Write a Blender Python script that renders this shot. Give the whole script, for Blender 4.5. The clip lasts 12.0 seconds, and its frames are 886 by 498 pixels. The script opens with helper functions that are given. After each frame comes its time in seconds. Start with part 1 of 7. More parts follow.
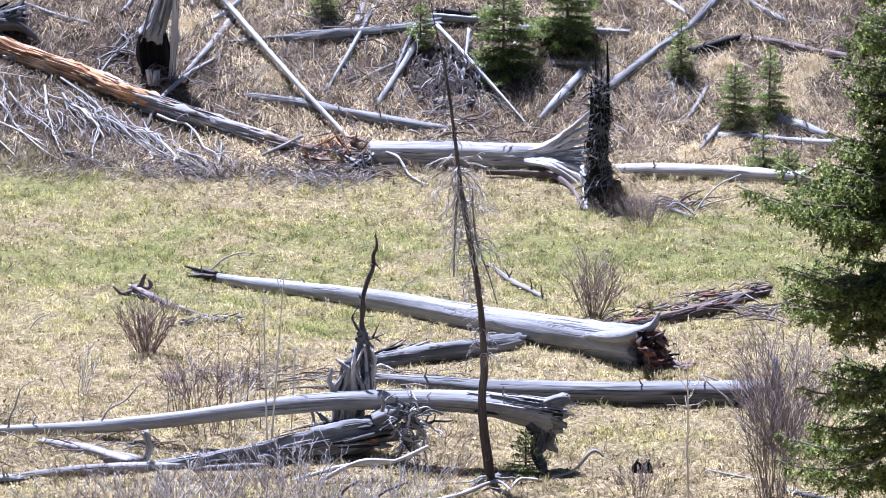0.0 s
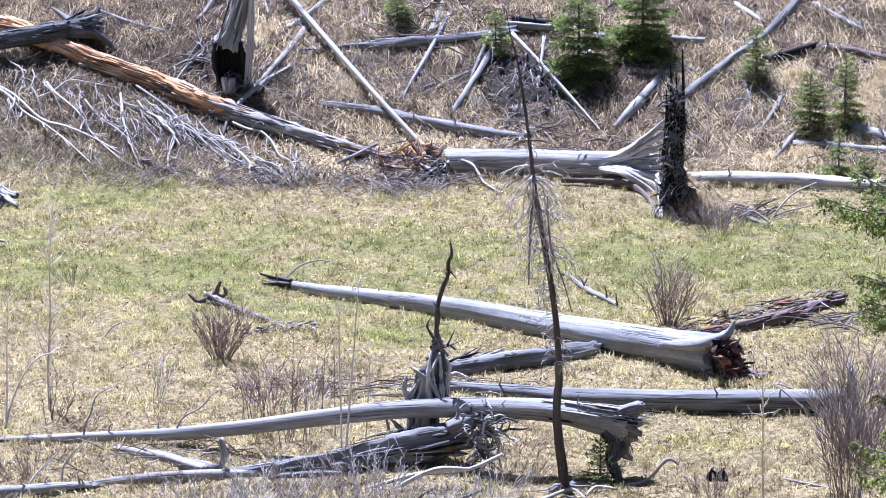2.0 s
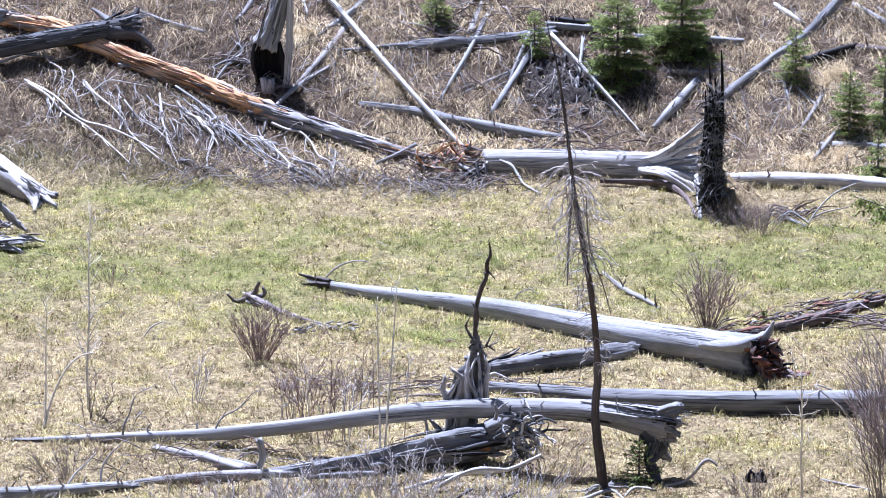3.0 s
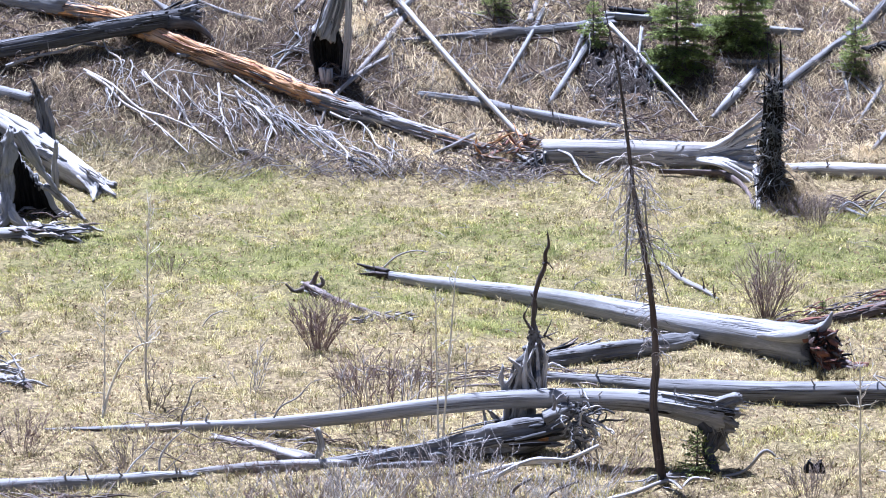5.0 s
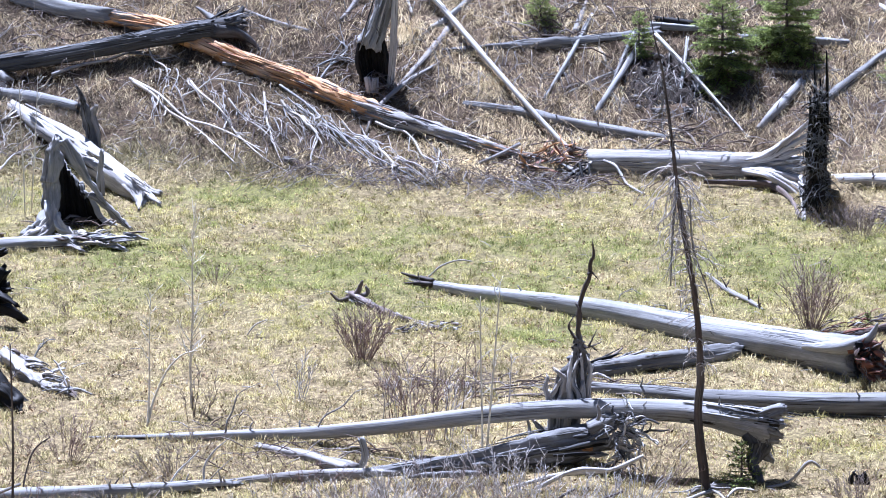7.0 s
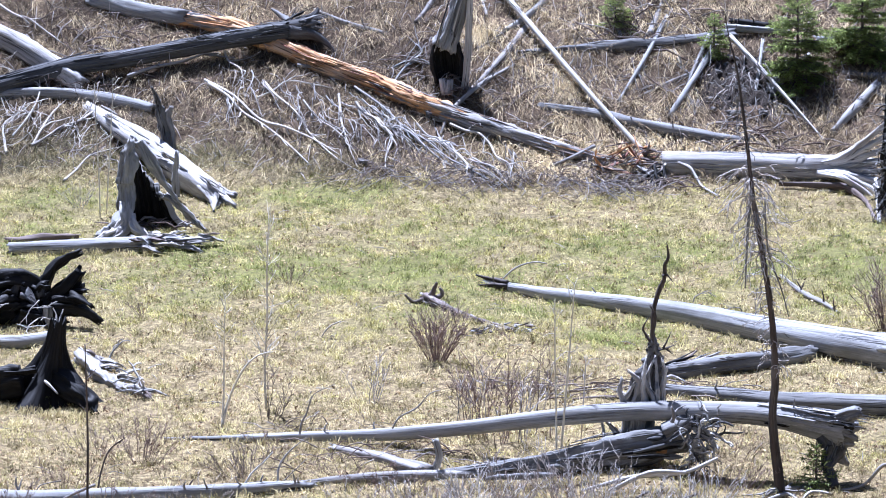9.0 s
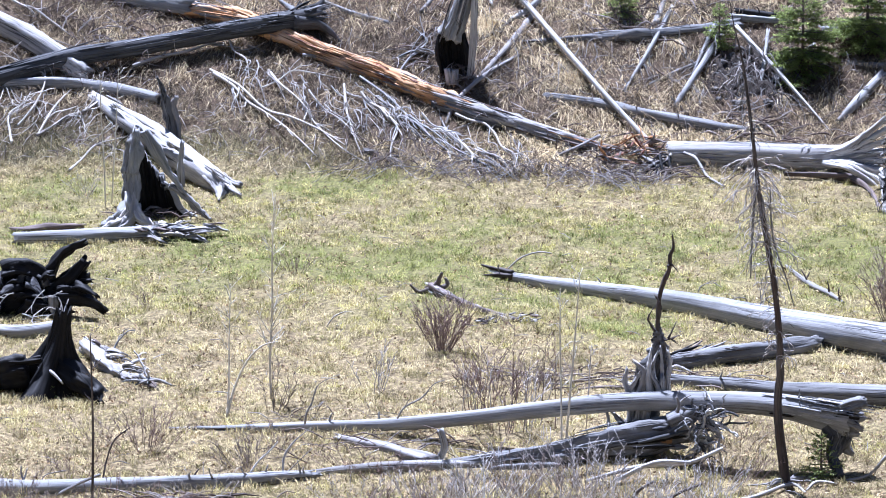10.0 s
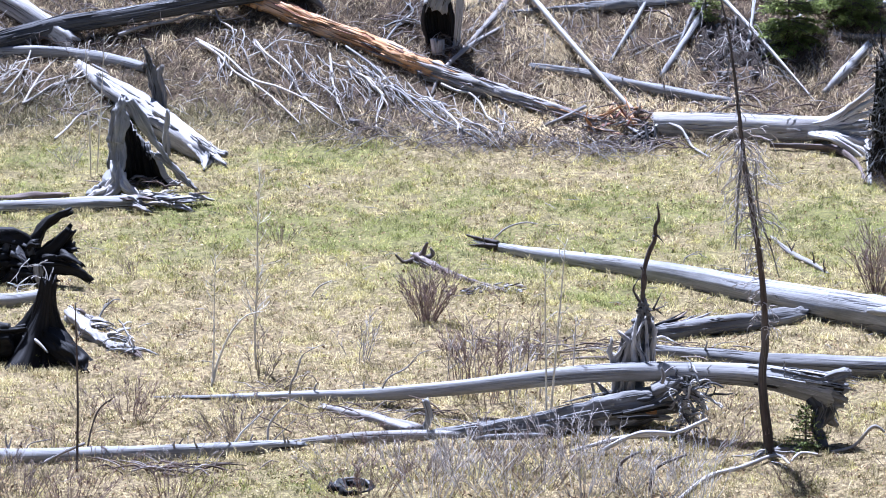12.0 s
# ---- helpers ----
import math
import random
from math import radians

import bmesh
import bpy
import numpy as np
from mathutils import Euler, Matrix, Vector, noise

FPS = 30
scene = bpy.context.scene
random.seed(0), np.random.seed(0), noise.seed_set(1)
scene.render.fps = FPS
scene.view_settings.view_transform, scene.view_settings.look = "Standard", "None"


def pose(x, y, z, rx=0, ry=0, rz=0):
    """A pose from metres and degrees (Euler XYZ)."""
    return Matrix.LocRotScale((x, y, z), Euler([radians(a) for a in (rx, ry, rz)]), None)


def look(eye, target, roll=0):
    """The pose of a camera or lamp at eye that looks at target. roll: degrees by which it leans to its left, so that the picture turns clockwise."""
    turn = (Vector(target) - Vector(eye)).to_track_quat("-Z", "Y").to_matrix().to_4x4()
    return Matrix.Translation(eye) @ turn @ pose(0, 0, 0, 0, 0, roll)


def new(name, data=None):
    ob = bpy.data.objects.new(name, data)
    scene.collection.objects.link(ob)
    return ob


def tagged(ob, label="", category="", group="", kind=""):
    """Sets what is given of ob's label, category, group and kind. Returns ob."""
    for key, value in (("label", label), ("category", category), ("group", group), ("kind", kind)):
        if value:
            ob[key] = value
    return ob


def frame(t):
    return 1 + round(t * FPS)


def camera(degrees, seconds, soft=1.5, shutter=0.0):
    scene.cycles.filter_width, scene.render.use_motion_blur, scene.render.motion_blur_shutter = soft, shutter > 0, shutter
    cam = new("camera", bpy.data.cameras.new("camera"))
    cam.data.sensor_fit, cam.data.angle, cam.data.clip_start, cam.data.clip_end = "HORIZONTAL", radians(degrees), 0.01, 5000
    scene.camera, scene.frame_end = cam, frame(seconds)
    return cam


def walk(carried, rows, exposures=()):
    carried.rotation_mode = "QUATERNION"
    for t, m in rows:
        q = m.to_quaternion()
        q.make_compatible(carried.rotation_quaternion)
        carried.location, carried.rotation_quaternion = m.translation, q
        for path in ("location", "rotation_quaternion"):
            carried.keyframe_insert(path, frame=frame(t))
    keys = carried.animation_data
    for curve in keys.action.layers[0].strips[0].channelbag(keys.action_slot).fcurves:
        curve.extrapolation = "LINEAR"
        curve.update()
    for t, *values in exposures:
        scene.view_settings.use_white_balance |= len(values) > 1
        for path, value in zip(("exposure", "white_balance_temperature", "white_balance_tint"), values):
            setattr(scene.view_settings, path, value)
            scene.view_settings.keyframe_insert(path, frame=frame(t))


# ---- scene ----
cam = camera(13.0, 12.0, soft=1.0)
EYE = 18.5  # height of the standpoint over the meadow
TURNS = [
    (0.0, 78.0, -0.0, 0.0),
    (0.5, 78.027, 0.013, 0.201),
    (1.0, 78.044, 0.111, 0.451),
    (1.5, 78.078, 0.137, 0.76),
    (2.0, 78.118, 0.168, 1.092),
    (2.5, 78.138, 0.203, 1.392),
    (3.0, 78.128, 0.225, 1.664),
    (3.5, 78.092, 0.256, 1.916),
    (5.5, 77.974, 0.292, 2.651),
    (6.0, 77.994, 0.235, 2.763),
    (6.5, 78.051, 0.227, 2.955),
    (7.0, 78.13, 0.263, 3.21),
    (9.0, 78.163, 0.399, 4.302),
    (9.5, 78.092, 0.372, 4.372),
    (10.0, 78.015, 0.386, 4.383),
    (10.5, 77.926, 0.381, 4.385),
    (11.0, 77.806, 0.287, 4.351),
    (11.5, 77.676, 0.206, 4.284),
    (12.0, 77.574, 0.155, 4.212),
]
walk(cam, [(t, pose(0, 0, EYE, rx, ry, rz)) for t, rx, ry, rz in TURNS], exposures=[(0.0, 1.60, 5060, 25), (2.5, 1.58, 4990, 24), (7.0, 1.58, 4980, 21), (12.0, 1.57, 4980, 21)])

# ---- light ----
SUN_UP, SUN_FROM = 63.0, -24.0  # degrees above the horizon; degrees from +y towards +x
world = bpy.data.worlds.new("sky")
scene.world = world
world.use_nodes = True
sky = world.node_tree.nodes.new("ShaderNodeTexSky")
sky.sky_type, sky.sun_disc = "NISHITA", False
sky.sun_elevation, sky.sun_rotation = radians(SUN_UP), radians(SUN_FROM)
background = world.node_tree.nodes["Background"]
background.inputs["Strength"].default_value = 0.027
world.node_tree.links.new(sky.outputs[0], background.inputs["Color"])
sun = new("sun", bpy.data.lights.new("sun", "SUN"))
sun.data.energy, sun.data.angle, sun.data.color = 5.0, radians(0.8), (1.0, 0.97, 0.93)
sun_way = Vector((math.sin(radians(SUN_FROM)) * math.cos(radians(SUN_UP)), math.cos(radians(SUN_FROM)) * math.cos(radians(SUN_UP)), math.sin(radians(SUN_UP))))
sun.matrix_world = look(sun_way * 60, (0, 0, 0))


# ---- materials ----
class Nodes:
    """A small builder for node materials."""

    def __init__(self, name, rough=0.85, spec=0.3):
        self.mat = bpy.data.materials.new(name)
        self.mat.use_nodes = True
        self.tree = self.mat.node_tree
        self.out = self.tree.nodes["Principled BSDF"]
        self.out.inputs["Roughness"].default_value = rough
        self.out.inputs["Specular IOR Level"].default_value = spec

    def put(self, kind):
        return self.tree.nodes.new(kind)

    def join(self, a, b):
        self.tree.links.new(a, b)

    def scaled(self, source, scale):
        node = self.put("ShaderNodeMapping")
        node.inputs["Scale"].default_value = scale
        self.join(source, node.inputs["Vector"])
        return node.outputs[0]

    def noise(self, vector, scale, detail=4.0, rough=0.6):
        node = self.put("ShaderNodeTexNoise")
        node.inputs["Scale"].default_value = scale
        node.inputs["Detail"].default_value = detail
        node.inputs["Roughness"].default_value = rough
        self.join(vector, node.inputs["Vector"])
        return node.outputs[0]

    def noise_colour(self, vector, scale):
        node = self.put("ShaderNodeTexNoise")
        self.join(vector, node.inputs["Vector"])
        node.inputs["Scale"].default_value = scale
        return node.outputs["Color"]

    def ramp(self, value, stops):
        node = self.put("ShaderNodeValToRGB")
        while len(node.color_ramp.elements) < len(stops):
            node.color_ramp.elements.new(0.5)
        for element, (place, colour) in zip(node.color_ramp.elements, stops):
            element.position = place
            element.color = (*colour, 1) if len(colour) == 3 else colour
        self.join(value, node.inputs[0])
        return node.outputs[0]

    def mix(self, factor, a, b, blend="MIX"):
        node = self.put("ShaderNodeMix")
        node.data_type, node.blend_type = "RGBA", blend
        for socket, value in ((node.inputs[0], factor), (node.inputs[6], a), (node.inputs[7], b)):
            if isinstance(value, bpy.types.NodeSocket):
                self.join(value, socket)
            elif isinstance(value, tuple):
                socket.default_value = (*value, 1)
            else:
                socket.default_value = value
        return node.outputs[2]

    def maths(self, what, a, b):
        node = self.put("ShaderNodeMath")
        node.operation = what
        for socket, value in zip(node.inputs, (a, b)):
            if isinstance(value, bpy.types.NodeSocket):
                self.join(value, socket)
            else:
                socket.default_value = value
        return node.outputs[0]

    def attribute(self, name, socket="Fac"):
        node = self.put("ShaderNodeAttribute")
        node.attribute_name = name
        return node.outputs[socket]

    def colour(self, source):
        self.join(source, self.out.inputs["Base Color"])
        return self

    def leafy(self, colour, share):
        """Lets part of the light through thin leaves."""
        thin, both = self.put("ShaderNodeBsdfTranslucent"), self.put("ShaderNodeMixShader")
        self.join(colour, thin.inputs[0])
        both.inputs[0].default_value = share
        self.join(self.out.outputs[0], both.inputs[1])
        self.join(thin.outputs[0], both.inputs[2])
        self.join(both.outputs[0], self.tree.nodes["Material Output"].inputs[0])
        return self.colour(colour)

    def bump(self, height, strength, distance=0.02):
        node = self.put("ShaderNodeBump")
        node.inputs["Strength"].default_value = strength
        node.inputs["Distance"].default_value = distance
        self.join(height, node.inputs["Height"])
        self.join(node.outputs[0], self.out.inputs["Normal"])
        return self


def wood(name, light, dark, patch, patch_share=0.5, crack=(0.05, 0.045, 0.045), rough=0.8, spec=0.35):
    """Weathered wood with its grain along the attribute 'grain': streaks, drying cracks and patches of another colour."""
    n = Nodes(name, rough, spec)
    grain = n.attribute("grain", "Vector")
    streak = n.noise(n.scaled(grain, (0.28, 10, 10)), 1.0, 5, 0.58)
    fine = n.noise(n.scaled(grain, (1.4, 60, 60)), 1.0, 4, 0.6)
    blotch = n.noise(n.scaled(grain, (0.55, 1.8, 1.8)), 1.0, 6, 0.65)
    split = n.noise(n.scaled(grain, (0.12, 7.5, 7.5)), 1.0, 3, 0.5)
    where_split = n.noise(n.scaled(grain, (0.3, 2.2, 2.2)), 1.0, 3, 0.6)
    middle = tuple((a + b) / 2 for a, b in zip(light, dark))
    base = n.ramp(streak, [(0.33, dark), (0.47, middle), (0.62, light)])
    half = 0.5 - (patch_share - 0.5) * 0.35
    base = n.mix(n.ramp(blotch, [(half - 0.02, (0, 0, 0)), (half + 0.16, (0.9,) * 3)]), base, n.mix(streak, tuple(c * 0.75 for c in patch), tuple(c * 1.2 for c in patch)))
    base = n.mix(n.ramp(fine, [(0.34, (0.5,) * 3), (0.5, (0, 0, 0))]), base, tuple(c * 0.55 for c in dark))
    line = n.ramp(split, [(0.474, (0, 0, 0)), (0.488, (1, 1, 1)), (0.500, (1, 1, 1)), (0.514, (0, 0, 0))])
    cracks = n.maths("MULTIPLY", line, n.ramp(where_split, [(0.47, (0, 0, 0)), (0.56, (0.95,) * 3)]))
    n.colour(n.mix(cracks, base, crack))
    height = n.maths("SUBTRACT", n.maths("ADD", n.maths("MULTIPLY", streak, 0.7), n.maths("MULTIPLY", fine, 0.3)), n.maths("MULTIPLY", cracks, 0.9))
    n.bump(height, 0.6, 0.03)
    return n.mat


SILVER = wood("silver_wood", (0.36, 0.358, 0.35), (0.215, 0.212, 0.206), (0.18, 0.178, 0.172), 0.5, (0.02, 0.018, 0.018))
PALE = wood("bleached_wood", (0.59, 0.57, 0.54), (0.28, 0.262, 0.245), (0.40, 0.375, 0.35), 0.5, (0.03, 0.027, 0.025))
SLATE = wood("slate_grey_wood", (0.25, 0.248, 0.245), (0.09, 0.088, 0.086), (0.13, 0.126, 0.122), 0.5, (0.015, 0.014, 0.014))
DRAB = wood("drab_grey_wood", (0.34, 0.325, 0.31), (0.16, 0.15, 0.14), (0.23, 0.205, 0.185))
ORANGE = wood("orange_rotten_wood", (0.70, 0.41, 0.18), (0.34, 0.155, 0.06), (0.55, 0.44, 0.33), 0.45, (0.06, 0.028, 0.015))
RUST = wood("red_rotten_wood", (0.25, 0.10, 0.06), (0.07, 0.03, 0.02), (0.15, 0.09, 0.07), 0.45, (0.015, 0.009, 0.008))
BARK = wood("brown_bark", (0.17, 0.125, 0.105), (0.05, 0.038, 0.032), (0.24, 0.205, 0.185), 0.5)
CHAR = wood("charred_wood", (0.017, 0.0165, 0.017), (0.004, 0.004, 0.004), (0.04, 0.039, 0.04), 0.22, (0.002, 0.002, 0.002), 0.6, 0.14)
SNAG = wood("dark_snag_bark", (0.085, 0.064, 0.054), (0.02, 0.017, 0.016), (0.17, 0.15, 0.14), 0.5)
TWIG = wood("grey_twig_bark", (0.54, 0.50, 0.46), (0.30, 0.27, 0.245), (0.42, 0.38, 0.35), 0.5)
BONE = wood("sun_bleached_wood", (0.66, 0.62, 0.555), (0.38, 0.345, 0.30), (0.52, 0.475, 0.42), 0.5)
WORN = wood("worn_bleached_wood", (0.50, 0.485, 0.465), (0.23, 0.217, 0.205), (0.30, 0.28, 0.26), 0.65, (0.02, 0.018, 0.016))
WILLOW = wood("brown_willow_bark", (0.27, 0.215, 0.18), (0.13, 0.10, 0.083), (0.29, 0.245, 0.21), 0.45)
REDTWIG = wood("red_brown_twig_bark", (0.27, 0.19, 0.155), (0.14, 0.09, 0.075), (0.30, 0.25, 0.22), 0.4)
ASPEN = wood("pale_sapling_bark", (0.74, 0.69, 0.57), (0.48, 0.44, 0.35), (0.60, 0.55, 0.45), 0.5)


DUSK = wood("dark_weathered_wood", (0.105, 0.107, 0.112), (0.03, 0.03, 0.032), (0.06, 0.058, 0.058))


def heap_material():
    """Dead sticks, each of its own grey or brown."""
    n = Nodes("dead_sticks", 0.85, 0.2)
    each = n.put("ShaderNodeNewGeometry").outputs["Random Per Island"]
    fine = n.noise(n.scaled(n.attribute("grain", "Vector"), (3, 50, 50)), 1.0, 4, 0.6)
    tone = n.ramp(each, [(0.0, (0.065, 0.045, 0.036)), (0.4, (0.15, 0.108, 0.088)), (0.7, (0.27, 0.23, 0.205)), (1.0, (0.52, 0.48, 0.44))])
    n.colour(n.mix(n.ramp(fine, [(0.4, (0.6,) * 3), (0.6, (0, 0, 0))]), tone, (0.09, 0.075, 0.065)))
    return n.mat


def soil_material():
    n = Nodes("dark_root_soil", 0.95, 0.15)
    where = n.put("ShaderNodeTexCoord").outputs["Object"]
    coarse, fine = n.noise(where, 5, 6, 0.7), n.noise(where, 28, 4, 0.6)
    n.colour(n.mix(n.ramp(fine, [(0.4, (0, 0, 0)), (0.7, (0.8,) * 3)]), n.ramp(coarse, [(0.3, (0.016, 0.013, 0.012)), (0.7, (0.055, 0.044, 0.036))]), (0.10, 0.085, 0.07)))
    n.bump(n.maths("ADD", coarse, fine), 1.0, 0.05)
    return n.mat


def ground_material():
    """Matted dead grass, greener where new growth comes, brown litter on the slope."""
    n = Nodes("grassy_ground", 0.95, 0.1)
    where = n.put("ShaderNodeTexCoord").outputs["Object"]
    big, mid, fine = n.noise(where, 0.9, 5, 0.65), n.noise(where, 9, 6, 0.75), n.noise(n.scaled(where, (1, 0.6, 1)), 40, 4, 0.7)
    straw = n.ramp(mid, [(0.38, (0.06, 0.042, 0.02)), (0.5, (0.21, 0.16, 0.078)), (0.6, (0.46, 0.365, 0.19))])
    fresh = n.ramp(mid, [(0.38, (0.06, 0.065, 0.016)), (0.62, (0.24, 0.235, 0.06))])
    warp = n.mix(0.25, where, n.noise_colour(where, 3.0))
    fibre = n.mix(0.5, n.noise(n.scaled(warp, (1, 0.3, 0.3)), 24, 4, 0.6), n.noise(n.scaled(warp, (0.35, 1, 1)), 22, 4, 0.6))
    litter = n.ramp(fibre, [(0.38, (0.042, 0.030, 0.021)), (0.5, (0.105, 0.075, 0.049)), (0.64, (0.24, 0.175, 0.112))])
    meadow = n.mix(n.attribute("green"), straw, fresh)
    base = n.mix(n.attribute("litter"), meadow, litter)
    base = n.mix(n.ramp(big, [(0.35, (0.5,) * 3), (0.6, (0, 0, 0))]), base, n.mix(0.5, base, (0.14, 0.10, 0.07)))
    gaps = n.maths("MULTIPLY", n.ramp(fine, [(0.38, (0.75,) * 3), (0.55, (0, 0, 0))]), n.maths("SUBTRACT", 1.0, n.maths("MULTIPLY", n.attribute("litter"), 0.65)))
    n.colour(n.mix(gaps, base, (0.09, 0.068, 0.045)))
    n.bump(n.maths("ADD", n.maths("MULTIPLY", mid, 0.4), fine), 0.6, 0.03)
    return n.mat


def grass_material(name, dead, fresh):
    """Blades: dead stops and fresh stops by blade, mixed by the attribute 'green'."""
    n = Nodes(name, 0.8, 0.2)
    each = n.put("ShaderNodeNewGeometry").outputs["Random Per Island"]
    each = n.maths("ADD", n.maths("MULTIPLY", each, 0.3), n.maths("MULTIPLY", n.attribute("tone"), 0.7))
    lush = n.ramp(each, [(0.1, (0.06, 0.07, 0.018)), (0.5, (0.19, 0.21, 0.05)), (0.95, (0.44, 0.45, 0.15))])
    young = n.mix(n.ramp(n.attribute("green"), [(0.88, (0, 0, 0)), (1.0, (0.9,) * 3)]), n.ramp(each, fresh), lush)
    n.leafy(n.mix(n.attribute("green"), n.ramp(each, dead), young), 0.3)
    return n.mat


def needle_material(name, dark, light, through_share=0.36):
    n = Nodes(name, 0.6, 0.3)
    where = n.put("ShaderNodeTexCoord").outputs["Object"]
    each = n.put("ShaderNodeNewGeometry").outputs["Random Per Island"]
    clumps = n.ramp(n.noise(where, 4.5, 3), [(0.42, (0, 0, 0)), (0.6, (0.55,) * 3)])
    tone = n.mix(clumps, n.ramp(each, [(0.0, dark), (1.0, light)]), tuple(c * 0.8 for c in dark))
    n.leafy(tone, through_share)
    return n.mat


SOIL = soil_material()
HEAP = heap_material()
GROUND = ground_material()
GRASS = grass_material("meadow_grass", [(0.1, (0.08, 0.058, 0.03)), (0.35, (0.24, 0.19, 0.10)), (0.6, (0.44, 0.36, 0.18)), (0.9, (0.80, 0.68, 0.37))],
                       [(0.1, (0.075, 0.075, 0.015)), (0.4, (0.21, 0.205, 0.034)), (0.65, (0.40, 0.37, 0.075)), (0.95, (0.68, 0.60, 0.20))])
LEAF = grass_material("dead_leaves", [(0.1, (0.05, 0.032, 0.02)), (0.4, (0.15, 0.09, 0.05)), (0.7, (0.42, 0.29, 0.15)), (0.95, (0.72, 0.57, 0.32))], [(0.0, (0.1, 0.08, 0.03)), (1.0, (0.2, 0.15, 0.06))])
SLOPE_GRASS = grass_material("slope_grass", [(0.1, (0.064, 0.047, 0.031)), (0.35, (0.215, 0.162, 0.10)), (0.6, (0.48, 0.375, 0.22)), (0.9, (0.85, 0.71, 0.42))],
                             [(0.0, (0.14, 0.15, 0.05)), (1.0, (0.38, 0.36, 0.15))])
SPRUCE = needle_material("spruce_needles", (0.12, 0.165, 0.04), (0.52, 0.58, 0.16), 0.62)
FIR = needle_material("young_fir_needles", (0.15, 0.20, 0.055), (0.58, 0.66, 0.20), 0.62)


# ---- form of the land ----
# ground form
def slope_foot(x):
    return 96.0 + 0.45 * np.sin(0.35 * x + 0.6)


def ground_z(x, y):
    """Height of the land: a nearly flat meadow, a steep slope behind it and a bank below the standpoint."""
    bumps = 0.05 * np.sin(0.7 * x + 1.3) * np.sin(0.55 * y) + 0.035 * np.sin(1.7 * x + 0.9 * y)
    rise = 0.53 * np.logaddexp(0.0, (y - slope_foot(x)) / 0.9) * 0.9
    rise = 34.0 * (1 - np.exp(-rise / 34.0))
    bank = 16.9 * np.clip((58.0 - y) / 58.0, 0, 1) ** 2
    return bumps + rise + bank
# end of ground form


def on(x, y, lift=0.0):
    return Vector((x, y, float(ground_z(x, y)) + lift))


def blob(x, y, cx, cy, rx, ry):
    return np.exp(-(((x - cx) / rx) ** 2 + ((y - cy) / ry) ** 2))


def green_at(x, y):
    """How much new growth the grass has: a damp belt across the meadow, a few lush patches and one shadowed spot put in
    as green.
    """
    wave = 0.5 + 0.28 * np.sin(0.9 * x + 0.5 * y) * np.sin(0.6 * y - 0.4 * x + 1.0) + 0.2 * np.sin(2.3 * x - 1.1 * y) + 0.15 * np.sin(3.9 * x + 2.7 * y)
    belt = np.exp(-((y - 86.5) / 6.0) ** 2) * np.clip(0.86 - 0.015 * np.abs(x + 4), 0, 1)
    lush = np.zeros_like(x)
    for cx, cy, rx, ry, much in LUSH_AND_SHADE:
        lush = lush + much * blob(x, y, cx, cy, rx, ry)
    return np.clip(belt * (0.25 + wave) + lush * (0.6 + 0.5 * wave) + 0.10 * wave, 0, 1)


# First row: damp green spot beside the mound, its shadow put in as green too.
LUSH_AND_SHADE = [(6.4, 90.3, 0.9, 0.5, 1.0), (4.69, 86.23, 2.6, 2.0, 0.9), (6.92, 86.93, 1.6, 1.6, 0.8),
        (-9.79, 93.90, 1.8, 1.4, 0.7), (-5.33, 81.50, 1.3, 1.2, 0.9),
        (-2.29, 79.27, 1.3, 1.2, 0.9), (-17.08, 93.43, 2.2, 1.6, 0.8),
        (3.45, 70.41, 1.5, 1.2, 0.5), (-7.02, 64.74, 1.8, 1.2, 0.7),
        (-10.12, 94.09, 1.6, 1.3, 0.6), (-9.12, 84.70, 2.6, 1.6, 0.7)]


def litter_at(x, y):
    return np.clip((y - slope_foot(x) + 0.9 + 0.6 * np.sin(1.3 * x) * np.sin(0.7 * x + 2)) / 1.6, 0, 1)


def raw_mesh(name, verts, tris, attributes=()):
    me = bpy.data.meshes.new(name)
    me.vertices.add(len(verts))
    me.vertices.foreach_set("co", np.asarray(verts, dtype=np.float32).ravel())
    me.loops.add(3 * len(tris))
    me.loops.foreach_set("vertex_index", np.asarray(tris, dtype=np.int32).ravel())
    me.polygons.add(len(tris))
    me.polygons.foreach_set("loop_start", np.arange(0, 3 * len(tris), 3, dtype=np.int32))
    me.update(calc_edges=True)
    for key, values in attributes:
        layer = me.attributes.new(key, "FLOAT", "POINT")
        layer.data.foreach_set("value", np.asarray(values, dtype=np.float32))
    return me


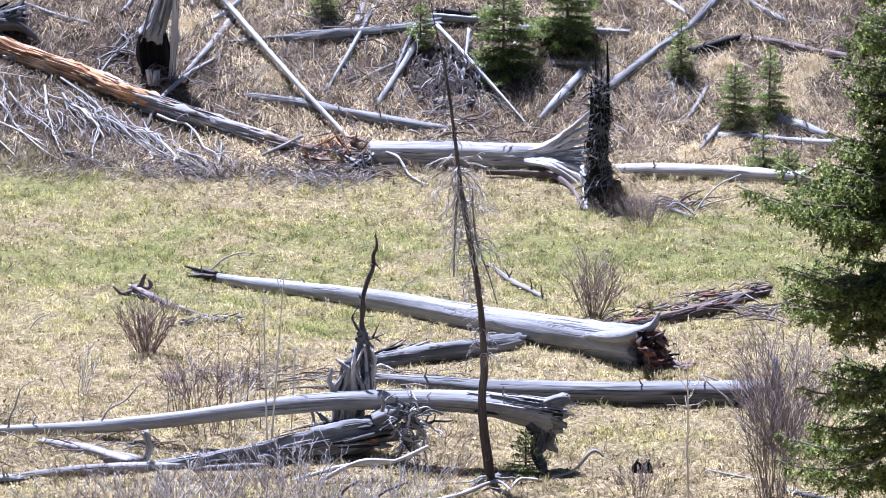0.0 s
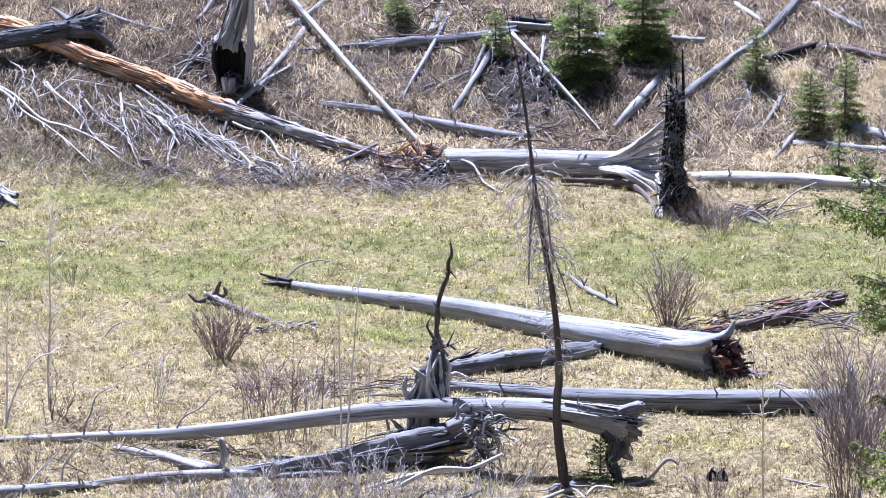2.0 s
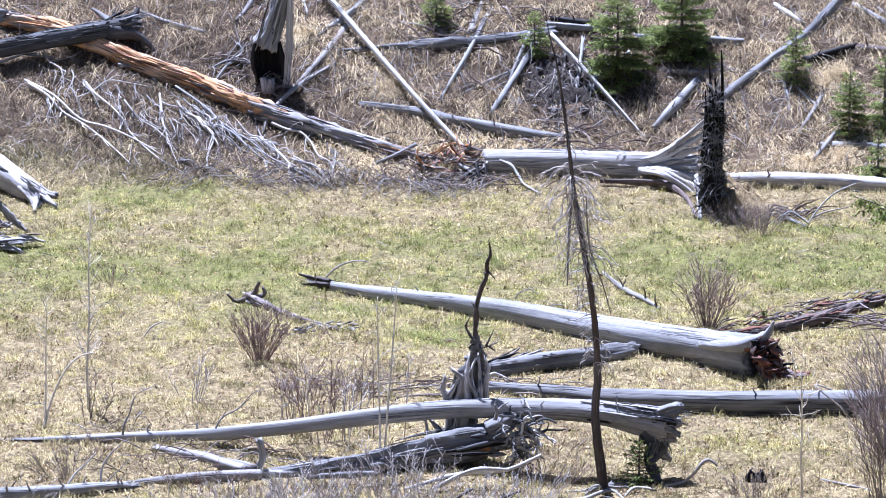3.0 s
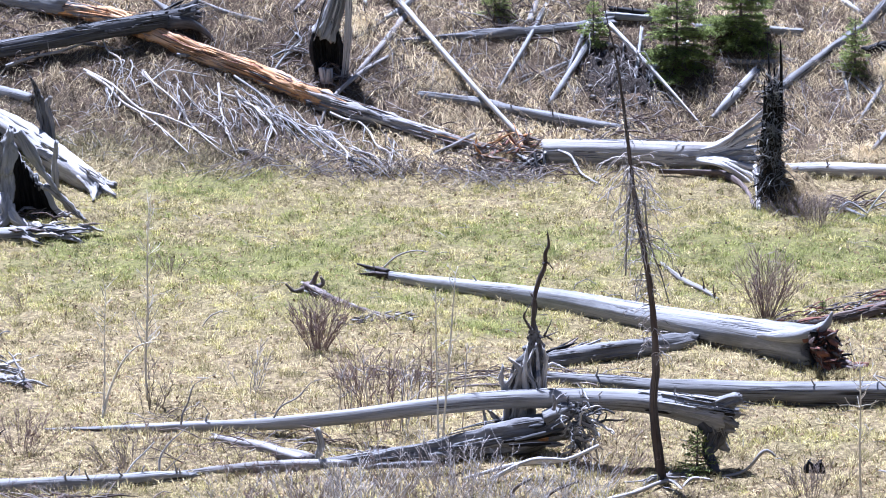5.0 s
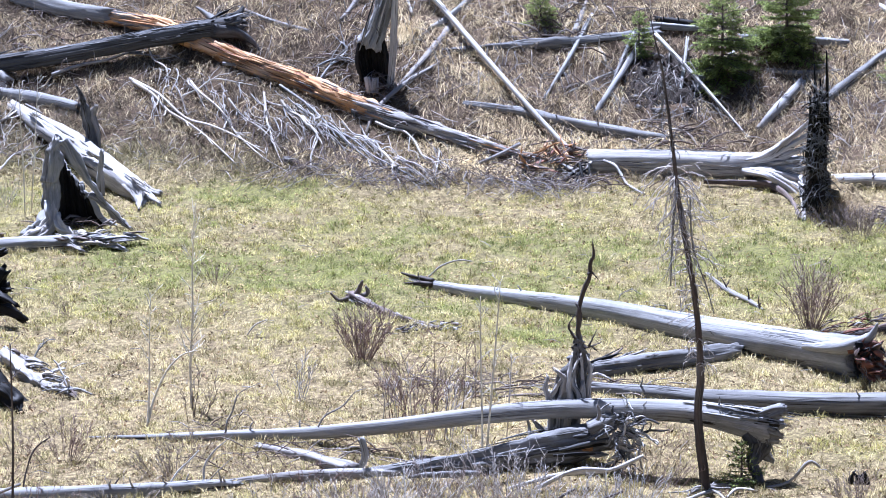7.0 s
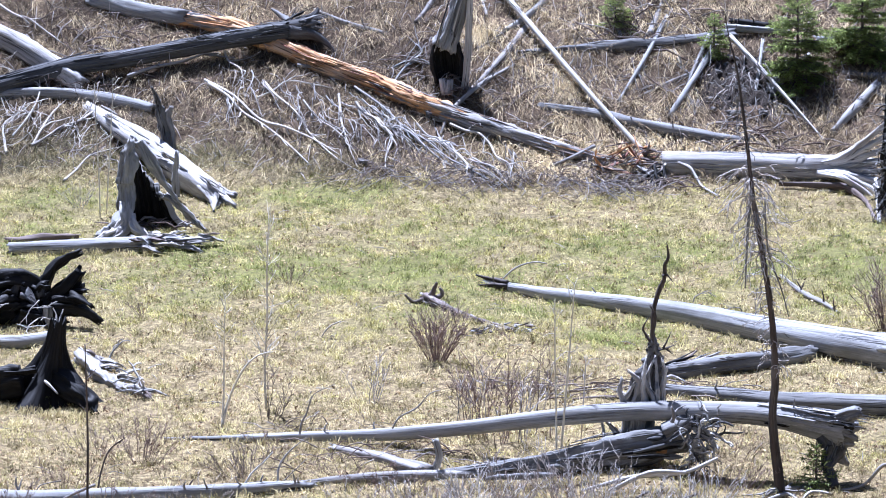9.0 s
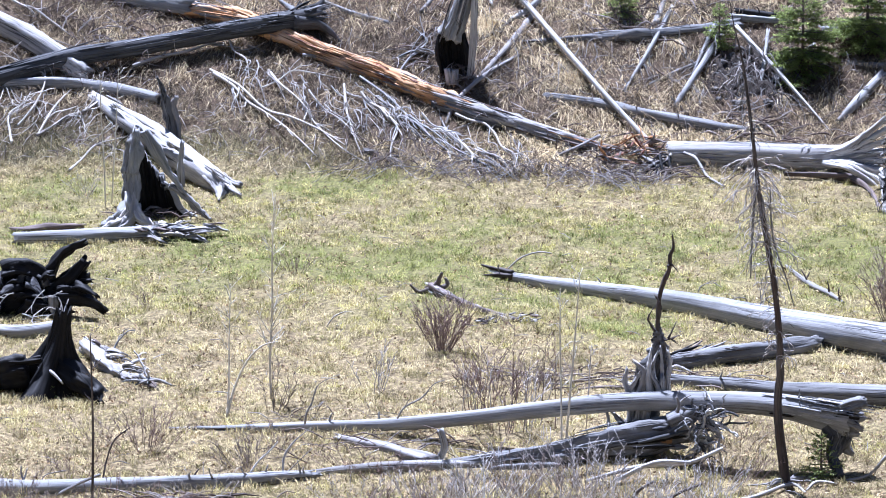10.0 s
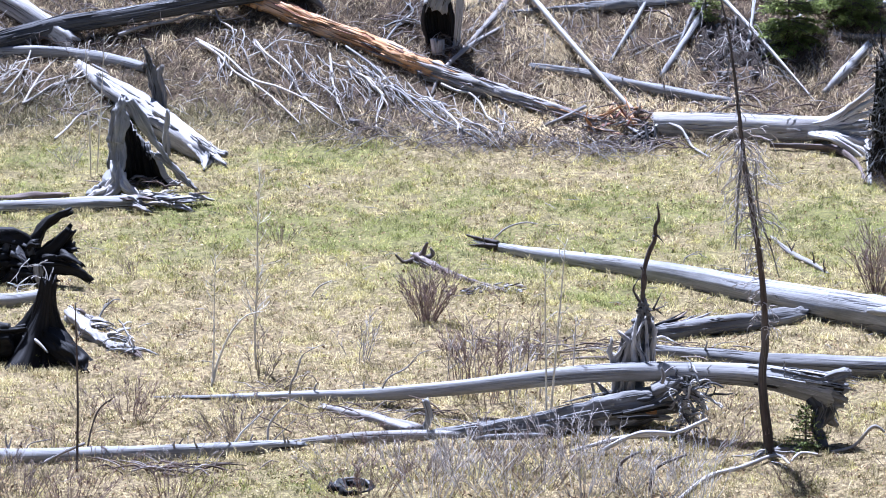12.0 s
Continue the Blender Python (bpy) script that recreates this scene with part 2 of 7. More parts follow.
def build_ground():
    xs = np.concatenate([np.linspace(-900, -60, 12), np.linspace(-52, -24, 8), np.arange(-22, 14.01, 0.2), np.linspace(16, 52, 10), np.linspace(60, 900, 12)])
    ys = np.concatenate([np.linspace(-700, -40, 10), np.linspace(-30, 60, 31), np.arange(61, 112.01, 0.2), np.linspace(114, 180, 23), np.linspace(200, 1800, 14)])
    gx, gy = np.meshgrid(xs, ys)
    z = ground_z(gx, gy)
    rough = np.array([[noise.fractal(Vector((x * 1.1, y * 1.1, 0)), 0.6, 2.1, 5) if -22 <= x <= 14 and 61 <= y <= 112 else 0.0 for x in xs] for y in ys])
    z = z + rough * (0.055 + 0.07 * litter_at(gx, gy))
    nx, ny = len(xs), len(ys)
    i = np.arange(nx * ny).reshape(ny, nx)
    a, b, c, d = i[:-1, :-1].ravel(), i[:-1, 1:].ravel(), i[1:, 1:].ravel(), i[1:, :-1].ravel()
    tris = np.concatenate([np.stack([a, b, c], 1), np.stack([a, c, d], 1)])
    x, y = gx.ravel(), gy.ravel()
    me = raw_mesh("ground", np.stack([x, y, z.ravel()], 1), tris, [("green", green_at(x, y)), ("litter", litter_at(x, y))])
    me.polygons.foreach_set("use_smooth", [True] * len(me.polygons))
    me.materials.append(GROUND)
    tagged(new("ground", me), "meadow of matted straw-coloured grass below a brown littered slope", "ground", kind="structure")


build_ground()


def build_blades(name, x, y, height, width, lean, toward, material, label, green, tone, soft=0.5):
    """Bent grass blades at (x, y); lean: how far the tip goes sideways, in heights; toward: its direction."""
    rng = np.random.default_rng(len(x))
    n = len(x)
    z = ground_z(x, y) - 0.015
    side = rng.uniform(0, 2 * np.pi, n)
    sx, sy = np.cos(side) * width / 2, np.sin(side) * width / 2
    dx, dy = np.cos(toward) * lean * height, np.sin(toward) * lean * height
    up = height / np.sqrt(1 + lean ** 2)
    slope = ground_z(x + dx, y + dy) - ground_z(x, y)
    verts = np.empty((n, 4, 3))
    mx, my, mz = x + 0.3 * dx, y + 0.3 * dy, z + 0.6 * up + 0.3 * slope
    verts[:, 0] = np.stack([x, y, z], 1)
    verts[:, 1] = np.stack([mx + sx, my + sy, mz], 1)
    verts[:, 2] = np.stack([x + dx, y + dy, z + np.where(lean > 1.0, 0.5, 0.95) * up + slope], 1)
    verts[:, 3] = np.stack([mx - sx, my - sy, mz], 1)
    # each blade shows its upper face to the open side, and is shaded as the soft surface of the sward
    face = np.cross(verts[:, 1] - verts[:, 3], verts[:, 2] - verts[:, 0])
    under = face @ np.array([0.0, -0.45, 0.9]) < 0
    verts[under, 1], verts[under, 3] = verts[under, 3].copy(), verts[under, 1].copy()
    k = np.arange(n)[:, None] * 4
    tris = np.concatenate([k + [0, 1, 3], k + [1, 2, 3]])
    tilt = np.stack([ground_z(x - 0.1, y) - ground_z(x + 0.1, y), ground_z(x, y - 0.1) - ground_z(x, y + 0.1), np.full(n, 0.2)], 1)
    face[under] *= -1
    face = face / (np.linalg.norm(face, axis=1)[:, None] + 1e-9)
    tilt = soft * tilt / np.linalg.norm(tilt, axis=1)[:, None] + (1 - soft) * face + rng.normal(0, 0.15, (n, 3))
    tilt = tilt / np.linalg.norm(tilt, axis=1)[:, None]
    me = raw_mesh(name, verts.reshape(-1, 3), tris, [("green", np.repeat(np.clip(green, 0, 1), 4)), ("tone", np.repeat(np.clip(tone, 0, 1), 4))])
    me.materials.append(material)
    me.polygons.foreach_set("use_smooth", [True] * len(me.polygons))
    me.normals_split_custom_set_from_vertices(np.repeat(tilt, 4, axis=0))
    return tagged(new(name, me), label, "grass", kind="stuff")


def scatter(rng, n, y0, y1):
    """Points over the part of the land between two distances, denser near."""
    y = rng.uniform(y0, y1, n)
    x = rng.uniform(-0.205, 0.125, n) * y
    return x, y


def clumped(rng, n, y0, y1, size, each):
    """Points gathered in round tussocks: places, tussock number, distance from its middle (about 0 to 1) and direction outwards."""
    cx, cy = scatter(rng, n // each, y0, y1)
    k = rng.integers(0, len(cx), n)
    out, th = np.sqrt(rng.uniform(0, 1, n)), rng.uniform(0, 2 * np.pi, n)
    spread = out * size * rng.uniform(0.6, 1.7, len(cx))[k]
    return cx[k] + np.cos(th) * spread, cy[k] + np.sin(th) * spread, k, out, th


def patches(x, y):
    """A mottling about half a metre to two metres wide, between -1 and 1."""
    return 0.4 * np.sin(2.9 * x + 1.7 * np.sin(1.3 * y)) * np.sin(2.3 * y + 1.1 * np.sin(1.9 * x)) + 0.35 * np.sin(1.1 * x - 0.8 * y + 2 * np.sin(0.7 * y)) + 0.25 * np.sin(5.3 * x + 4.1 * y + 2 * np.sin(3 * x))


BANK = (0.18, 99.95)  # middle of the bare earth under the firs


TUFTS = [(7.06, 99.81), (7.30, 100.03), (9.03, 99.27), (9.41, 99.80), (8.87, 98.50), (9.66, 100.09), (6.29, 96.49), (7.24, 96.79), (-6.76, 101.50), (-4.38, 99.21)]


def build_grass():
    rng = np.random.default_rng(5)
    x, y, k, out, th = clumped(rng, 350000, 62.5, 97.2, 0.105, 17)
    n, many = len(x), k.max() + 1
    # Tone falls towards each tussock's rim: shade of the gaps put into the colour.
    tone = 0.55 + 0.07 * (y < 82) + rng.normal(0, 0.25, many)[k] + 0.26 * patches(x, y) + 0.2 * patches(y * 2.3, x * 2.7) - 0.22 * out + 0.1 - 0.12 * np.clip((y - 92.5) / 3, 0, 1) - 0.2 * np.clip((70.5 - y) / 2.5, 0, 1)
    height = rng.uniform(0.08, 0.15, n) * (0.45 + 1.3 * rng.uniform(0, 1, many)[k] ** 1.6) * (1.25 - 0.75 * out)
    build_blades("meadow_grass", x, y, height, rng.uniform(0.010, 0.020, n), 0.2 + 1.3 * rng.uniform(0, 1, n) * (0.25 + out), th + rng.normal(0, 0.8, n),
                 GRASS, "straw-coloured dead grass with yellow-green new blades", green_at(x, y) * 1.5 + 0.06 + 0.26 * patches(y * 0.8, x * 0.9) + rng.normal(0, 0.24, many)[k], tone, 0.42)
    # short stubble between the tufts
    n = 110000
    y = 62.5 + 33.0 * rng.uniform(0, 1, n) ** 1.3
    x = rng.uniform(-0.2, 0.125, n) * y
    build_blades("stubble_grass", x, y, rng.uniform(0.035, 0.085, n), rng.uniform(0.011, 0.022, n), rng.uniform(0.4, 2.2, n), rng.uniform(0, 2 * np.pi, n),
                 GRASS, "short matted straw between the tufts of grass", green_at(x, y) * 1.1 + rng.normal(0, 0.2, n), 0.5 + 0.3 * patches(x * 1.7, y * 1.9) + rng.normal(0, 0.25, n), 0.35)
    # darker and paler tussocks that stand out of the sward
    many = 1500
    cy = 96.5 - 32.0 * rng.uniform(0, 1, many) ** 1.15
    cx = rng.uniform(-0.2, 0.125, many) * cy
    k = np.repeat(np.arange(many), 46)
    n = len(k)
    x, y = cx[k] + rng.normal(0, 0.11, n) * rng.uniform(0.5, 1.6, many)[k], cy[k] + rng.normal(0, 0.11, n)
    build_blades("tussock_grass", x, y, rng.uniform(0.08, 0.24, n) * rng.uniform(0.6, 1.2, many)[k], rng.uniform(0.007, 0.013, n), rng.uniform(0.3, 1.4, n), rng.uniform(0, 2 * np.pi, n),
                 GRASS, "brown and olive tussocks of dead grass in the meadow", (rng.uniform(-0.2, 0.7, many) + 0.5 * green_at(cx, cy))[k], np.where(rng.uniform(0, 1, many) < 0.62, 0.1, 0.9)[k] + rng.normal(0, 0.1, n), 0.4)
    # curled dead leaves between the blades
    n = 46000
    y = 62.5 + 34.0 * rng.uniform(0, 1, n) ** 1.5
    x = rng.uniform(-0.2, 0.125, n) * y
    spot = patches(x * 0.6 + 2, y * 0.7) + 0.5 * patches(x * 1.9, y * 2.1) > -0.25
    x, y = x[spot], y[spot]
    n = len(x)
    build_blades("fallen_leaves", x, y, rng.uniform(0.045, 0.12, n), rng.uniform(0.025, 0.06, n), rng.uniform(0.5, 2.0, n), rng.uniform(0, 2 * np.pi, n),
                 LEAF, "curled brown dead leaves lying in the meadow grass", 0 * x, np.where(rng.uniform(0, 1, n) < 0.45, rng.uniform(0, 0.35, n), rng.uniform(0.5, 1.1, n)), 0.1)
    # matted brown grass over the earth mound
    x, y = 4.35 + rng.normal(0, 0.38, 2600), 92.6 + rng.normal(0, 0.6, 2600)
    build_blades("mound_grass", x, y, 0.25 + rng.uniform(0.1, 0.55, 2600) * np.exp(-((x - 4.2) / 0.5) ** 2), rng.uniform(0.008, 0.014, 2600), rng.uniform(0.2, 1.0, 2600), -0.6 + rng.normal(0, 0.7, 2600),
                 SLOPE_GRASS, "matted brown grass over an earth mound", 0 * x, rng.uniform(0.2, 0.85, 2600), 0.4)
    # straw caught along the foot of the trunks
    rows = [((-4.6, 83.1), (3.7, 75.4)), ((-0.6, 73.6), (6.2, 72.5)), ((-9.6, 69.95), (-6.4, 69.8)), ((-13.2, 65.3), (-8.2, 66.5)), ((-16.4, 86.8), (-13.4, 87.0)), ((-1.5, 95.3), (2.4, 95.2)), ((4.4, 95.2), (8.9, 93.9)), ((-6.4, 81.5), (-4.7, 79.2)), ((-14.6, 72.5), (-12.5, 72.1)), ((3.9, 74.9), (4.9, 74.7))]
    k = rng.integers(0, len(rows), 9000)
    t = rng.uniform(0, 1, len(k)) + 0.03 * np.sin(rng.integers(0, 40, len(k)))
    ends = np.array(rows)[k]
    x, y = (ends[:, 0, i] + (ends[:, 1, i] - ends[:, 0, i]) * t + rng.normal(0, 0.09, len(k)) for i in (0, 1))
    keep = np.sin(9 * x + 3 * np.sin(5 * y)) > -0.2
    x, y = x[keep], y[keep]
    n = len(x)
    build_blades("straw_fringe", x, y, rng.uniform(0.1, 0.26, n), rng.uniform(0.009, 0.016, n), rng.uniform(0.1, 1.2, n), rng.uniform(0, 2 * np.pi, n),
                 GRASS, "pale straw standing along the foot of fallen trunks", rng.uniform(-0.1, 0.3, n), rng.uniform(0.3, 1.0, n), 0.35)
    # long pale tufts that hang down the slope
    k = np.repeat(np.arange(len(TUFTS)), 700)
    x, y = (np.array(TUFTS)[k, i] + rng.normal(0, 0.16, len(k)) for i in (0, 1))
    build_blades("tuft_grass", x, y, rng.uniform(0.25, 0.6, len(k)), rng.uniform(0.008, 0.014, len(k)), rng.uniform(0.7, 1.6, len(k)), -np.pi / 2 + rng.normal(0, 0.7, len(k)),
                 SLOPE_GRASS, "long pale dead grass hanging in tufts", 0 * x, rng.uniform(0.65, 1.0, len(k)))
    x, y, k, out, th = clumped(rng, 230000, 95.2, 106.0, 0.17, 23)
    n, many = len(x), k.max() + 1
    bare = blob(x, y, -11.0, 98.3, 4.2, 2.0) + 0.7 * blob(x, y, -16.5, 97.3, 2.5, 1.3) + 0.8 * blob(x, y, -0.6, 100.1, 2.6, 1.5)
    tone = 0.42 - 0.24 * bare + rng.normal(0, 0.36, many)[k] + rng.normal(0, 0.12, n) + 0.5 * patches(x * 0.55, y * 0.9) + 0.25 * patches(y * 1.9, x * 2.1) + 0.28 * np.exp(-((y - slope_foot(x) - 0.6) / 1.3) ** 2) * (x > -8) - 0.14 * np.clip((-6 - x) / 4, 0, 1)
    down = -np.pi / 2 + rng.normal(0, 0.6, many)[k] + rng.normal(0, 0.45, n)
    height = rng.uniform(0.16, 0.42, n) * rng.uniform(0.5, 1.5, many)[k]
    keep = (rng.uniform(0, 1, n) < (0.3 + litter_at(x, y)) * (0.72 + 0.6 * patches(x * 1.3 + 4, y * 1.5)) * (1 - 0.45 * bare)) & (rng.uniform(0, 1, n) > 1.3 * blob(x, y, *BANK, 0.95, 1.3))
    build_blades("slope_grass", x[keep], y[keep], height[keep], rng.uniform(0.009, 0.022, n)[keep], rng.uniform(0.5, 2.2, n)[keep], down[keep],
                 SLOPE_GRASS, "flattened brown and tan dead grass on the slope", (green_at(x, y) * 0.6 * (1 - litter_at(x, y)) + 0.5 * np.exp(-((y - 96.5) / 1.6) ** 2 - ((x + 15) / 4.5) ** 2))[keep], tone[keep], 0.4)


build_grass()


# ---- shapes ----
class Geo:
    """Collects tubes and leaves for one mesh; 'grain' runs along each tube."""

    def __init__(self):
        self.v, self.f, self.g = [], [], []

    def tube(self, path, seg=10, sub=4, rough=0.05, flute=0.0, lobes=5, jag0=0.0, jag1=0.0, seed=0, hollow=0.0, flat=1.0):
        """path: (x, y, z, radius) rows, smoothed; jag: how far the broken ends splinter; flat: height over width."""
        rng = random.Random(seed * 7919 + len(self.v))
        rows = []
        for i in range(len(path) - 1):
            p0, p1, p2, p3 = (path[max(i - 1, 0)], path[i], path[i + 1], path[min(i + 2, len(path) - 1)])
            for j in range(sub):
                t = j / sub
                rows.append([0.5 * (2 * b + (c - a) * t + (2 * a - 5 * b + 4 * c - d) * t * t + (3 * b - a - 3 * c + d) * t ** 3) for a, b, c, d in zip(p0, p1, p2, p3)])
        rows.append(list(path[-1]))
        points = [Vector(r[:3]) for r in rows]
        radii = [max(r[3], 0.002) for r in rows]
        shift, drift = rng.uniform(0, 50), rng.uniform(0, 6.28)
        way = (points[1] - points[0]).normalized()
        a = way.cross(Vector((0, 0, 1)))
        a = a.normalized() if a.length > 0.05 else Vector((1, 0, 0))
        start, length = len(self.v), 0.0
        for i, p in enumerate(points):
            way = (points[min(i + 1, len(points) - 1)] - points[max(i - 1, 0)]).normalized()
            a = (a - way * a.dot(way)).normalized()
            b = way.cross(a)
            if i:
                length += (p - points[i - 1]).length
            r = radii[i]
            for s in range(seg):
                th = 2 * math.pi * s / seg
                c, sn = math.cos(th), math.sin(th)
                wob = 1.0
                if rough:
                    wob += rough * 2.2 * noise.noise(Vector((c * 1.6 + shift, sn * 1.6, length * 1.3 / max(r * 6, 0.12))))
                    if seg > 9:
                        wob += rough * 1.3 * noise.noise(Vector((c * 5 + shift, sn * 5, length * 2.2))) + rough * 0.9 * noise.noise(Vector((c * 11, sn * 11 + shift, length * 5)))
                if flute:
                    wob += flute * math.cos(lobes * th + drift + 0.5 * length) + flute * 0.5 * math.cos((2 * lobes + 1) * th + 2 * drift) + flute * 0.45 * math.cos((3 * lobes + 2) * th - drift + 0.8 * length)
                push = 0.0
                if i == 0 and jag0:
                    push = -jag0 * rng.random() ** 1.5
                if i == len(points) - 1 and jag1:
                    push = jag1 * rng.random() ** 1.5
                self.v.append(p + (a * c + b * sn * flat) * (r * wob) + way * push)
                self.g.append((length + push + shift, c * r + shift, sn * r))
        n = len(points)
        for i in range(n - 1):
            for s in range(seg):
                q, w = start + i * seg + s, start + i * seg + (s + 1) % seg
                self.f.append((q, w, w + seg, q + seg))
        for ring, inward in ((0, 1), (n - 1, -1)):
            mid = len(self.v)
            way = (points[1] - points[0]) if ring == 0 else (points[-2] - points[-1])
            self.v.append(points[ring] + way.normalized() * hollow * radii[ring])
            self.g.append((shift, shift, 0))
            for s in range(seg):
                q, w = start + ring * seg + s, start + ring * seg + (s + 1) % seg
                self.f.append((w, q, mid) if inward > 0 else (q, w, mid))
        return self

    def stick(self, points, radii, seg=3):
        """A thin twig."""
        start, shift, length = len(self.v), random.random() * 50, 0.0
        for i, p in enumerate(points):
            way = (points[min(i + 1, len(points) - 1)] - points[max(i - 1, 0)])
            a = way.cross(Vector((0.3, 0.2, 1)))
            a = a.normalized() if a.length > 1e-5 else Vector((1, 0, 0))
            b = way.cross(a).normalized()
            if i:
                length += (p - points[i - 1]).length
            for s in range(seg):
                th = 2 * math.pi * s / seg
                off = (a * math.cos(th) + b * math.sin(th)) * radii[i]
                self.v.append(p + off)
                self.g.append((length + shift, off.x + shift, off.z))
        for i in range(len(points) - 1):
            for s in range(seg):
                q, w = start + i * seg + s, start + i * seg + (s + 1) % seg
                self.f.append((q, w, w + seg, q + seg))
        self.f.append(tuple(start + (len(points) - 1) * seg + s for s in range(seg)))
        return self

    def limb(self, points, radii, seg=5, sub=3):
        """A twig whose bends are rounded."""
        rows, thick = [], []
        for i in range(len(points) - 1):
            p0, p1, p2, p3 = points[max(i - 1, 0)], points[i], points[i + 1], points[min(i + 2, len(points) - 1)]
            for j in range(sub):
                t = j / sub
                rows.append(0.5 * (2 * p1 + (p2 - p0) * t + (2 * p0 - 5 * p1 + 4 * p2 - p3) * t * t + (3 * p1 - p0 - 3 * p2 + p3) * t ** 3))
                thick.append(radii[i] + (radii[i + 1] - radii[i]) * t)
        return self.stick(rows + [points[-1]], thick + [radii[-1]], seg)

    def make(self, name, material, parent=None, label="", origin=None, smooth=True):
        if origin is None:
            origin, above = Vector((0, 0, 0)), parent
            while above:
                origin, above = origin + above.location, above.parent
        origin = Vector(origin)
        me = bpy.data.meshes.new(name)
        me.from_pydata([tuple(p - origin) for p in self.v], [], self.f)
        layer = me.attributes.new("grain", "FLOAT_VECTOR", "POINT")
        layer.data.foreach_set("vector", np.asarray(self.g, dtype=np.float32).ravel())
        if smooth:
            me.polygons.foreach_set("use_smooth", [True] * len(me.polygons))
        me.materials.append(material)
        ob = new(name, me)
        if parent:
            ob.parent = parent
        else:
            ob.location = origin
        if label:
            tagged(ob, label)
        return ob


def thing(name, at, label, category, group=""):
    ob = new(name)
    ob.location, ob.empty_display_size = Vector(at[:3]), 0.2
    return tagged(ob, label, category, group)


def fallen_log(path, material, label, name="fallen_log", group="fallen trunks", seg=18, sub=6, rough=0.05, flute=0.02, jag0=0.1, jag1=0.1, seed=1, stubs=0, stub_material=None, hollow=0.3):
    """A trunk lying along path (x, y, z, radius), with broken ends and stubs of branches as parts."""
    ob = thing(name, path[0], label, "log", group)
    part = Geo().tube(path, seg, sub, rough, flute, 4, jag0, jag1, seed, hollow)
    trunk = part.make("trunk", material, ob)
    rng = random.Random(seed * 31 + 7)
    for _ in range(stubs):
        k = rng.randrange(len(path) - 1)
        t = rng.random()
        row = [a + (b - a) * t for a, b in zip(path[k], path[k + 1])]
        p, r = Vector(row[:3]), row[3]
        way = Vector((rng.uniform(-0.5, 0.5), rng.uniform(-0.9, 0.3), rng.uniform(0.3, 1))).normalized()
        size = rng.uniform(0.08, 0.3)
        q = p + way * (r + size)
        m = p + way * (r + size * 0.5) + Vector((rng.uniform(-0.03, 0.03), 0, rng.uniform(-0.03, 0.03)))
        Geo().tube([(*(p + way * r * 0.7), 0.022), (*m, 0.016), (*q, 0.008)], 6, 2, 0.1, seed=seed).make("branch_stub", stub_material or material, trunk)
    return ob


def crooked(rng, p, way, length, steps=6, bend=0.35, droop=0.0):
    """Points of a crooked branch."""
    points = [Vector(p)]
    way = Vector(way).normalized()
    for _ in range(steps):
        way = (way + Vector((rng.uniform(-bend, bend), rng.uniform(-bend, bend), rng.uniform(-bend, bend) - droop))).normalized()
        points.append(points[-1] + way * (length / steps))
    return points


def branching(geo, rng, p, way, length, radius, steps=6, bend=0.3, droop=0.0, forks=3, floor=True, seg=5, depth=1):
    """A dead branch with side twigs, kept above the ground."""
    points = crooked(rng, p, way, length, steps, bend, droop)
    if floor:
        for q in points:
            q.z = max(q.z, float(ground_z(q.x, q.y)) + radius)
    geo.limb(points, [max(radius * (1 - 0.6 * i / steps), 0.006) for i in range(steps + 1)], seg, 3 if seg > 3 else 2)
    for _ in range(forks):
        k = rng.randrange(1, steps)
        side = (points[k] - points[k - 1]).normalized() + Vector((rng.uniform(-1, 1), rng.uniform(-1, 1), rng.uniform(-0.6, 0.9))) * 0.8
        if depth > 0:
            branching(geo, rng, points[k], side, length * rng.uniform(0.25, 0.5), radius * 0.65, 4, bend, droop, max(forks - 1, 0), floor, 3, depth - 1)
    return points


def ground_branch(geo, rng, ends, radius, lift=0.05, wiggle=0.12, forks=2, seg=5):
    """A crooked branch lying on the ground from end to end through the given (x, y) places, arched a little."""
    points = []
    for (x0, y0), (x1, y1) in zip(ends, ends[1:]):
        for j in range(2):
            t = j / 2
            points.append(on(x0 + (x1 - x0) * t + rng.uniform(-wiggle, wiggle) * 0.5, y0 + (y1 - y0) * t + rng.uniform(-wiggle, wiggle) * 0.5, lift * rng.uniform(0.4, 1.8) + radius))
    points.append(on(*ends[-1], radius))
    n = len(points)
    geo.limb(points, [radius * (1 - 0.6 * i / (n - 1)) for i in range(n)], seg, 4)
    for _ in range(forks):
        k = rng.randrange(1, n - 1)
        side = (points[k + 1] - points[k - 1]).normalized() + Vector((rng.uniform(-1, 1), rng.uniform(-1, 1), rng.uniform(-0.3, 0.6))) * 0.7
        branching(geo, rng, points[k], side, rng.uniform(0.3, 1.0), radius * 0.55, 5, 0.3, 0.05, 1, True, 3, 0)


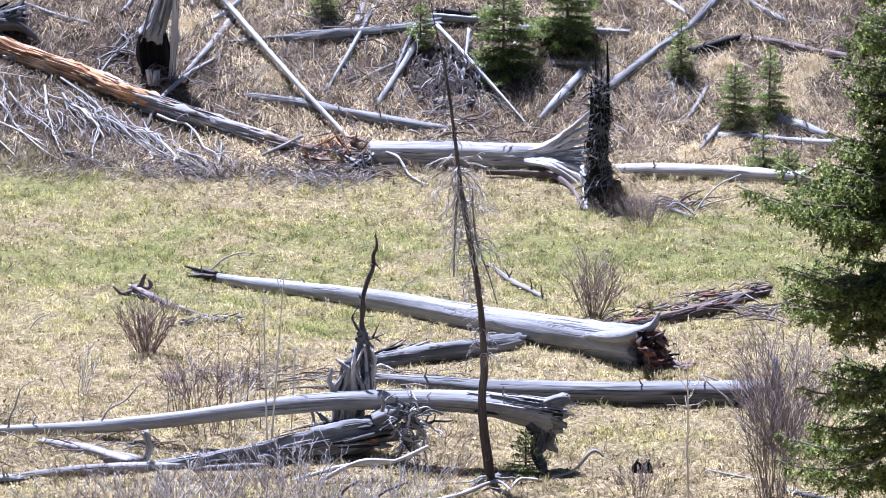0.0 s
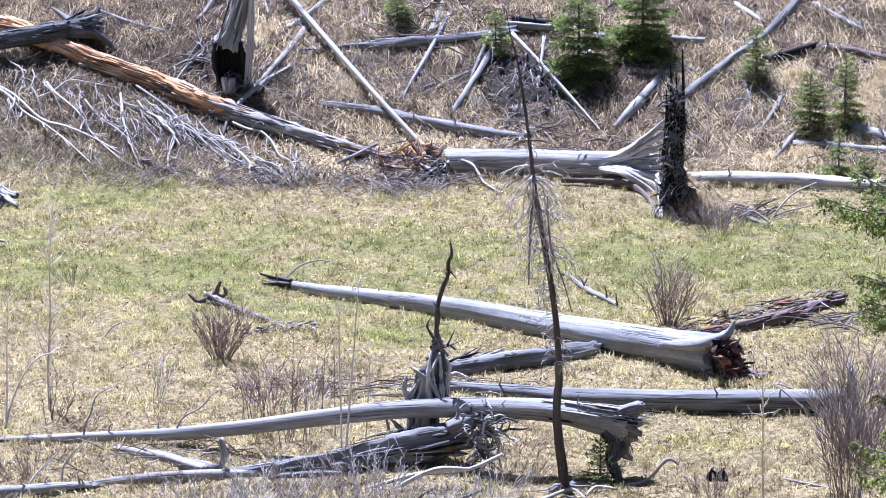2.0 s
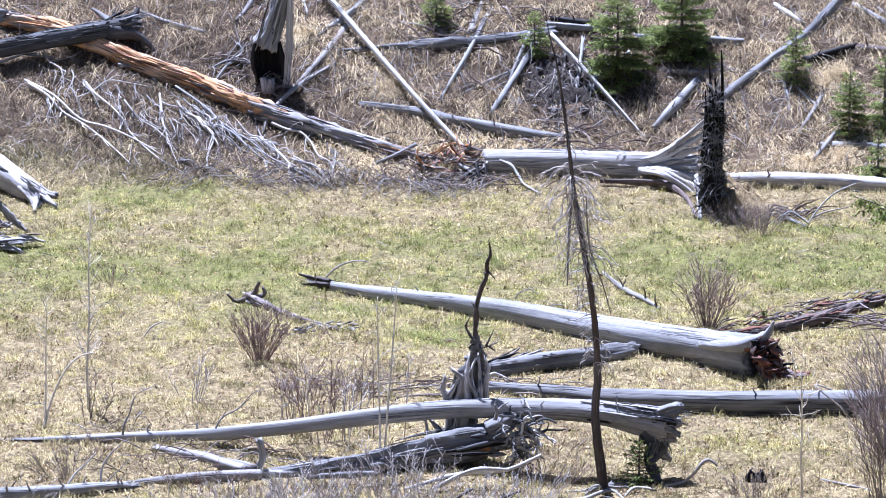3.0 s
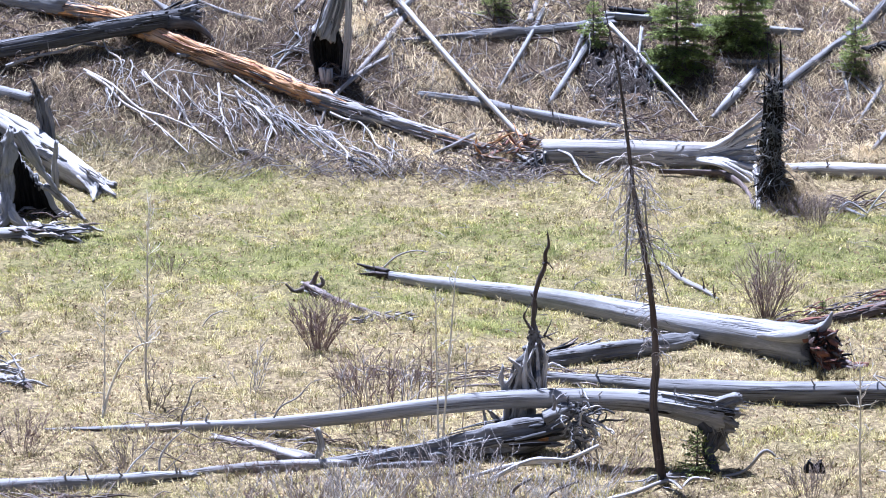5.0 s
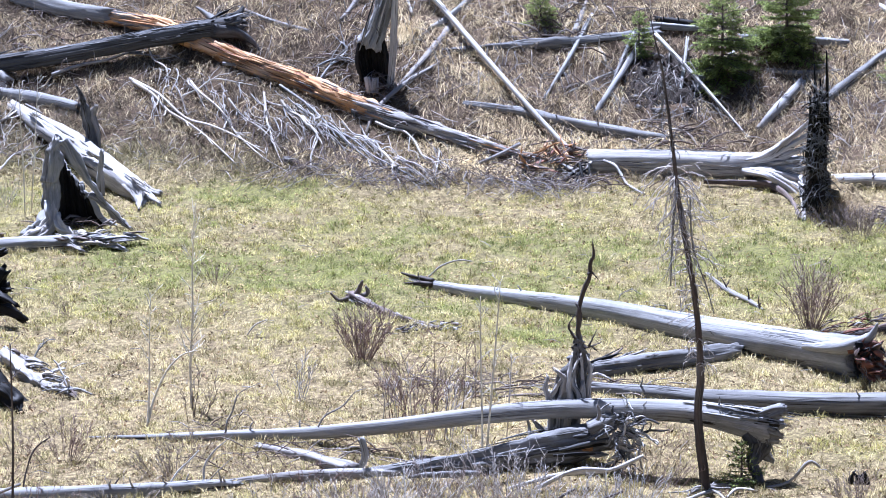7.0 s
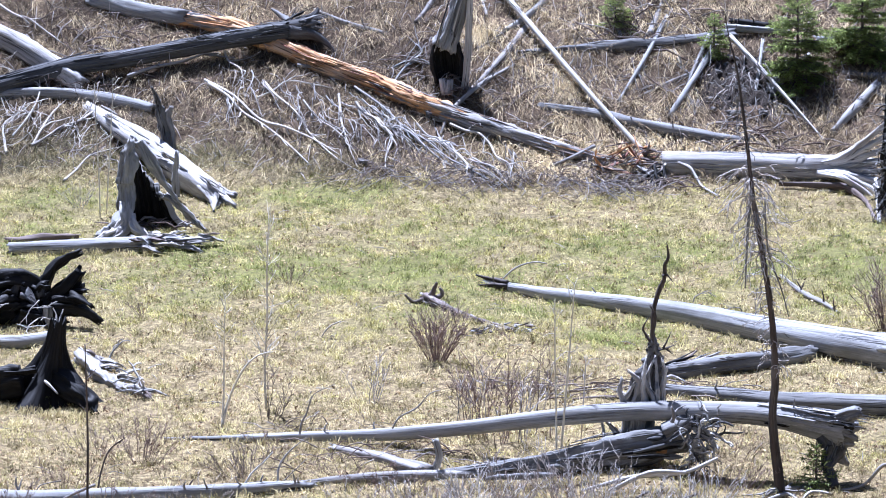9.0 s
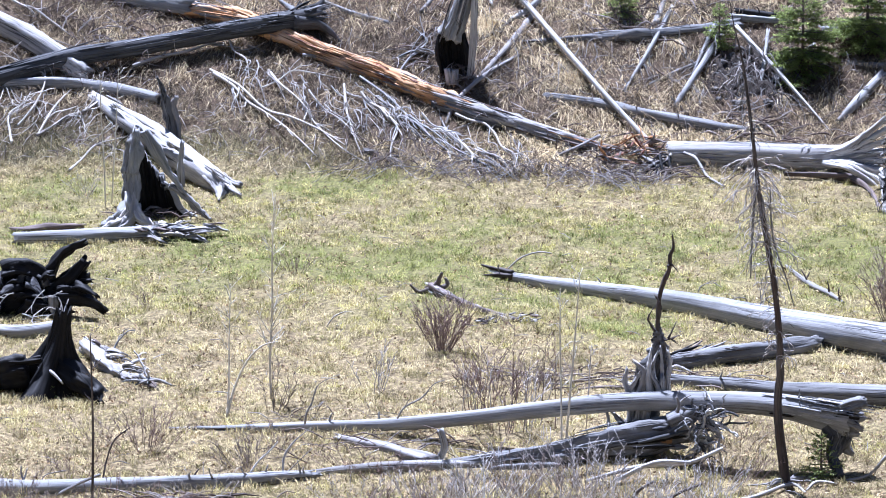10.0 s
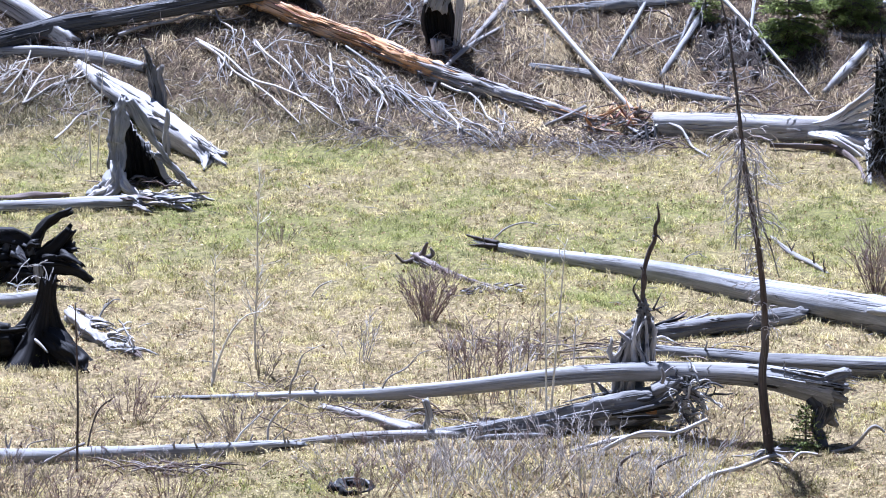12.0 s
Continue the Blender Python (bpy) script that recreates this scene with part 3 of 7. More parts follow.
def bare_shrub(x, y, height, width, stems, material, label, seed, radius=0.009, name="bare_shrub", group="leafless shrubs", twigs=4, base=0.12, spread=1.0):
    """Leafless stems that fan out of one root, with fine twigs."""
    rng = random.Random(seed)
    ob = thing(name, on(x, y), label, "shrub", group)
    for _ in range(stems):
        geo = Geo()
        th, out = rng.uniform(0, 6.283), rng.random() ** 0.6
        h = height * rng.uniform(0.55, 1.0) * (1 - 0.25 * out)
        foot = on(x + math.cos(th) * base * out, y + math.sin(th) * base * out, -0.03)
        tip = foot + Vector((math.cos(th) * width / 2 * out, math.sin(th) * width / 2 * out, h))
        points = []
        for i in range(5):
            t = i / 4
            q = foot.lerp(tip, t)
            arch = width * 0.12 * math.sin(math.pi * t) * out
            points.append(q + Vector((math.cos(th) * arch * 0.5 + rng.uniform(-0.02, 0.02) * height, math.sin(th) * arch * 0.5, arch)))
        geo.stick(points, [radius * rng.uniform(0.8, 1.2) * (1 - 0.75 * i / 4) for i in range(5)])
        for _ in range(twigs):
            k = rng.randrange(1, 4)
            p = points[k].lerp(points[k + 1], rng.random())
            way = Vector(((math.cos(th) * 0.4 + rng.uniform(-0.6, 0.6)) * spread, (math.sin(th) * 0.4 + rng.uniform(-0.6, 0.6)) * spread, rng.uniform(0.5, 1.2))).normalized()
            size = h * rng.uniform(0.12, 0.32)
            q = p + way * size
            geo.stick([p, p.lerp(q, 0.5) + Vector((rng.uniform(-0.02, 0.02), 0, 0.01)), q], [radius * 0.75, radius * 0.65, radius * 0.5])
        geo.make("stem", material, ob)
    return ob


def sapling(path, material, label, seed, twigs=14, reach=0.45, name="bare_sapling", group="leafless saplings"):
    """A thin leafless trunk along path (x, y, z, radius) with rising twigs."""
    rng = random.Random(seed)
    ob = thing(name, path[0], label, "sapling", group)
    Geo().tube([(p[0], p[1], p[2], p[3] * 0.62) for p in path], 6, 4, 0.04, seed=seed).make("trunk", material, ob)
    for _ in range(twigs):
        geo = Geo()
        k = rng.randrange(max(len(path) // 3, 1), len(path) - 1) if rng.random() < 0.75 else len(path) - 2
        t = rng.random()
        row = [a + (b - a) * t for a, b in zip(path[k], path[k + 1])]
        th = rng.uniform(0, 6.283)
        way = Vector((math.cos(th), math.sin(th), rng.uniform(0.4, 1.3)))
        branching(geo, rng, row[:3], way, reach * rng.uniform(0.4, 1.0), max(row[3] * 0.35, 0.006), 4, 0.25, -0.05, 1, False, 3, 1)
        geo.make("branch", material, ob)
    return ob


def needle_spray(verts, tris, rng, p, q, size, count, width):
    """Needles in tufts round the twig from p to q."""
    way = (q - p)
    length = way.length
    if length < 1e-4:
        return
    way = way / length
    for i in range(count):
        t = (i + rng.random()) / count
        base = p + (q - p) * t
        d = Vector((rng.gauss(0, 1), rng.gauss(0, 1), rng.gauss(0, 0.8)))
        d = (way * 0.9 + d.normalized() * 0.8).normalized()
        side = d.cross(Vector((rng.uniform(-1, 1), rng.uniform(-1, 1), rng.uniform(-1, 1))))
        if side.length < 1e-3:
            continue
        side = side.normalized() * width * rng.uniform(0.7, 1.3)
        s = size * rng.uniform(0.6, 1.3)
        k = len(verts)
        verts.extend((base - side * 0.5, base + d * s * 0.5 + side, base + d * s, base + d * s * 0.45 - side))
        tris.extend(((k, k + 1, k + 2), (k, k + 2, k + 3)))


def needle_crown(verts, tris, foot, material, ob, seed):
    """All needles of a tree as one crown, shaded softly as tufts are."""
    rows = np.array([tuple(v - foot) for v in verts])
    me = raw_mesh("crown", rows, np.array(tris))
    me.materials.append(material)
    me.polygons.foreach_set("use_smooth", [True] * len(me.polygons))
    soft = np.random.default_rng(seed).normal(0, 0.5, (len(rows) // 4, 3)) + np.array([-0.15, -0.35, 0.55])
    soft = soft / np.linalg.norm(soft, axis=1)[:, None]
    me.normals_split_custom_set_from_vertices(np.repeat(soft, 4, axis=0))
    crown = new("crown", me)
    crown.parent = ob


def conifer(x, y, height, reach, seed, material, label, name, whorls=14, per=6, twig_step=0.13, needle=0.06, width=0.012, droop=0.25, first=0.06, count=7, bare=0.0, gaps=0.0, taper=1.0, group=""):
    """A needle tree: tapered trunk, boughs in loose whorls, side twigs and tufts of needles."""
    rng = random.Random(seed)
    foot = on(x, y, -0.05)
    ob = thing(name, foot, label, "tree", group)
    Geo().tube([(x, y, foot.z, height * 0.016 + 0.012), (x + 0.01 * height * rng.uniform(-1, 1), y, foot.z + height * 0.5, height * 0.009 + 0.008), (x, y, foot.z + height, 0.006)], 9, 6, 0.06, seed=seed).make("trunk", BARK, ob)
    verts, tris = [], []
    for w in range(whorls):
        share = (w + rng.uniform(-0.3, 0.3)) / whorls
        share = min(max(share, 0.0), 0.99)
        z = foot.z + height * (first + (0.985 - first) * share)
        for b in range(per):
            if rng.random() < gaps:
                continue
            th = 6.283 * (b + rng.uniform(-0.35, 0.35)) / per + w * 1.1
            size = reach * (1 - share) ** taper * rng.uniform(0.5, 1.15) + 0.05 * reach
            lift = 0.5 * share - 0.1
            out = Vector((math.cos(th), math.sin(th), 0))
            points = []
            n = max(3, int(size / 0.35) + 2)
            zz = z + rng.uniform(-0.03, 0.03) * height
            for i in range(n + 1):
                t = i / n
                points.append(Vector((x, y, zz)) + out * size * t + Vector((0, 0, size * (lift * t - droop * 1.5 * t * t * (1 - share) + droop * 0.65 * t ** 3))) + Vector((rng.uniform(-1, 1), rng.uniform(-1, 1), 0)) * 0.03 * size * t)
            Geo().stick(points, [0.006 + 0.012 * size * (1 - i / n) for i in range(n + 1)]).make("bough", BARK, ob)
            across = Vector((-out.y, out.x, 0))
            at = max(bare, 0.12) * size
            flip = 1
            while at < size:
                t = at / size * n
                k = min(int(t), n - 1)
                p = points[k].lerp(points[k + 1], t - k)
                side = min(0.42 * size, (size - at) * 0.75 + 0.06) * rng.uniform(0.5, 1.1)
                way = (out * 0.75 + across * flip * rng.uniform(0.6, 1.1) + Vector((0, 0, rng.uniform(-0.45, 0.1) * (0.4 + droop * 2)))).normalized()
                q = p + way * side
                needle_spray(verts, tris, rng, p, q, needle, max(3, int(count * side / 0.2)), width)
                if side > 0.25:
                    for _ in range(int(side / 0.14)):
                        s = p.lerp(q, rng.uniform(0.25, 0.95))
                        hang = (way + across * rng.uniform(-0.9, 0.9) + Vector((0, 0, -rng.uniform(0.0, 1.2) * droop * 3))).normalized()
                        needle_spray(verts, tris, rng, s, s + hang * side * rng.uniform(0.25, 0.5), needle, count, width)
                flip = -flip
                at += twig_step * rng.uniform(0.7, 1.3) * 0.5
            needle_spray(verts, tris, rng, points[-2], points[-1], needle, count, width)
    needle_crown(verts, tris, foot, material, ob, seed)
    return ob


def spruce(x, y, height, tiers, seed, label):
    """A tall spruce; tiers: (height above the foot, reach, boughs) rows. Boughs sag, lift at the tip and carry hanging shoots."""
    rng = random.Random(seed)
    foot = on(x, y, -0.05)
    ob = thing("spruce_tree", foot, label, "tree")
    Geo().tube([(x, y, foot.z, 0.19), (x + 0.05, y, foot.z + height * 0.5, 0.11), (x, y, foot.z + height, 0.01)], 12, 8, 0.06, seed=seed).make("trunk", BARK, ob)
    verts, tris = [], []

    def shoots(p, q, size):
        """A twig with short tufted shoots on both sides and hanging from it."""
        way = (q - p)
        for i in range(max(3, int(size / 0.030))):
            s = p.lerp(q, rng.uniform(0.1, 1.0))
            d = (way.normalized() * 0.6 + Vector((rng.gauss(0, 0.5), rng.gauss(0, 0.5), rng.uniform(-1.3, 0.2)))).normalized()
            needle_spray(verts, tris, rng, s, s + d * rng.uniform(0.06, 0.19), 0.044, 15, 0.0105)
        needle_spray(verts, tris, rng, p, q, 0.044, int(size / 0.013), 0.0105)

    for rise, reach, many in tiers:
        for b in range(many):
            th = math.pi + (b + rng.uniform(-0.4, 0.4) - (many - 1) / 2) * 2.3 / max(many, 1) if b < many * 0.75 else rng.uniform(-1.2, 1.2)
            size = reach * rng.uniform(0.72, 1.05)
            out = Vector((math.cos(th), math.sin(th), 0))
            across = Vector((-out.y, out.x, 0))
            z = foot.z + rise + rng.uniform(-0.1, 0.1)
            n = 8
            points = []
            for i in range(n + 1):
                t = i / n
                points.append(Vector((x, y, z)) + out * size * t + Vector((0, 0, size * (0.16 * (1 - t) - 0.22 * math.sin(math.pi * t) * 0.5 + 0.05 * t ** 4))) + across * 0.03 * size * rng.uniform(-1, 1))
            limb = Geo().stick(points, [0.008 + 0.011 * size * (1 - i / n) for i in range(n + 1)])
            at, flip = 0.1 * size, 1
            while at < size:
                t = at / size * n
                k = min(int(t), n - 1)
                p = points[k].lerp(points[k + 1], t - k)
                side = min(0.3 * size, (size - at) * 0.6 + 0.1) * rng.uniform(0.35, 1.0)
                way = (out * rng.uniform(0.5, 1.0) + across * flip * rng.uniform(0.5, 1.0) + Vector((0, 0, rng.uniform(-0.55, 0.15)))).normalized()
                q = p + way * side
                limb.stick([p, q], [0.004, 0.002])
                shoots(p, q, side)
                flip = -flip
                at += rng.uniform(0.07, 0.14)
            for a, b in zip(points[1:], points[2:]):
                needle_spray(verts, tris, rng, a, b, 0.044, int((b - a).length / 0.010), 0.0105)
            limb.make("bough", BARK, ob)
    needle_crown(verts, tris, foot, SPRUCE, ob, seed)
    return ob


def gnarl(geo, path, seg=14, sub=6, flute=0.14, lobes=5, rough=0.12, seed=0, jag1=0.1):
    return geo.tube(path, seg, sub, rough, flute, lobes, 0.03, jag1, seed)


def hollow_stump(x, y, height, foot_r, top_r, lean, facing, gap, label, seed, name="hollow_stump", flare=0.35, lift=0.0, sag=0.0):
    """A burnt-out stump: a grey shell with a charred inside, open towards 'facing' (degrees)."""
    rng = random.Random(seed)
    base = on(x, y, -0.08 + lift)
    ob = thing(name, base, label, "stump")
    around, levels = 72, 26
    start, span = radians(facing) + gap / 2, 2 * math.pi - gap
    ragged = [(0.8 + 0.2 * noise.noise(Vector((a * 0.35, seed, 0)))) * rng.uniform(0.86, 1.0) * (0.75 + 0.25 * math.cos(6.283 * a / around + seed)) for a in range(around + 1)]
    outer, inner = Geo(), Geo()

    def place(a, l, thick):
        t = l / levels
        th = start + span * a / around
        r = foot_r + (top_r - foot_r) * t ** 0.7 + flare * foot_r * max(0, 1 - t * 4) ** 2 * (1 + math.cos(5 * th + seed))
        r *= 1 + 0.07 * math.cos(9 * th + seed) + 0.05 * math.cos(17 * th + 2 * seed + 3 * t) + 0.035 * math.cos(29 * th - 4 * t) + 0.10 * noise.noise(Vector((math.cos(th) * 7, math.sin(th) * 7, t * 6))) + 0.06 * noise.noise(Vector((math.cos(th) * 2, math.sin(th) * 2, t * 3 + seed)))
        r *= thick
        h = height * t * (1 - (1 - ragged[a]) * t)
        return base + Vector((math.cos(th) * r + lean[0] * h, math.sin(th) * r + lean[1] * h - sag * t * (1 - t), h)), (h + seed, math.cos(th) * foot_r + seed, math.sin(th) * foot_r)

    for geo, thick in ((outer, 1.0), (inner, 0.78)):
        for a in range(around + 1):
            for l in range(levels + 1):
                p, g = place(a, l, thick)
                geo.v.append(p)
                geo.g.append(g)
        for a in range(around):
            for l in range(levels):
                q = a * (levels + 1) + l
                face = (q, q + levels + 1, q + levels + 2, q + 1)
                geo.f.append(face if thick == 1.0 else face[::-1])
    # the rim and both edges of the opening close the shell
    n = len(outer.v)
    for a in range(around + 1):
        for l in range(levels + 1):
            p, g = place(a, l, 0.785)
            outer.v.append(p)
            outer.g.append(g)
    top = [a * (levels + 1) + levels for a in range(around + 1)]
    for a, b in zip(top, top[1:]):
        outer.f.append((a, b, b + n, a + n))
    for col in (0, around):
        for l in range(levels):
            q = col * (levels + 1) + l
            outer.f.append((q, q + 1, q + 1 + n, q + n))
    outer.make("shell", SILVER, ob)
    inner.make("charred_hollow", CHAR, ob, "black charred inside")
    return ob


def slabs_along(path, many, pick, parent, long=(0.25, 1.1), wide=(0.02, 0.06)):
    """Flat broken slabs of wood that lie lengthwise on the upper side of a trunk."""
    for k in range(many):
        t = rng.random() * (len(path) - 1)
        a, b = path[int(t)], path[int(t) + 1]
        row = [u + (v - u) * (t - int(t)) for u, v in zip(a, b)]
        way = (Vector(b[:3]) - Vector(a[:3])).normalized()
        side = way.cross(Vector((0, 0, 1))).normalized()
        up = side.cross(way)
        turn = rng.uniform(-0.5, 3.3)
        out = side * math.cos(turn) * (1 if side.y < 0 else -1) + up * math.sin(turn)
        size, w = rng.uniform(*long), rng.uniform(*wide)
        mid = Vector(row[:3]) + out * row[3] * rng.uniform(0.88, 1.04)
        skew = way + side * rng.uniform(-0.07, 0.07) + up * rng.uniform(-0.05, 0.05)
        p, q = mid - skew * size / 2, mid + skew * size / 2
        Geo().tube([(*p, w * 0.7), (*(mid + out * rng.uniform(-0.01, 0.02)), w), (*q, w * 0.5)], 7, 4, 0.35, 0.2, 3, 0.12, 0.15, seed=k, flat=rng.uniform(0.35, 0.8)).make("splinter", pick(t / (len(path) - 1), math.sin(turn), rng.random()), parent)


# ---- the meadow's large trunks ----
rng = random.Random(11)
big = fallen_log([(-5.4, 84.25, 0.03, 0.06), (-4.38, 83.41, 0.02, 0.137), (-2.84, 82.13, 0.106, 0.184), (-0.866, 80.29, 0.227, 0.251), (1.03, 78.84, 0.188, 0.306), (2.63, 77.39, 0.232, 0.358), (3.94, 75.95, 0.342, 0.43)], SILVER,
                 "long silver-grey barkless trunk lying across the meadow", seg=36, sub=8, rough=0.04, flute=0.016, jag0=0.35, jag1=0.38, seed=3, stubs=5, stub_material=DRAB)
butt = Vector((4.12, 75.61, 0.33))
for u in range(190):
    th, out = rng.uniform(0, 6.283), rng.random() ** 0.5
    low = max(0.0, -math.sin(th)) * out
    p = butt + Vector((rng.uniform(-0.25, 0.2) + 0.3 * low, math.cos(th) * 0.38 * out - 0.14, math.sin(th) * 0.42 * out + 0.05))
    q = p + Vector((rng.uniform(0.04, 0.2) + 0.42 * low, rng.uniform(-0.16, 0.05), rng.uniform(-0.2, 0.16) - 0.3 * low))
    q.z = max(q.z, float(ground_z(q.x, q.y)) + 0.02)
    w = rng.uniform(0.022, 0.07)
    Geo().tube([(*p, w), (*p.lerp(q, 0.5), w * 1.1), (*q, w * 0.55)], 9, 4, 0.6, 0.25, 3, 0.0, 0.05, seed=u, flat=rng.uniform(0.35, 0.9)).make("rotten_chunk", (RUST, BARK, RUST, RUST, CHAR, BARK)[u % 6], big, "crumbling red-brown rotten wood")
for u in range(16):
    x, y = butt.x + rng.uniform(-0.5, 0.8), butt.y + rng.uniform(-0.5, 0.1)
    g = Geo()
    branching(g, rng, on(x, y, 0.02), (rng.uniform(-0.4, 0.4), rng.uniform(-0.4, 0.2), 1), rng.uniform(0.25, 0.5), 0.008, 4, 0.3, 0.0, 2)
    g.make("root", DRAB, big)
for row in ([(2.9, 76.6, 0.42, 0.06), (3.5, 75.75, 0.60, 0.13), (3.95, 75.54, 0.75, 0.12), (4.2, 75.54, 0.92, 0.075), (4.32, 75.54, 1.16, 0.022)],
            [(3.75, 75.54, 0.601, 0.09), (4.07, 75.46, 0.691, 0.067), (4.24, 75.46, 0.784, 0.034)],
            [(4.25, 75.43, 0.2, 0.068), (4.47, 75.28, 0.088, 0.056), (4.71, 75.11, -0.032, 0.028)]):
    Geo().tube(row, 10, 4, 0.15, 0.08, 4, seed=4).make("root", SILVER if row[-1][2] > 1.0 else RUST, big)
for row in ([(-5.0, 83.9, 0.10, 0.06), (-5.41, 84.25, 0.12, 0.045), (-5.72, 84.5, 0.15, 0.02)], [(-5.0, 83.85, 0.03, 0.06), (-5.35, 83.95, 0.04, 0.05), (-5.62, 84.0, 0.03, 0.02)]):
    Geo().tube(row, 10, 5, 0.3, 0.15, 3, 0, 0.1, seed=5).make("splinter", SNAG, big)
for at, way in (((0.163, 80.70, 0.024), (0.05, -0.3, 1)), ((-0.879, 81.44, 0.064), (-0.1, -0.2, 1)), ((0.453, 81.01, 0.017), (0.3, -0.5, 0.8))):
    g = Geo()
    branching(g, rng, Vector(at) + Vector((0, 0, 0.2)), way, 0.55, 0.014, 5, 0.5, 0.15, 3)
    g.make("branch_stub", DRAB, big)

fallen_log([(-1.25, 74.17, 0.117, 0.111), (-0.024, 73.68, 0.128, 0.165), (1.18, 73.17, 0.145, 0.208), (3.24, 72.67, 0.197, 0.239), (4.88, 72.95, 0.12, 0.251), (5.96, 72.88, 0.164, 0.24), (6.45, 72.91, 0.179, 0.218)], SLATE,
           "long dark grey cracked trunk lying in the straw", seg=24, rough=0.04, flute=0.03, jag0=0.3, jag1=0.2, seed=5, stubs=3)
near = fallen_log([(-10.66, 70.30, 0.026, 0.027), (-9.35, 70.16, 0.081, 0.069), (-8.09, 70.32, 0.088, 0.101), (-6.58, 70.08, 0.214, 0.121), (-5.07, 69.74, 0.44, 0.142), (-3.58, 69.38, 0.726, 0.161), (-2.12, 69.02, 0.975, 0.171), (-0.669, 68.67, 1.10, 0.18), (0.556, 68.31, 1.14, 0.204), (1.37, 68.05, 1.06, 0.244), (1.97, 67.90, 0.936, 0.274)], SILVER,
                  "slender silver-grey trunk held clear of the ground by its root end", seg=24, rough=0.035, flute=0.03, jag0=0.1, jag1=0.12, seed=6, stubs=4)
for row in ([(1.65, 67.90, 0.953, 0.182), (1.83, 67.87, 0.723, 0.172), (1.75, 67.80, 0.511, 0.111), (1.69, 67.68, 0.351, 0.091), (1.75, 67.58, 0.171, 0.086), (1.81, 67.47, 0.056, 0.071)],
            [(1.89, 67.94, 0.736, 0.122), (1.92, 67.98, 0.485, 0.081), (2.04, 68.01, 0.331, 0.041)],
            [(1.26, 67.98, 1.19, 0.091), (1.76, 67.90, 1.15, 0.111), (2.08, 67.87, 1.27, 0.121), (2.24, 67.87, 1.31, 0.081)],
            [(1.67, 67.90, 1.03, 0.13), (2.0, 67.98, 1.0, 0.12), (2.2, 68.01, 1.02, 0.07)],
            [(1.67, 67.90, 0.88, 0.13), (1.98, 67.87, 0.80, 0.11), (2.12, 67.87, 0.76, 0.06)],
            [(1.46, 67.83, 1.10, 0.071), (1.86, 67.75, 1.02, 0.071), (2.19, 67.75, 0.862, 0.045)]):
    # The root that reaches the ground takes the darker wood.
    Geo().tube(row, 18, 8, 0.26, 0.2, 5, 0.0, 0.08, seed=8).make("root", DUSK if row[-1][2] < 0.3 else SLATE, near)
slabs_along([(0.7, 68.25, 1.12, 0.205), (1.37, 68.05, 1.08, 0.24), (1.8, 67.95, 1.05, 0.26), (2.1, 67.9, 1.02, 0.25)], 44, lambda t, high, u: SILVER if u < 0.4 else SLATE if u < 0.65 else PALE if u < 0.78 else CHAR, near, (0.25, 0.9), (0.012, 0.035))
slabs_along([(1.75, 67.92, 0.95, 0.2), (1.83, 67.86, 0.72, 0.17), (1.75, 67.8, 0.5, 0.11)], 26, lambda t, high, u: SLATE if u < 0.6 else DUSK if u < 0.85 else SILVER, near, (0.2, 0.5), (0.01, 0.026))
# Solid black piece in place of the shade inside the torn end.
Geo().tube([(1.92, 67.75, 1.13, 0.051), (2.04, 67.75, 1.10, 0.071), (2.15, 67.75, 1.03, 0.04)], 9, 3, 0.3, seed=12).make("hollow_shade", CHAR, near, "black piece standing in for the shade of a hollow in the root end")
for row in ([(-8.08, 70.01, 0.222, 0.037), (-8.04, 70.01, 0.44, 0.032), (-7.94, 70.01, 0.637, 0.026), (-7.81, 70.01, 0.987, 0.016), (-7.41, 70.01, 1.19, 0.011)],
            [(-6.32, 69.79, 0.413, 0.032), (-6.18, 69.79, 0.632, 0.026), (-5.87, 69.79, 0.809, 0.021), (-5.64, 69.79, 1.07, 0.016), (-5.43, 69.79, 1.16, 0.01)],
            [(-1.10, 68.12, 1.02, 0.061), (-1.07, 68.12, 1.17, 0.061), (-1.11, 68.12, 1.31, 0.025)]):
    limb = Geo().tube([(x, y, z, r * 0.62) for x, y, z, r in row], 7, 5, 0.2, seed=9)
    for k in (1, 2):
        branching(limb, rng, row[k][:3], (rng.uniform(-1, 1), rng.uniform(-0.5, 0.5), 0.7), rng.uniform(0.25, 0.5), row[k][3] * 0.35, 4, 0.4, 0.0, 1, False, 3, 0)
    limb.make("branch", DRAB, near)

# the twisted trunk under it, with its upright root as a spire
twist = thing("twisted_root_trunk", (-1.82, 69.51, 0.007), "twisted grey trunk with a root mass and an upright splintered spire", "log", "fallen trunks")
gnarl(Geo(), [(-5.6, 67.53, 0.09, 0.08), (-4.3, 67.95, 0.12, 0.15), (-3.12, 68.35, 0.20, 0.20), (-2.20, 68.55, 0.33, 0.26), (-1.48, 68.63, 0.45, 0.29), (-0.921, 68.63, 0.62, 0.24)], 40, 12, 0.06, 7, 0.16, 12).make("trunk", SLATE, twist)
slabs_along([(-4.6, 67.8, 0.12, 0.15), (-3.12, 68.35, 0.23, 0.225), (-2.20, 68.55, 0.40, 0.3), (-1.2, 68.63, 0.55, 0.3)], 14, lambda t, high, u: SLATE if u < 0.55 else DUSK if u < 0.8 else CHAR, twist, (0.4, 1.5), (0.008, 0.018))
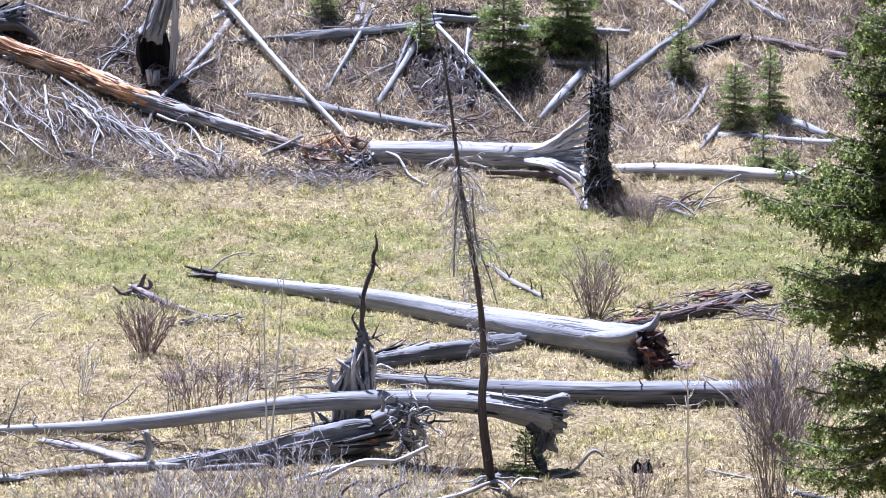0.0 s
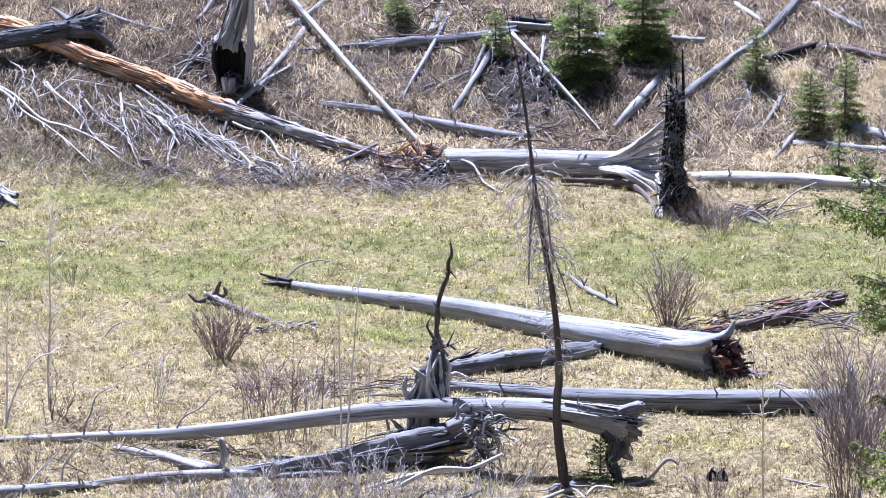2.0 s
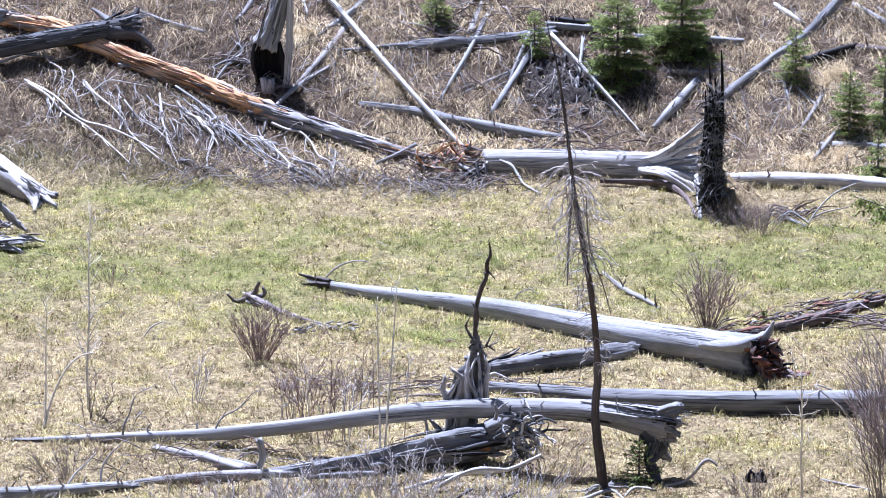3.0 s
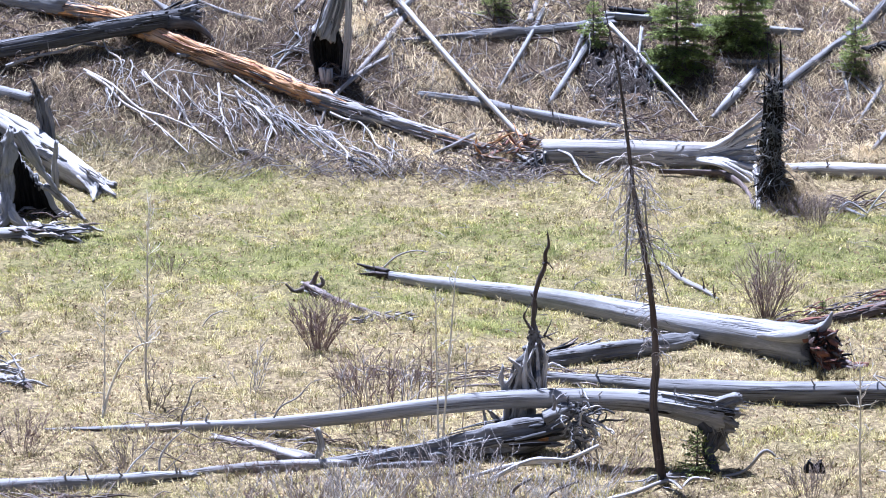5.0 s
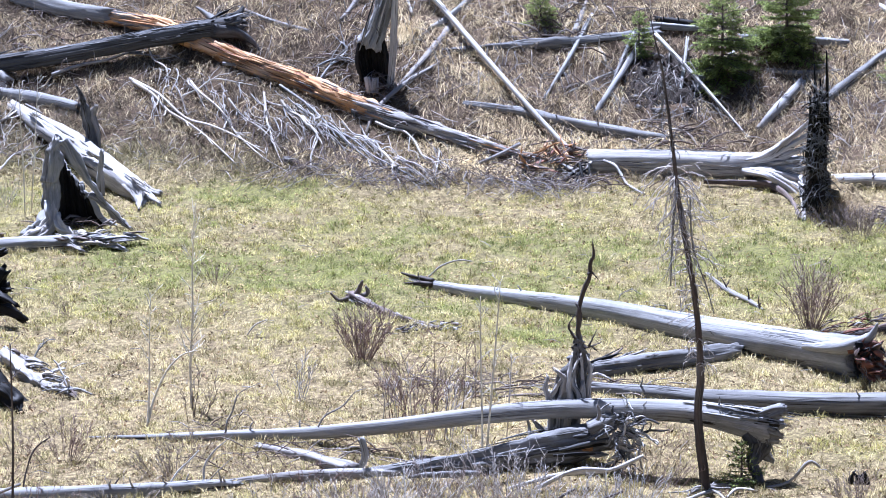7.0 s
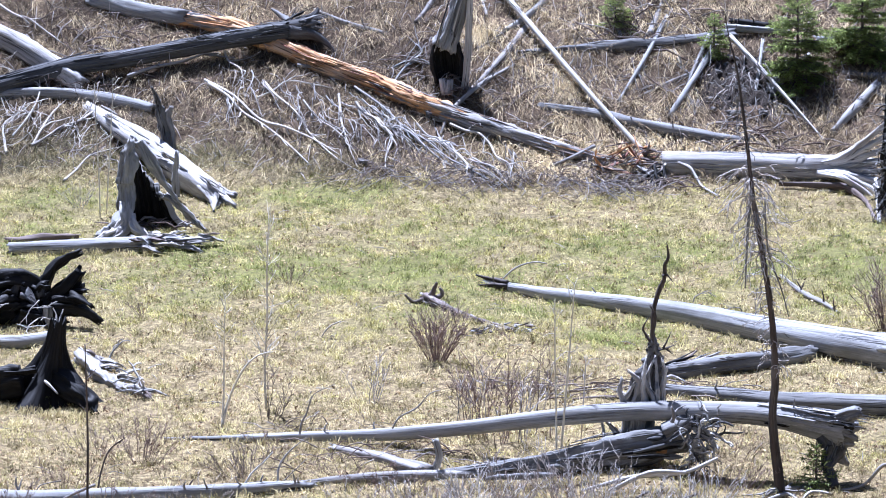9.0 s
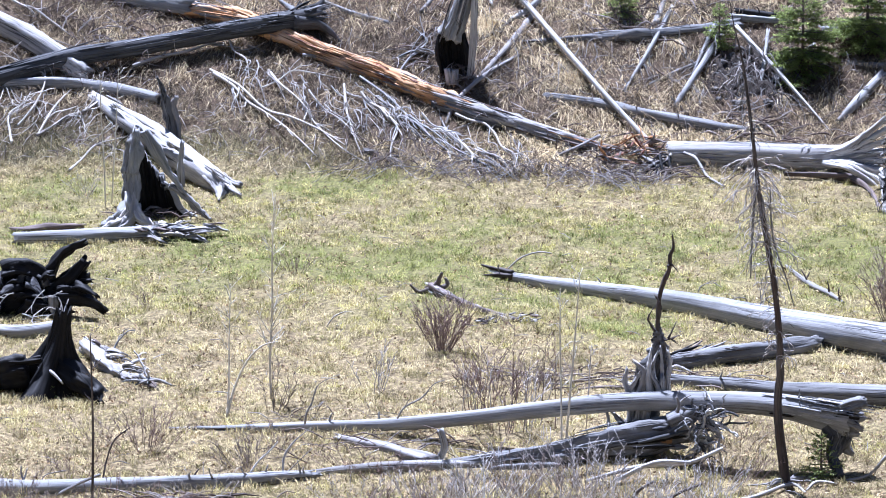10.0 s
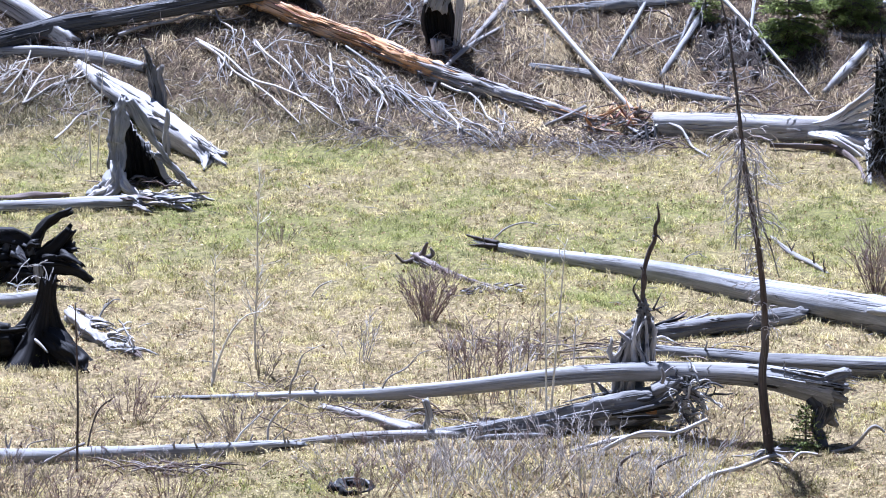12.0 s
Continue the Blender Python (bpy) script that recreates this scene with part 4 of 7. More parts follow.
for k in range(10):
    t = rng.random()
    a, b = Vector((-4.49, 67.28, 0.185)), Vector((-1.28, 68.43, 0.46))
    p = a.lerp(b, t) + Vector((0, rng.uniform(-0.3, 0.0), rng.uniform(-0.15, 0.3) * t))
    q = p + (b - a).normalized() * rng.uniform(0.4, 1.2) + Vector((0, rng.uniform(-0.15, 0.1), rng.uniform(-0.12, 0.15)))
    for e in (p, q):
        e.z = max(e.z, float(ground_z(e.x, e.y)) + 0.04)
    Geo().tube([(*p, 0.02), (*p.lerp(q, 0.5), rng.uniform(0.03, 0.07)), (*q, 0.015)], 7, 3, 0.25, seed=k).make("splinter", (SLATE, DUSK, SLATE, CHAR)[k % 4], twist)
gnarl(Geo(), [(-1.72, 69.2, 0.25, 0.42), (-1.71, 69.36, 0.52, 0.23), (-1.62, 69.45, 1.0, 0.24), (-1.52, 69.49, 1.46, 0.2), (-1.46, 69.49, 1.84, 0.12), (-1.48, 69.49, 2.2, 0.055)], 48, 14, 0.2, 7, 0.5, 13).make("trunk", SLATE, twist)
gnarl(Geo(), [(-1.45, 69.49, 1.73, 0.083), (-1.44, 69.49, 1.97, 0.062), (-1.49, 69.49, 2.32, 0.041), (-1.47, 69.49, 2.58, 0.052), (-1.47, 69.49, 2.77, 0.041), (-1.39, 69.49, 3.11, 0.041), (-1.28, 69.49, 3.39, 0.036), (-1.28, 69.49, 3.62, 0.031), (-1.21, 69.49, 3.79, 0.026), (-1.23, 69.49, 4.01, 0.01)], 10, 5, 0.1, 4, 0.2, 14).make("spire", SNAG, twist, "thin dark crooked spire")
def twist_strand(k, row):
    row = [(x + 0.04 * math.sin(9 * z + k), y - (0.1 if k < 8 else 0), z, r * (1.05 if k < 8 else 1.0)) for x, y, z, r in row]
    Geo().tube(row, 12, 7, 0.45, 0.25, 3, 0, 0.14, seed=20 + k, flat=0.7).make("splinter", (SNAG if 8 < k < 15 else (WORN, PALE, WORN, PALE, WORN)[k % 5]), twist)


twist_strand(0, [(-1.96, 69.26, 0.499, 0.062), (-1.99, 69.26, 0.98, 0.067), (-2.04, 69.26, 1.30, 0.052), (-2.08, 69.26, 1.52, 0.026)])
twist_strand(1, [(-1.99, 69.26, 1.14, 0.047), (-1.90, 69.26, 1.38, 0.041), (-1.80, 69.26, 1.53, 0.026)])
twist_strand(2, [(-1.83, 69.22, 0.618, 0.067), (-1.77, 69.22, 1.15, 0.067), (-1.72, 69.22, 1.49, 0.057), (-1.82, 69.26, 1.65, 0.021)])
twist_strand(3, [(-1.71, 69.18, 0.63, 0.073), (-1.65, 69.18, 1.16, 0.078), (-1.60, 69.22, 1.56, 0.052), (-1.64, 69.31, 1.90, 0.021)])
twist_strand(4, [(-1.60, 69.18, 0.792, 0.057), (-1.50, 69.18, 1.17, 0.062), (-1.55, 69.26, 1.52, 0.052), (-1.53, 69.35, 1.85, 0.026)])
twist_strand(5, [(-1.44, 69.22, 0.923, 0.047), (-1.36, 69.22, 1.26, 0.047), (-1.42, 69.31, 1.61, 0.036), (-1.43, 69.35, 1.87, 0.021)])
twist_strand(6, [(-1.38, 69.35, 0.965, 0.078), (-1.27, 69.35, 1.29, 0.073), (-1.30, 69.39, 1.65, 0.057), (-1.27, 69.39, 1.84, 0.021)])
twist_strand(7, [(-1.42, 69.18, 1.08, 0.052), (-1.38, 69.18, 1.23, 0.047), (-1.42, 69.18, 1.38, 0.031)])
twist_strand(8, [(-1.32, 69.44, 1.48, 0.057), (-1.14, 69.49, 1.55, 0.041), (-0.971, 69.49, 1.48, 0.021)])
twist_strand(9, [(-1.41, 69.44, 2.04, 0.036), (-1.26, 69.44, 2.08, 0.026), (-1.12, 69.44, 2.13, 0.016)])
twist_strand(10, [(-1.28, 69.44, 2.08, 0.026), (-1.20, 69.44, 2.19, 0.021), (-1.16, 69.44, 2.32, 0.01)])
twist_strand(11, [(-1.26, 69.44, 2.11, 0.021), (-1.16, 69.44, 2.04, 0.016)])
twist_strand(12, [(-1.29, 69.44, 3.44, 0.026), (-1.21, 69.44, 3.46, 0.021), (-1.14, 69.44, 3.40, 0.015)])
twist_strand(13, [(-1.46, 69.44, 2.75, 0.031), (-1.55, 69.44, 2.85, 0.021)])
twist_strand(14, [(-1.55, 69.39, 2.23, 0.026), (-1.62, 69.39, 2.44, 0.021), (-1.59, 69.39, 2.60, 0.01)])
twist_strand(15, [(-1.99, 69.18, 0.359, 0.083), (-2.16, 69.18, 0.539, 0.062), (-2.29, 69.18, 0.708, 0.031)])
twist_strand(16, [(-2.35, 69.18, 0.193, 0.042), (-2.40, 69.18, 0.461, 0.042), (-2.38, 69.18, 0.707, 0.026)])
for k in range(52):
    th = rng.uniform(0, 6.283)
    c = Vector((-0.787, 68.51, 0.689))
    g = Geo()
    ring = Vector((rng.uniform(-0.1, 0.4), -0.3 * abs(math.cos(th)), 0.5 * math.sin(th) - 0.05))
    branching(g, rng, c + ring * 0.35, ring + Vector((0.15, -0.1, rng.uniform(-0.2, 0.3))), rng.uniform(0.4, 0.95), rng.uniform(0.014, 0.045), 7, 0.7, 0.12, 2)
    g.make("root", (PALE, SLATE, PALE, SILVER, DUSK)[k % 5], twist)
Geo().tube([(-1.23, 68.51, 0.704, 0.205), (-0.921, 68.51, 0.867, 0.174), (-0.717, 68.51, 0.976, 0.102)], 14, 5, 0.2, 0.15, 4, 0, 0.05, seed=31).make("root_crown", SLATE, twist)
Geo().tube([(-1.44, 68.47, 0.458, 0.072), (-1.32, 68.47, 0.439, 0.103), (-1.19, 68.47, 0.419, 0.062)], 10, 3, 0.3, seed=32).make("rotten_core", ORANGE, twist, "small orange rotten core")

fallen_log([(-7.39, 69.71, 0.04, 0.06), (-6.47, 68.85, 0.07, 0.10), (-5.61, 67.90, 0.09, 0.115)], DRAB, "drab split slab of trunk half sunk in grass", seed=14, rough=0.25, flute=0.18, jag0=0.4, jag1=0.25, seg=14)
fallen_log([(-7.57, 67.48, -0.008, 0.051), (-6.66, 67.62, 0.04, 0.092), (-5.53, 67.54, 0.12, 0.102), (-4.73, 67.75, 0.095, 0.082)], DRAB, "drab grey trunk lying low among shrub stems", seed=15, rough=0.1, flute=0.08, jag0=0.3, jag1=0.3, seg=14)
fallen_log([(-5.41, 68.01, 0.089, 0.062), (-5.29, 67.79, 0.416, 0.071), (-5.36, 67.79, 0.71, 0.061)], SILVER, "short grey stub standing beside the fallen trunks", name="broken_stub", group="", seed=16, rough=0.1, seg=10)
fallen_log([(-13.17, 65.73, 0.122, 0.135), (-12.12, 65.57, 0.164, 0.14), (-10.79, 66.06, 0.093, 0.141), (-9.53, 66.45, 0.051, 0.136), (-8.54, 66.63, 0.081, 0.121), (-7.73, 67.08, 0.035, 0.091)], SILVER, "straight silver-grey trunk lying in matted grass", seed=17, rough=0.05, flute=0.04, jag1=0.4, seg=18, stubs=8, stub_material=DRAB)
def grey_branch(k, row):
    tagged(Geo().tube([(x, y, z, r * 0.65) for x, y, z, r in row], 6, 5, 0.2, seed=40 + k).make("dead_branch", (DRAB, SNAG, PALE, PALE, DRAB, SNAG, DRAB)[k], origin=row[0][:3]), "crooked dead branch rising beside a grey trunk", "branch", "dead branches")


grey_branch(0, [(-11.97, 65.35, 0.084, 0.035), (-11.60, 65.46, 0.265, 0.045), (-11.19, 65.46, 0.447, 0.04)])
grey_branch(1, [(-11.30, 66.34, 0.048, 0.03), (-11.22, 66.25, 0.44, 0.025), (-11.06, 66.25, 0.858, 0.025), (-10.77, 66.25, 1.10, 0.015)])
grey_branch(2, [(-8.77, 67.00, 0.018, 0.03), (-8.61, 67.08, 0.262, 0.025), (-8.39, 67.08, 0.476, 0.02), (-8.23, 67.08, 0.657, 0.015)])
grey_branch(3, [(-8.17, 67.26, 0.01, 0.036), (-8.16, 67.37, 0.297, 0.031), (-7.99, 67.37, 0.563, 0.025), (-7.78, 67.37, 0.756, 0.015), (-7.66, 67.37, 0.852, 0.01)])
grey_branch(4, [(-8.11, 67.43, -0.005, 0.02), (-7.89, 67.37, 0.228, 0.015), (-7.65, 67.37, 0.464, 0.01)])
grey_branch(5, [(-9.78, 66.74, -0.033, 0.02), (-9.70, 66.78, 0.114, 0.025), (-9.63, 66.78, 0.21, 0.015)])
grey_branch(6, [(-12.38, 66.16, 0.08, 0.02), (-12.29, 66.21, 0.224, 0.015), (-11.93, 66.21, 0.304, 0.015)])

short = fallen_log([(-1.29, 75.69, 0.089, 0.136), (-0.596, 76.28, 0.065, 0.182), (0.317, 76.64, 0.11, 0.195), (1.12, 77.09, 0.122, 0.184), (1.54, 77.66, 0.07, 0.151)], SLATE, "short grey trunk with a splintered end", seed=18, rough=0.1, flute=0.06, jag0=0.35, jag1=0.4, seg=24)
slabs_along([(-1.29, 75.75, 0.1, 0.14), (-0.596, 76.28, 0.08, 0.185), (0.317, 76.64, 0.12, 0.195)], 22, lambda t, high, u: SLATE if u < 0.4 else DRAB if u < 0.7 else SNAG, short, (0.4, 1.2), (0.010, 0.026))
for k in range(18):
    p = on(-1.45 + rng.uniform(-0.1, 0.5), 76.3 + rng.uniform(-0.2, 0.4), rng.uniform(0.03, 0.1))
    q = p + Vector((rng.uniform(0.4, 0.95), rng.uniform(0.0, 0.4), rng.uniform(0.08, 0.26)))
    w = rng.uniform(0.03, 0.06)
    tagged(Geo().tube([(*p, w * 0.7), (*p.lerp(q, 0.5), w), (*q, w * 0.4)], 8, 4, 0.3, 0.2, 3, 0.1, 0.15, seed=k, flat=0.6).make("wood_splinter", (SLATE, DRAB, BARK, CHAR)[k % 4], origin=p), "long dark splinter of wood beside the broken trunk", "splinter", "wood splinters")

DECAYED = [(3.08, 78.72, 0.074, 0.045), (3.97, 79.04, 0.09, 0.075), (4.96, 79.88, 0.075, 0.11), (5.84, 80.57, 0.11, 0.125), (6.66, 81.93, 0.069, 0.1), (7.10, 82.78, 0.029, 0.07)]
decayed = fallen_log(DECAYED, BARK, "decayed trunk shedding red-brown bark", seed=19, rough=0.3, flute=0.16, jag0=0.4, jag1=0.3, seg=24)
slabs_along(DECAYED, 110, lambda t, high, u: RUST if u < 0.35 else BARK if u < 0.6 else SNAG, decayed, (0.2, 0.8), (0.015, 0.05))
for k in range(110):
    t = rng.random()
    a, b = Vector((3.20, 78.89, 0.083)), Vector((6.82, 82.31, 0.009))
    p = a.lerp(b, t) + Vector((0, rng.uniform(-0.35, 0.25), rng.uniform(0.02, 0.3)))
    way = (b - a).normalized() + Vector((rng.uniform(-0.3, 0.3), rng.uniform(-0.3, 0.3), rng.uniform(-0.15, 0.2)))
    q = p + way * rng.uniform(0.2, 0.55)
    tagged(Geo().tube([(*p, 0.016), (*(p.lerp(q, 0.5) + Vector((0, 0, rng.uniform(-0.02, 0.05)))), rng.uniform(0.015, 0.035)), (*q, 0.01)], 7, 4, 0.5, 0.2, 3, 0.05, 0.1, seed=k, flat=0.5).make("bark_strip", (BARK, SNAG, RUST, SNAG, DRAB, RUST)[k % 6], origin=p), "loose strip of red-brown bark on the decayed trunk", "bark", "bark strips")

small = fallen_log([(-6.68, 82.26, 0.095, 0.115), (-6.10, 81.38, 0.055, 0.085), (-5.43, 80.42, 0.045, 0.07), (-4.65, 79.47, 0.05, 0.055)], BARK, "small weathered log with a dark upturned root", seed=21, rough=0.25, flute=0.16, jag0=0.2, jag1=0.3, seg=16)
slabs_along([(-6.68, 82.26, 0.095, 0.115), (-6.10, 81.38, 0.055, 0.085), (-5.43, 80.42, 0.045, 0.07), (-4.65, 79.47, 0.05, 0.055)], 26, lambda t, high, u: PALE if u < 0.4 else DRAB if u < 0.7 else BARK, small, (0.15, 0.6), (0.012, 0.03))
for k, row in enumerate(([(-6.63, 82.22, 0.104, 0.086), (-6.52, 82.22, 0.293, 0.055), (-6.44, 82.22, 0.481, 0.025)], [(-6.71, 82.22, 0.079, 0.074), (-6.96, 82.22, 0.028, 0.049), (-7.14, 82.22, 0.204, 0.025)], [(-6.53, 82.22, 0.104, 0.074), (-6.33, 82.22, 0.205, 0.049), (-6.38, 82.22, 0.356, 0.025)])):
    Geo().tube(row, 8, 4, 0.2, seed=50 + k).make("root", BARK, small, "dark upturned root")
for k in range(40):
    x, y = -4.72 + rng.uniform(-1.2, 0.5), 79.56 + rng.uniform(-0.3, 0.5)
    p, th = on(x, y, 0.03), rng.uniform(-0.6, 0.6)
    q = on(x + math.cos(th) * rng.uniform(0.06, 0.2), y + math.sin(th) * 0.15, rng.uniform(0.02, 0.08))
    tagged(Geo().tube([(*p, 0.028), (*q, 0.014)], 8, 3, 0.6, 0.3, 3, 0.04, 0.06, seed=k, flat=0.6).make("wood_chip", (DRAB, BARK, PALE, SNAG)[k % 4], origin=p), "loose chip of weathered wood in the grass", "wood chip", "wood chips")
fallen_log([(1.04, 85.16, 0.045, 0.038), (1.45, 83.27, 0.112, 0.062), (1.87, 82.32, 0.098, 0.055), (2.21, 81.46, 0.067, 0.03)], DRAB, "thin grey log with dark knots in the meadow", seed=22, rough=0.15, seg=10, stubs=6, stub_material=BARK)

# ---- the trunk with the great root plate at the slope's foot ----
far = fallen_log([(-1.80, 95.91, 0.568, 0.298), (-0.75, 96.00, 0.537, 0.319), (0.669, 95.99, 0.512, 0.34), (1.94, 95.76, 0.498, 0.354), (2.79, 95.98, 0.472, 0.34), (3.37, 96.33, 0.437, 0.242)], PALE,
                 "thick bleached grey trunk with deep cracks and a flaring root end", seg=28, rough=0.03, flute=0.03, jag0=0.1, jag1=0.1, seed=23, stubs=2)
slabs_along([(-1.75, 95.91, 0.568, 0.295), (-0.75, 96.00, 0.537, 0.315), (0.669, 95.99, 0.512, 0.337), (1.94, 95.76, 0.498, 0.35), (2.7, 95.95, 0.475, 0.34)], 60, lambda t, high, u: SILVER if u < 0.4 else PALE if u < 0.7 else SLATE, far, (0.5, 2.2), (0.006, 0.014))


def flare_root(k, row):
    Geo().tube(row, 16, 6, 0.2, 0.14, 4, 0.0, 0.08, seed=60 + k).make("root", (PALE, PALE, PALE, SILVER, PALE, PALE, PALE, PALE, BARK, PALE, PALE)[k], far)


flare_root(0, [(1.94, 95.60, 0.628, 0.071), (2.64, 95.60, 0.801, 0.12), (3.23, 95.60, 1.27, 0.07), (3.56, 95.51, 1.56, 0.07), (3.83, 95.40, 1.85, 0.056)])
flare_root(1, [(1.94, 95.60, 0.6, 0.071), (2.64, 95.60, 0.73, 0.12), (3.23, 95.60, 1.07, 0.078), (3.56, 95.51, 1.28, 0.07), (3.84, 95.40, 1.47, 0.056)])
flare_root(2, [(1.94, 95.60, 0.571, 0.071), (2.64, 95.60, 0.643, 0.12), (3.23, 95.60, 0.874, 0.085), (3.57, 95.51, 1.01, 0.07), (3.84, 95.40, 1.14, 0.056)])
flare_root(3, [(1.94, 95.60, 0.542, 0.071), (2.64, 95.60, 0.572, 0.12), (3.23, 95.60, 0.687, 0.092), (3.57, 95.51, 0.748, 0.07), (3.84, 95.40, 0.811, 0.056)])
flare_root(4, [(1.94, 95.60, 0.513, 0.071), (2.64, 95.60, 0.5, 0.12), (3.23, 95.60, 0.486, 0.099), (3.57, 95.51, 0.49, 0.071), (3.85, 95.40, 0.495, 0.056)])
flare_root(5, [(1.94, 95.60, 0.485, 0.071), (2.63, 95.31, 0.469, 0.092), (3.23, 95.31, 0.341, 0.092), (3.56, 95.21, 0.275, 0.07), (3.61, 95.09, 0.197, 0.056)])
flare_root(6, [(1.94, 95.60, 0.456, 0.071), (2.63, 94.99, 0.458, 0.084), (3.22, 94.99, 0.202, 0.084), (3.47, 94.86, 0.04, 0.07), (3.60, 94.75, -0.123, 0.056)])
flare_root(7, [(1.94, 95.60, 0.427, 0.071), (2.62, 94.63, 0.484, 0.07), (3.21, 94.63, 0.072, 0.077), (3.46, 94.50, -0.231, 0.07), (3.59, 94.37, -0.532, 0.056)])
flare_root(8, [(1.08, 94.99, 0.257, 0.049), (2.06, 94.86, 0.253, 0.07), (2.76, 94.63, 0.214, 0.098), (3.18, 93.71, 0.081, 0.055), (3.35, 91.57, 0.004, 0.047)])
flare_root(9, [(3.46, 94.69, 0.459, 0.049), (3.47, 93.71, 0.18, 0.049), (3.43, 91.34, 0.024, 0.054)])
flare_root(10, [(3.42, 94.37, 0.378, 0.056), (3.60, 93.98, 0.199, 0.049), (3.73, 93.71, -0.06, 0.035)])
plate = Geo()
base = Vector((3.73, 92.17, 0.023))
for i in range(41):
    t = i / 40
    for s in range(30):
        th = 6.283 * s / 30
        near_edge = noise.noise(Vector((math.cos(th) * 3, math.sin(th) * 3, t * 16)))
        w = (0.31 - 0.16 * t) * (1 + 0.55 * near_edge) * (1 if t < 0.97 else 0.4)
        d = (0.75 - 0.5 * t) * (1 + 0.5 * noise.noise(Vector((math.cos(th) * 3, math.sin(th) * 3 + 7, t * 14))))
        plate.v.append(base + Vector((math.cos(th) * w + 0.03 * math.sin(9 * t) + 0.08 * t, math.sin(th) * d + 0.45, -0.15 + 2.9 * t)))
        plate.g.append((t * 3, math.cos(th), math.sin(th)))
for i in range(40):
    for s in range(30):
        q, w = i * 30 + s, i * 30 + (s + 1) % 30
        plate.f.append((q, w, w + 30, q + 30))
plate.f.append(tuple(40 * 30 + s for s in range(30)))
plate.make("root_plate", SOIL, far, "dark upturned plate of earth and roots")
for mat, many in ((SLATE, 170), (CHAR, 200), (SILVER, 130)):
    hair = Geo()
    for k in range(many):
        t = rng.random()
        p = base + Vector((rng.uniform(-0.28, 0.28) * (1.1 - 0.6 * t) + 0.08 * t, rng.uniform(-0.45, 0.3) * (1.1 - 0.6 * t), 0.1 + 2.9 * t))
        way = Vector((rng.uniform(-0.5, 0.5), rng.uniform(-0.8, 0.1), rng.uniform(-1, 1.1)))
        branching(hair, rng, p, way, rng.uniform(0.25, 0.6), rng.uniform(0.010, 0.02), 5, 0.45, 0.1, 1, True, 3, 1)
    tagged(hair.make("root_tangle", mat, far, "tangle of thin dark grey roots"), kind="stuff")
for du, top, w in ((-0.10, 3.65, 0.05), (0.18, 4.0, 0.05), (0.05, 3.3, 0.08), (-0.2, 3.0, 0.06), (0.1, 2.9, 0.07), (-0.05, 3.2, 0.05)):
    p = base + Vector((du, 0.1 - abs(du), 1.4))
    Geo().tube([(*p, w * 1.6), (p.x + 0.05, p.y, base.z + (1.4 + top) / 2, w), (p.x + 0.02, p.y, base.z + top, 0.014)], 7, 5, 0.25, seed=int(top * 10)).make("root", CHAR, far)
for k in range(20):
    g = Geo()
    branching(g, rng, Vector((-1.91, 95.90, 0.396)) + Vector((rng.uniform(-0.15, 0.1), rng.uniform(-0.3, 0.2), rng.uniform(-0.2, 0.25))), (rng.uniform(-0.9, 0.3), rng.uniform(-0.8, 0), rng.uniform(-0.6, 0.1)), rng.uniform(0.35, 0.8), rng.uniform(0.015, 0.035), 5, 0.4, 0.1, 2)
    g.make("root", (BARK, DRAB, CHAR)[k % 3], far)
for k in range(26):
    p = Vector((-1.86 + rng.uniform(-0.16, 0.14), 95.45 + rng.uniform(-0.1, 0.15), rng.uniform(0.3, 0.62)))
    q = Vector((p.x + rng.uniform(-0.75, 0.3), p.y - rng.uniform(0.3, 0.7), 0.03))
    mid = p.lerp(q, 0.5) + Vector((rng.uniform(-0.06, 0.06), 0, rng.uniform(0.0, 0.1)))
    Geo().tube([(*p, 0.03), (*mid, rng.uniform(0.014, 0.034)), (*q, 0.009)], 7, 5, 0.4, 0.2, 3, 0.05, 0.1, seed=900 + k, flat=0.8).make("root", (BARK, CHAR, BARK, DRAB, CHAR, PALE)[k % 6], far)
tagged(Geo().tube([(-1.77, 95.99, 0.697, 0.03), (-1.42, 95.66, 0.64, 0.036), (-1.13, 95.42, 0.56, 0.04), (-0.96, 95.14, 0.36, 0.036), (-0.80, 94.70, 0.22, 0.03), (-0.386, 93.96, 0.127, 0.02)], 7, 5, 0.2, seed=70).make("dead_branch", PALE, origin=(-0.386, 93.96, 0.127)), "bleached crooked branch leaning against the thick trunk", "branch", "dead branches")
mound = Geo()
for i in range(31):
    for j in range(31):
        a, b = i / 15 - 1, j / 15 - 1
        lump = max(0.0, 1 - a * a) * max(0.0, 1 - b * b)
        x, y = 4.35 + a * 0.85, 92.9 + b * 1.3
        mound.v.append(on(x, y, -0.08 + lump * (0.75 - 0.35 * a + 0.3 * noise.noise(Vector((x * 3, y * 3, 1))) + 0.15 * noise.noise(Vector((x * 9, y * 9, 2))))))
        mound.g.append((x, y, 0))
for i in range(30):
    for j in range(30):
        q = i * 31 + j
        mound.f.append((q, q + 31, q + 32, q + 1))
tagged(mound.make("earth_mound", GROUND, origin=on(4.35, 92.9)), "brown earth mound beside the upturned root plate", "earth", kind="structure")
fallen_log([(4.37, 95.60, 0.201, 0.127), (5.31, 95.34, 0.25, 0.169), (6.69, 94.90, 0.265, 0.196), (8.06, 94.55, 0.235, 0.188), (9.00, 94.20, 0.247, 0.181)], PALE, "bleached trunk lying along the slope's foot", seed=24, rough=0.06, flute=0.04, jag0=0.4, seg=18, stubs=4, stub_material=BARK)

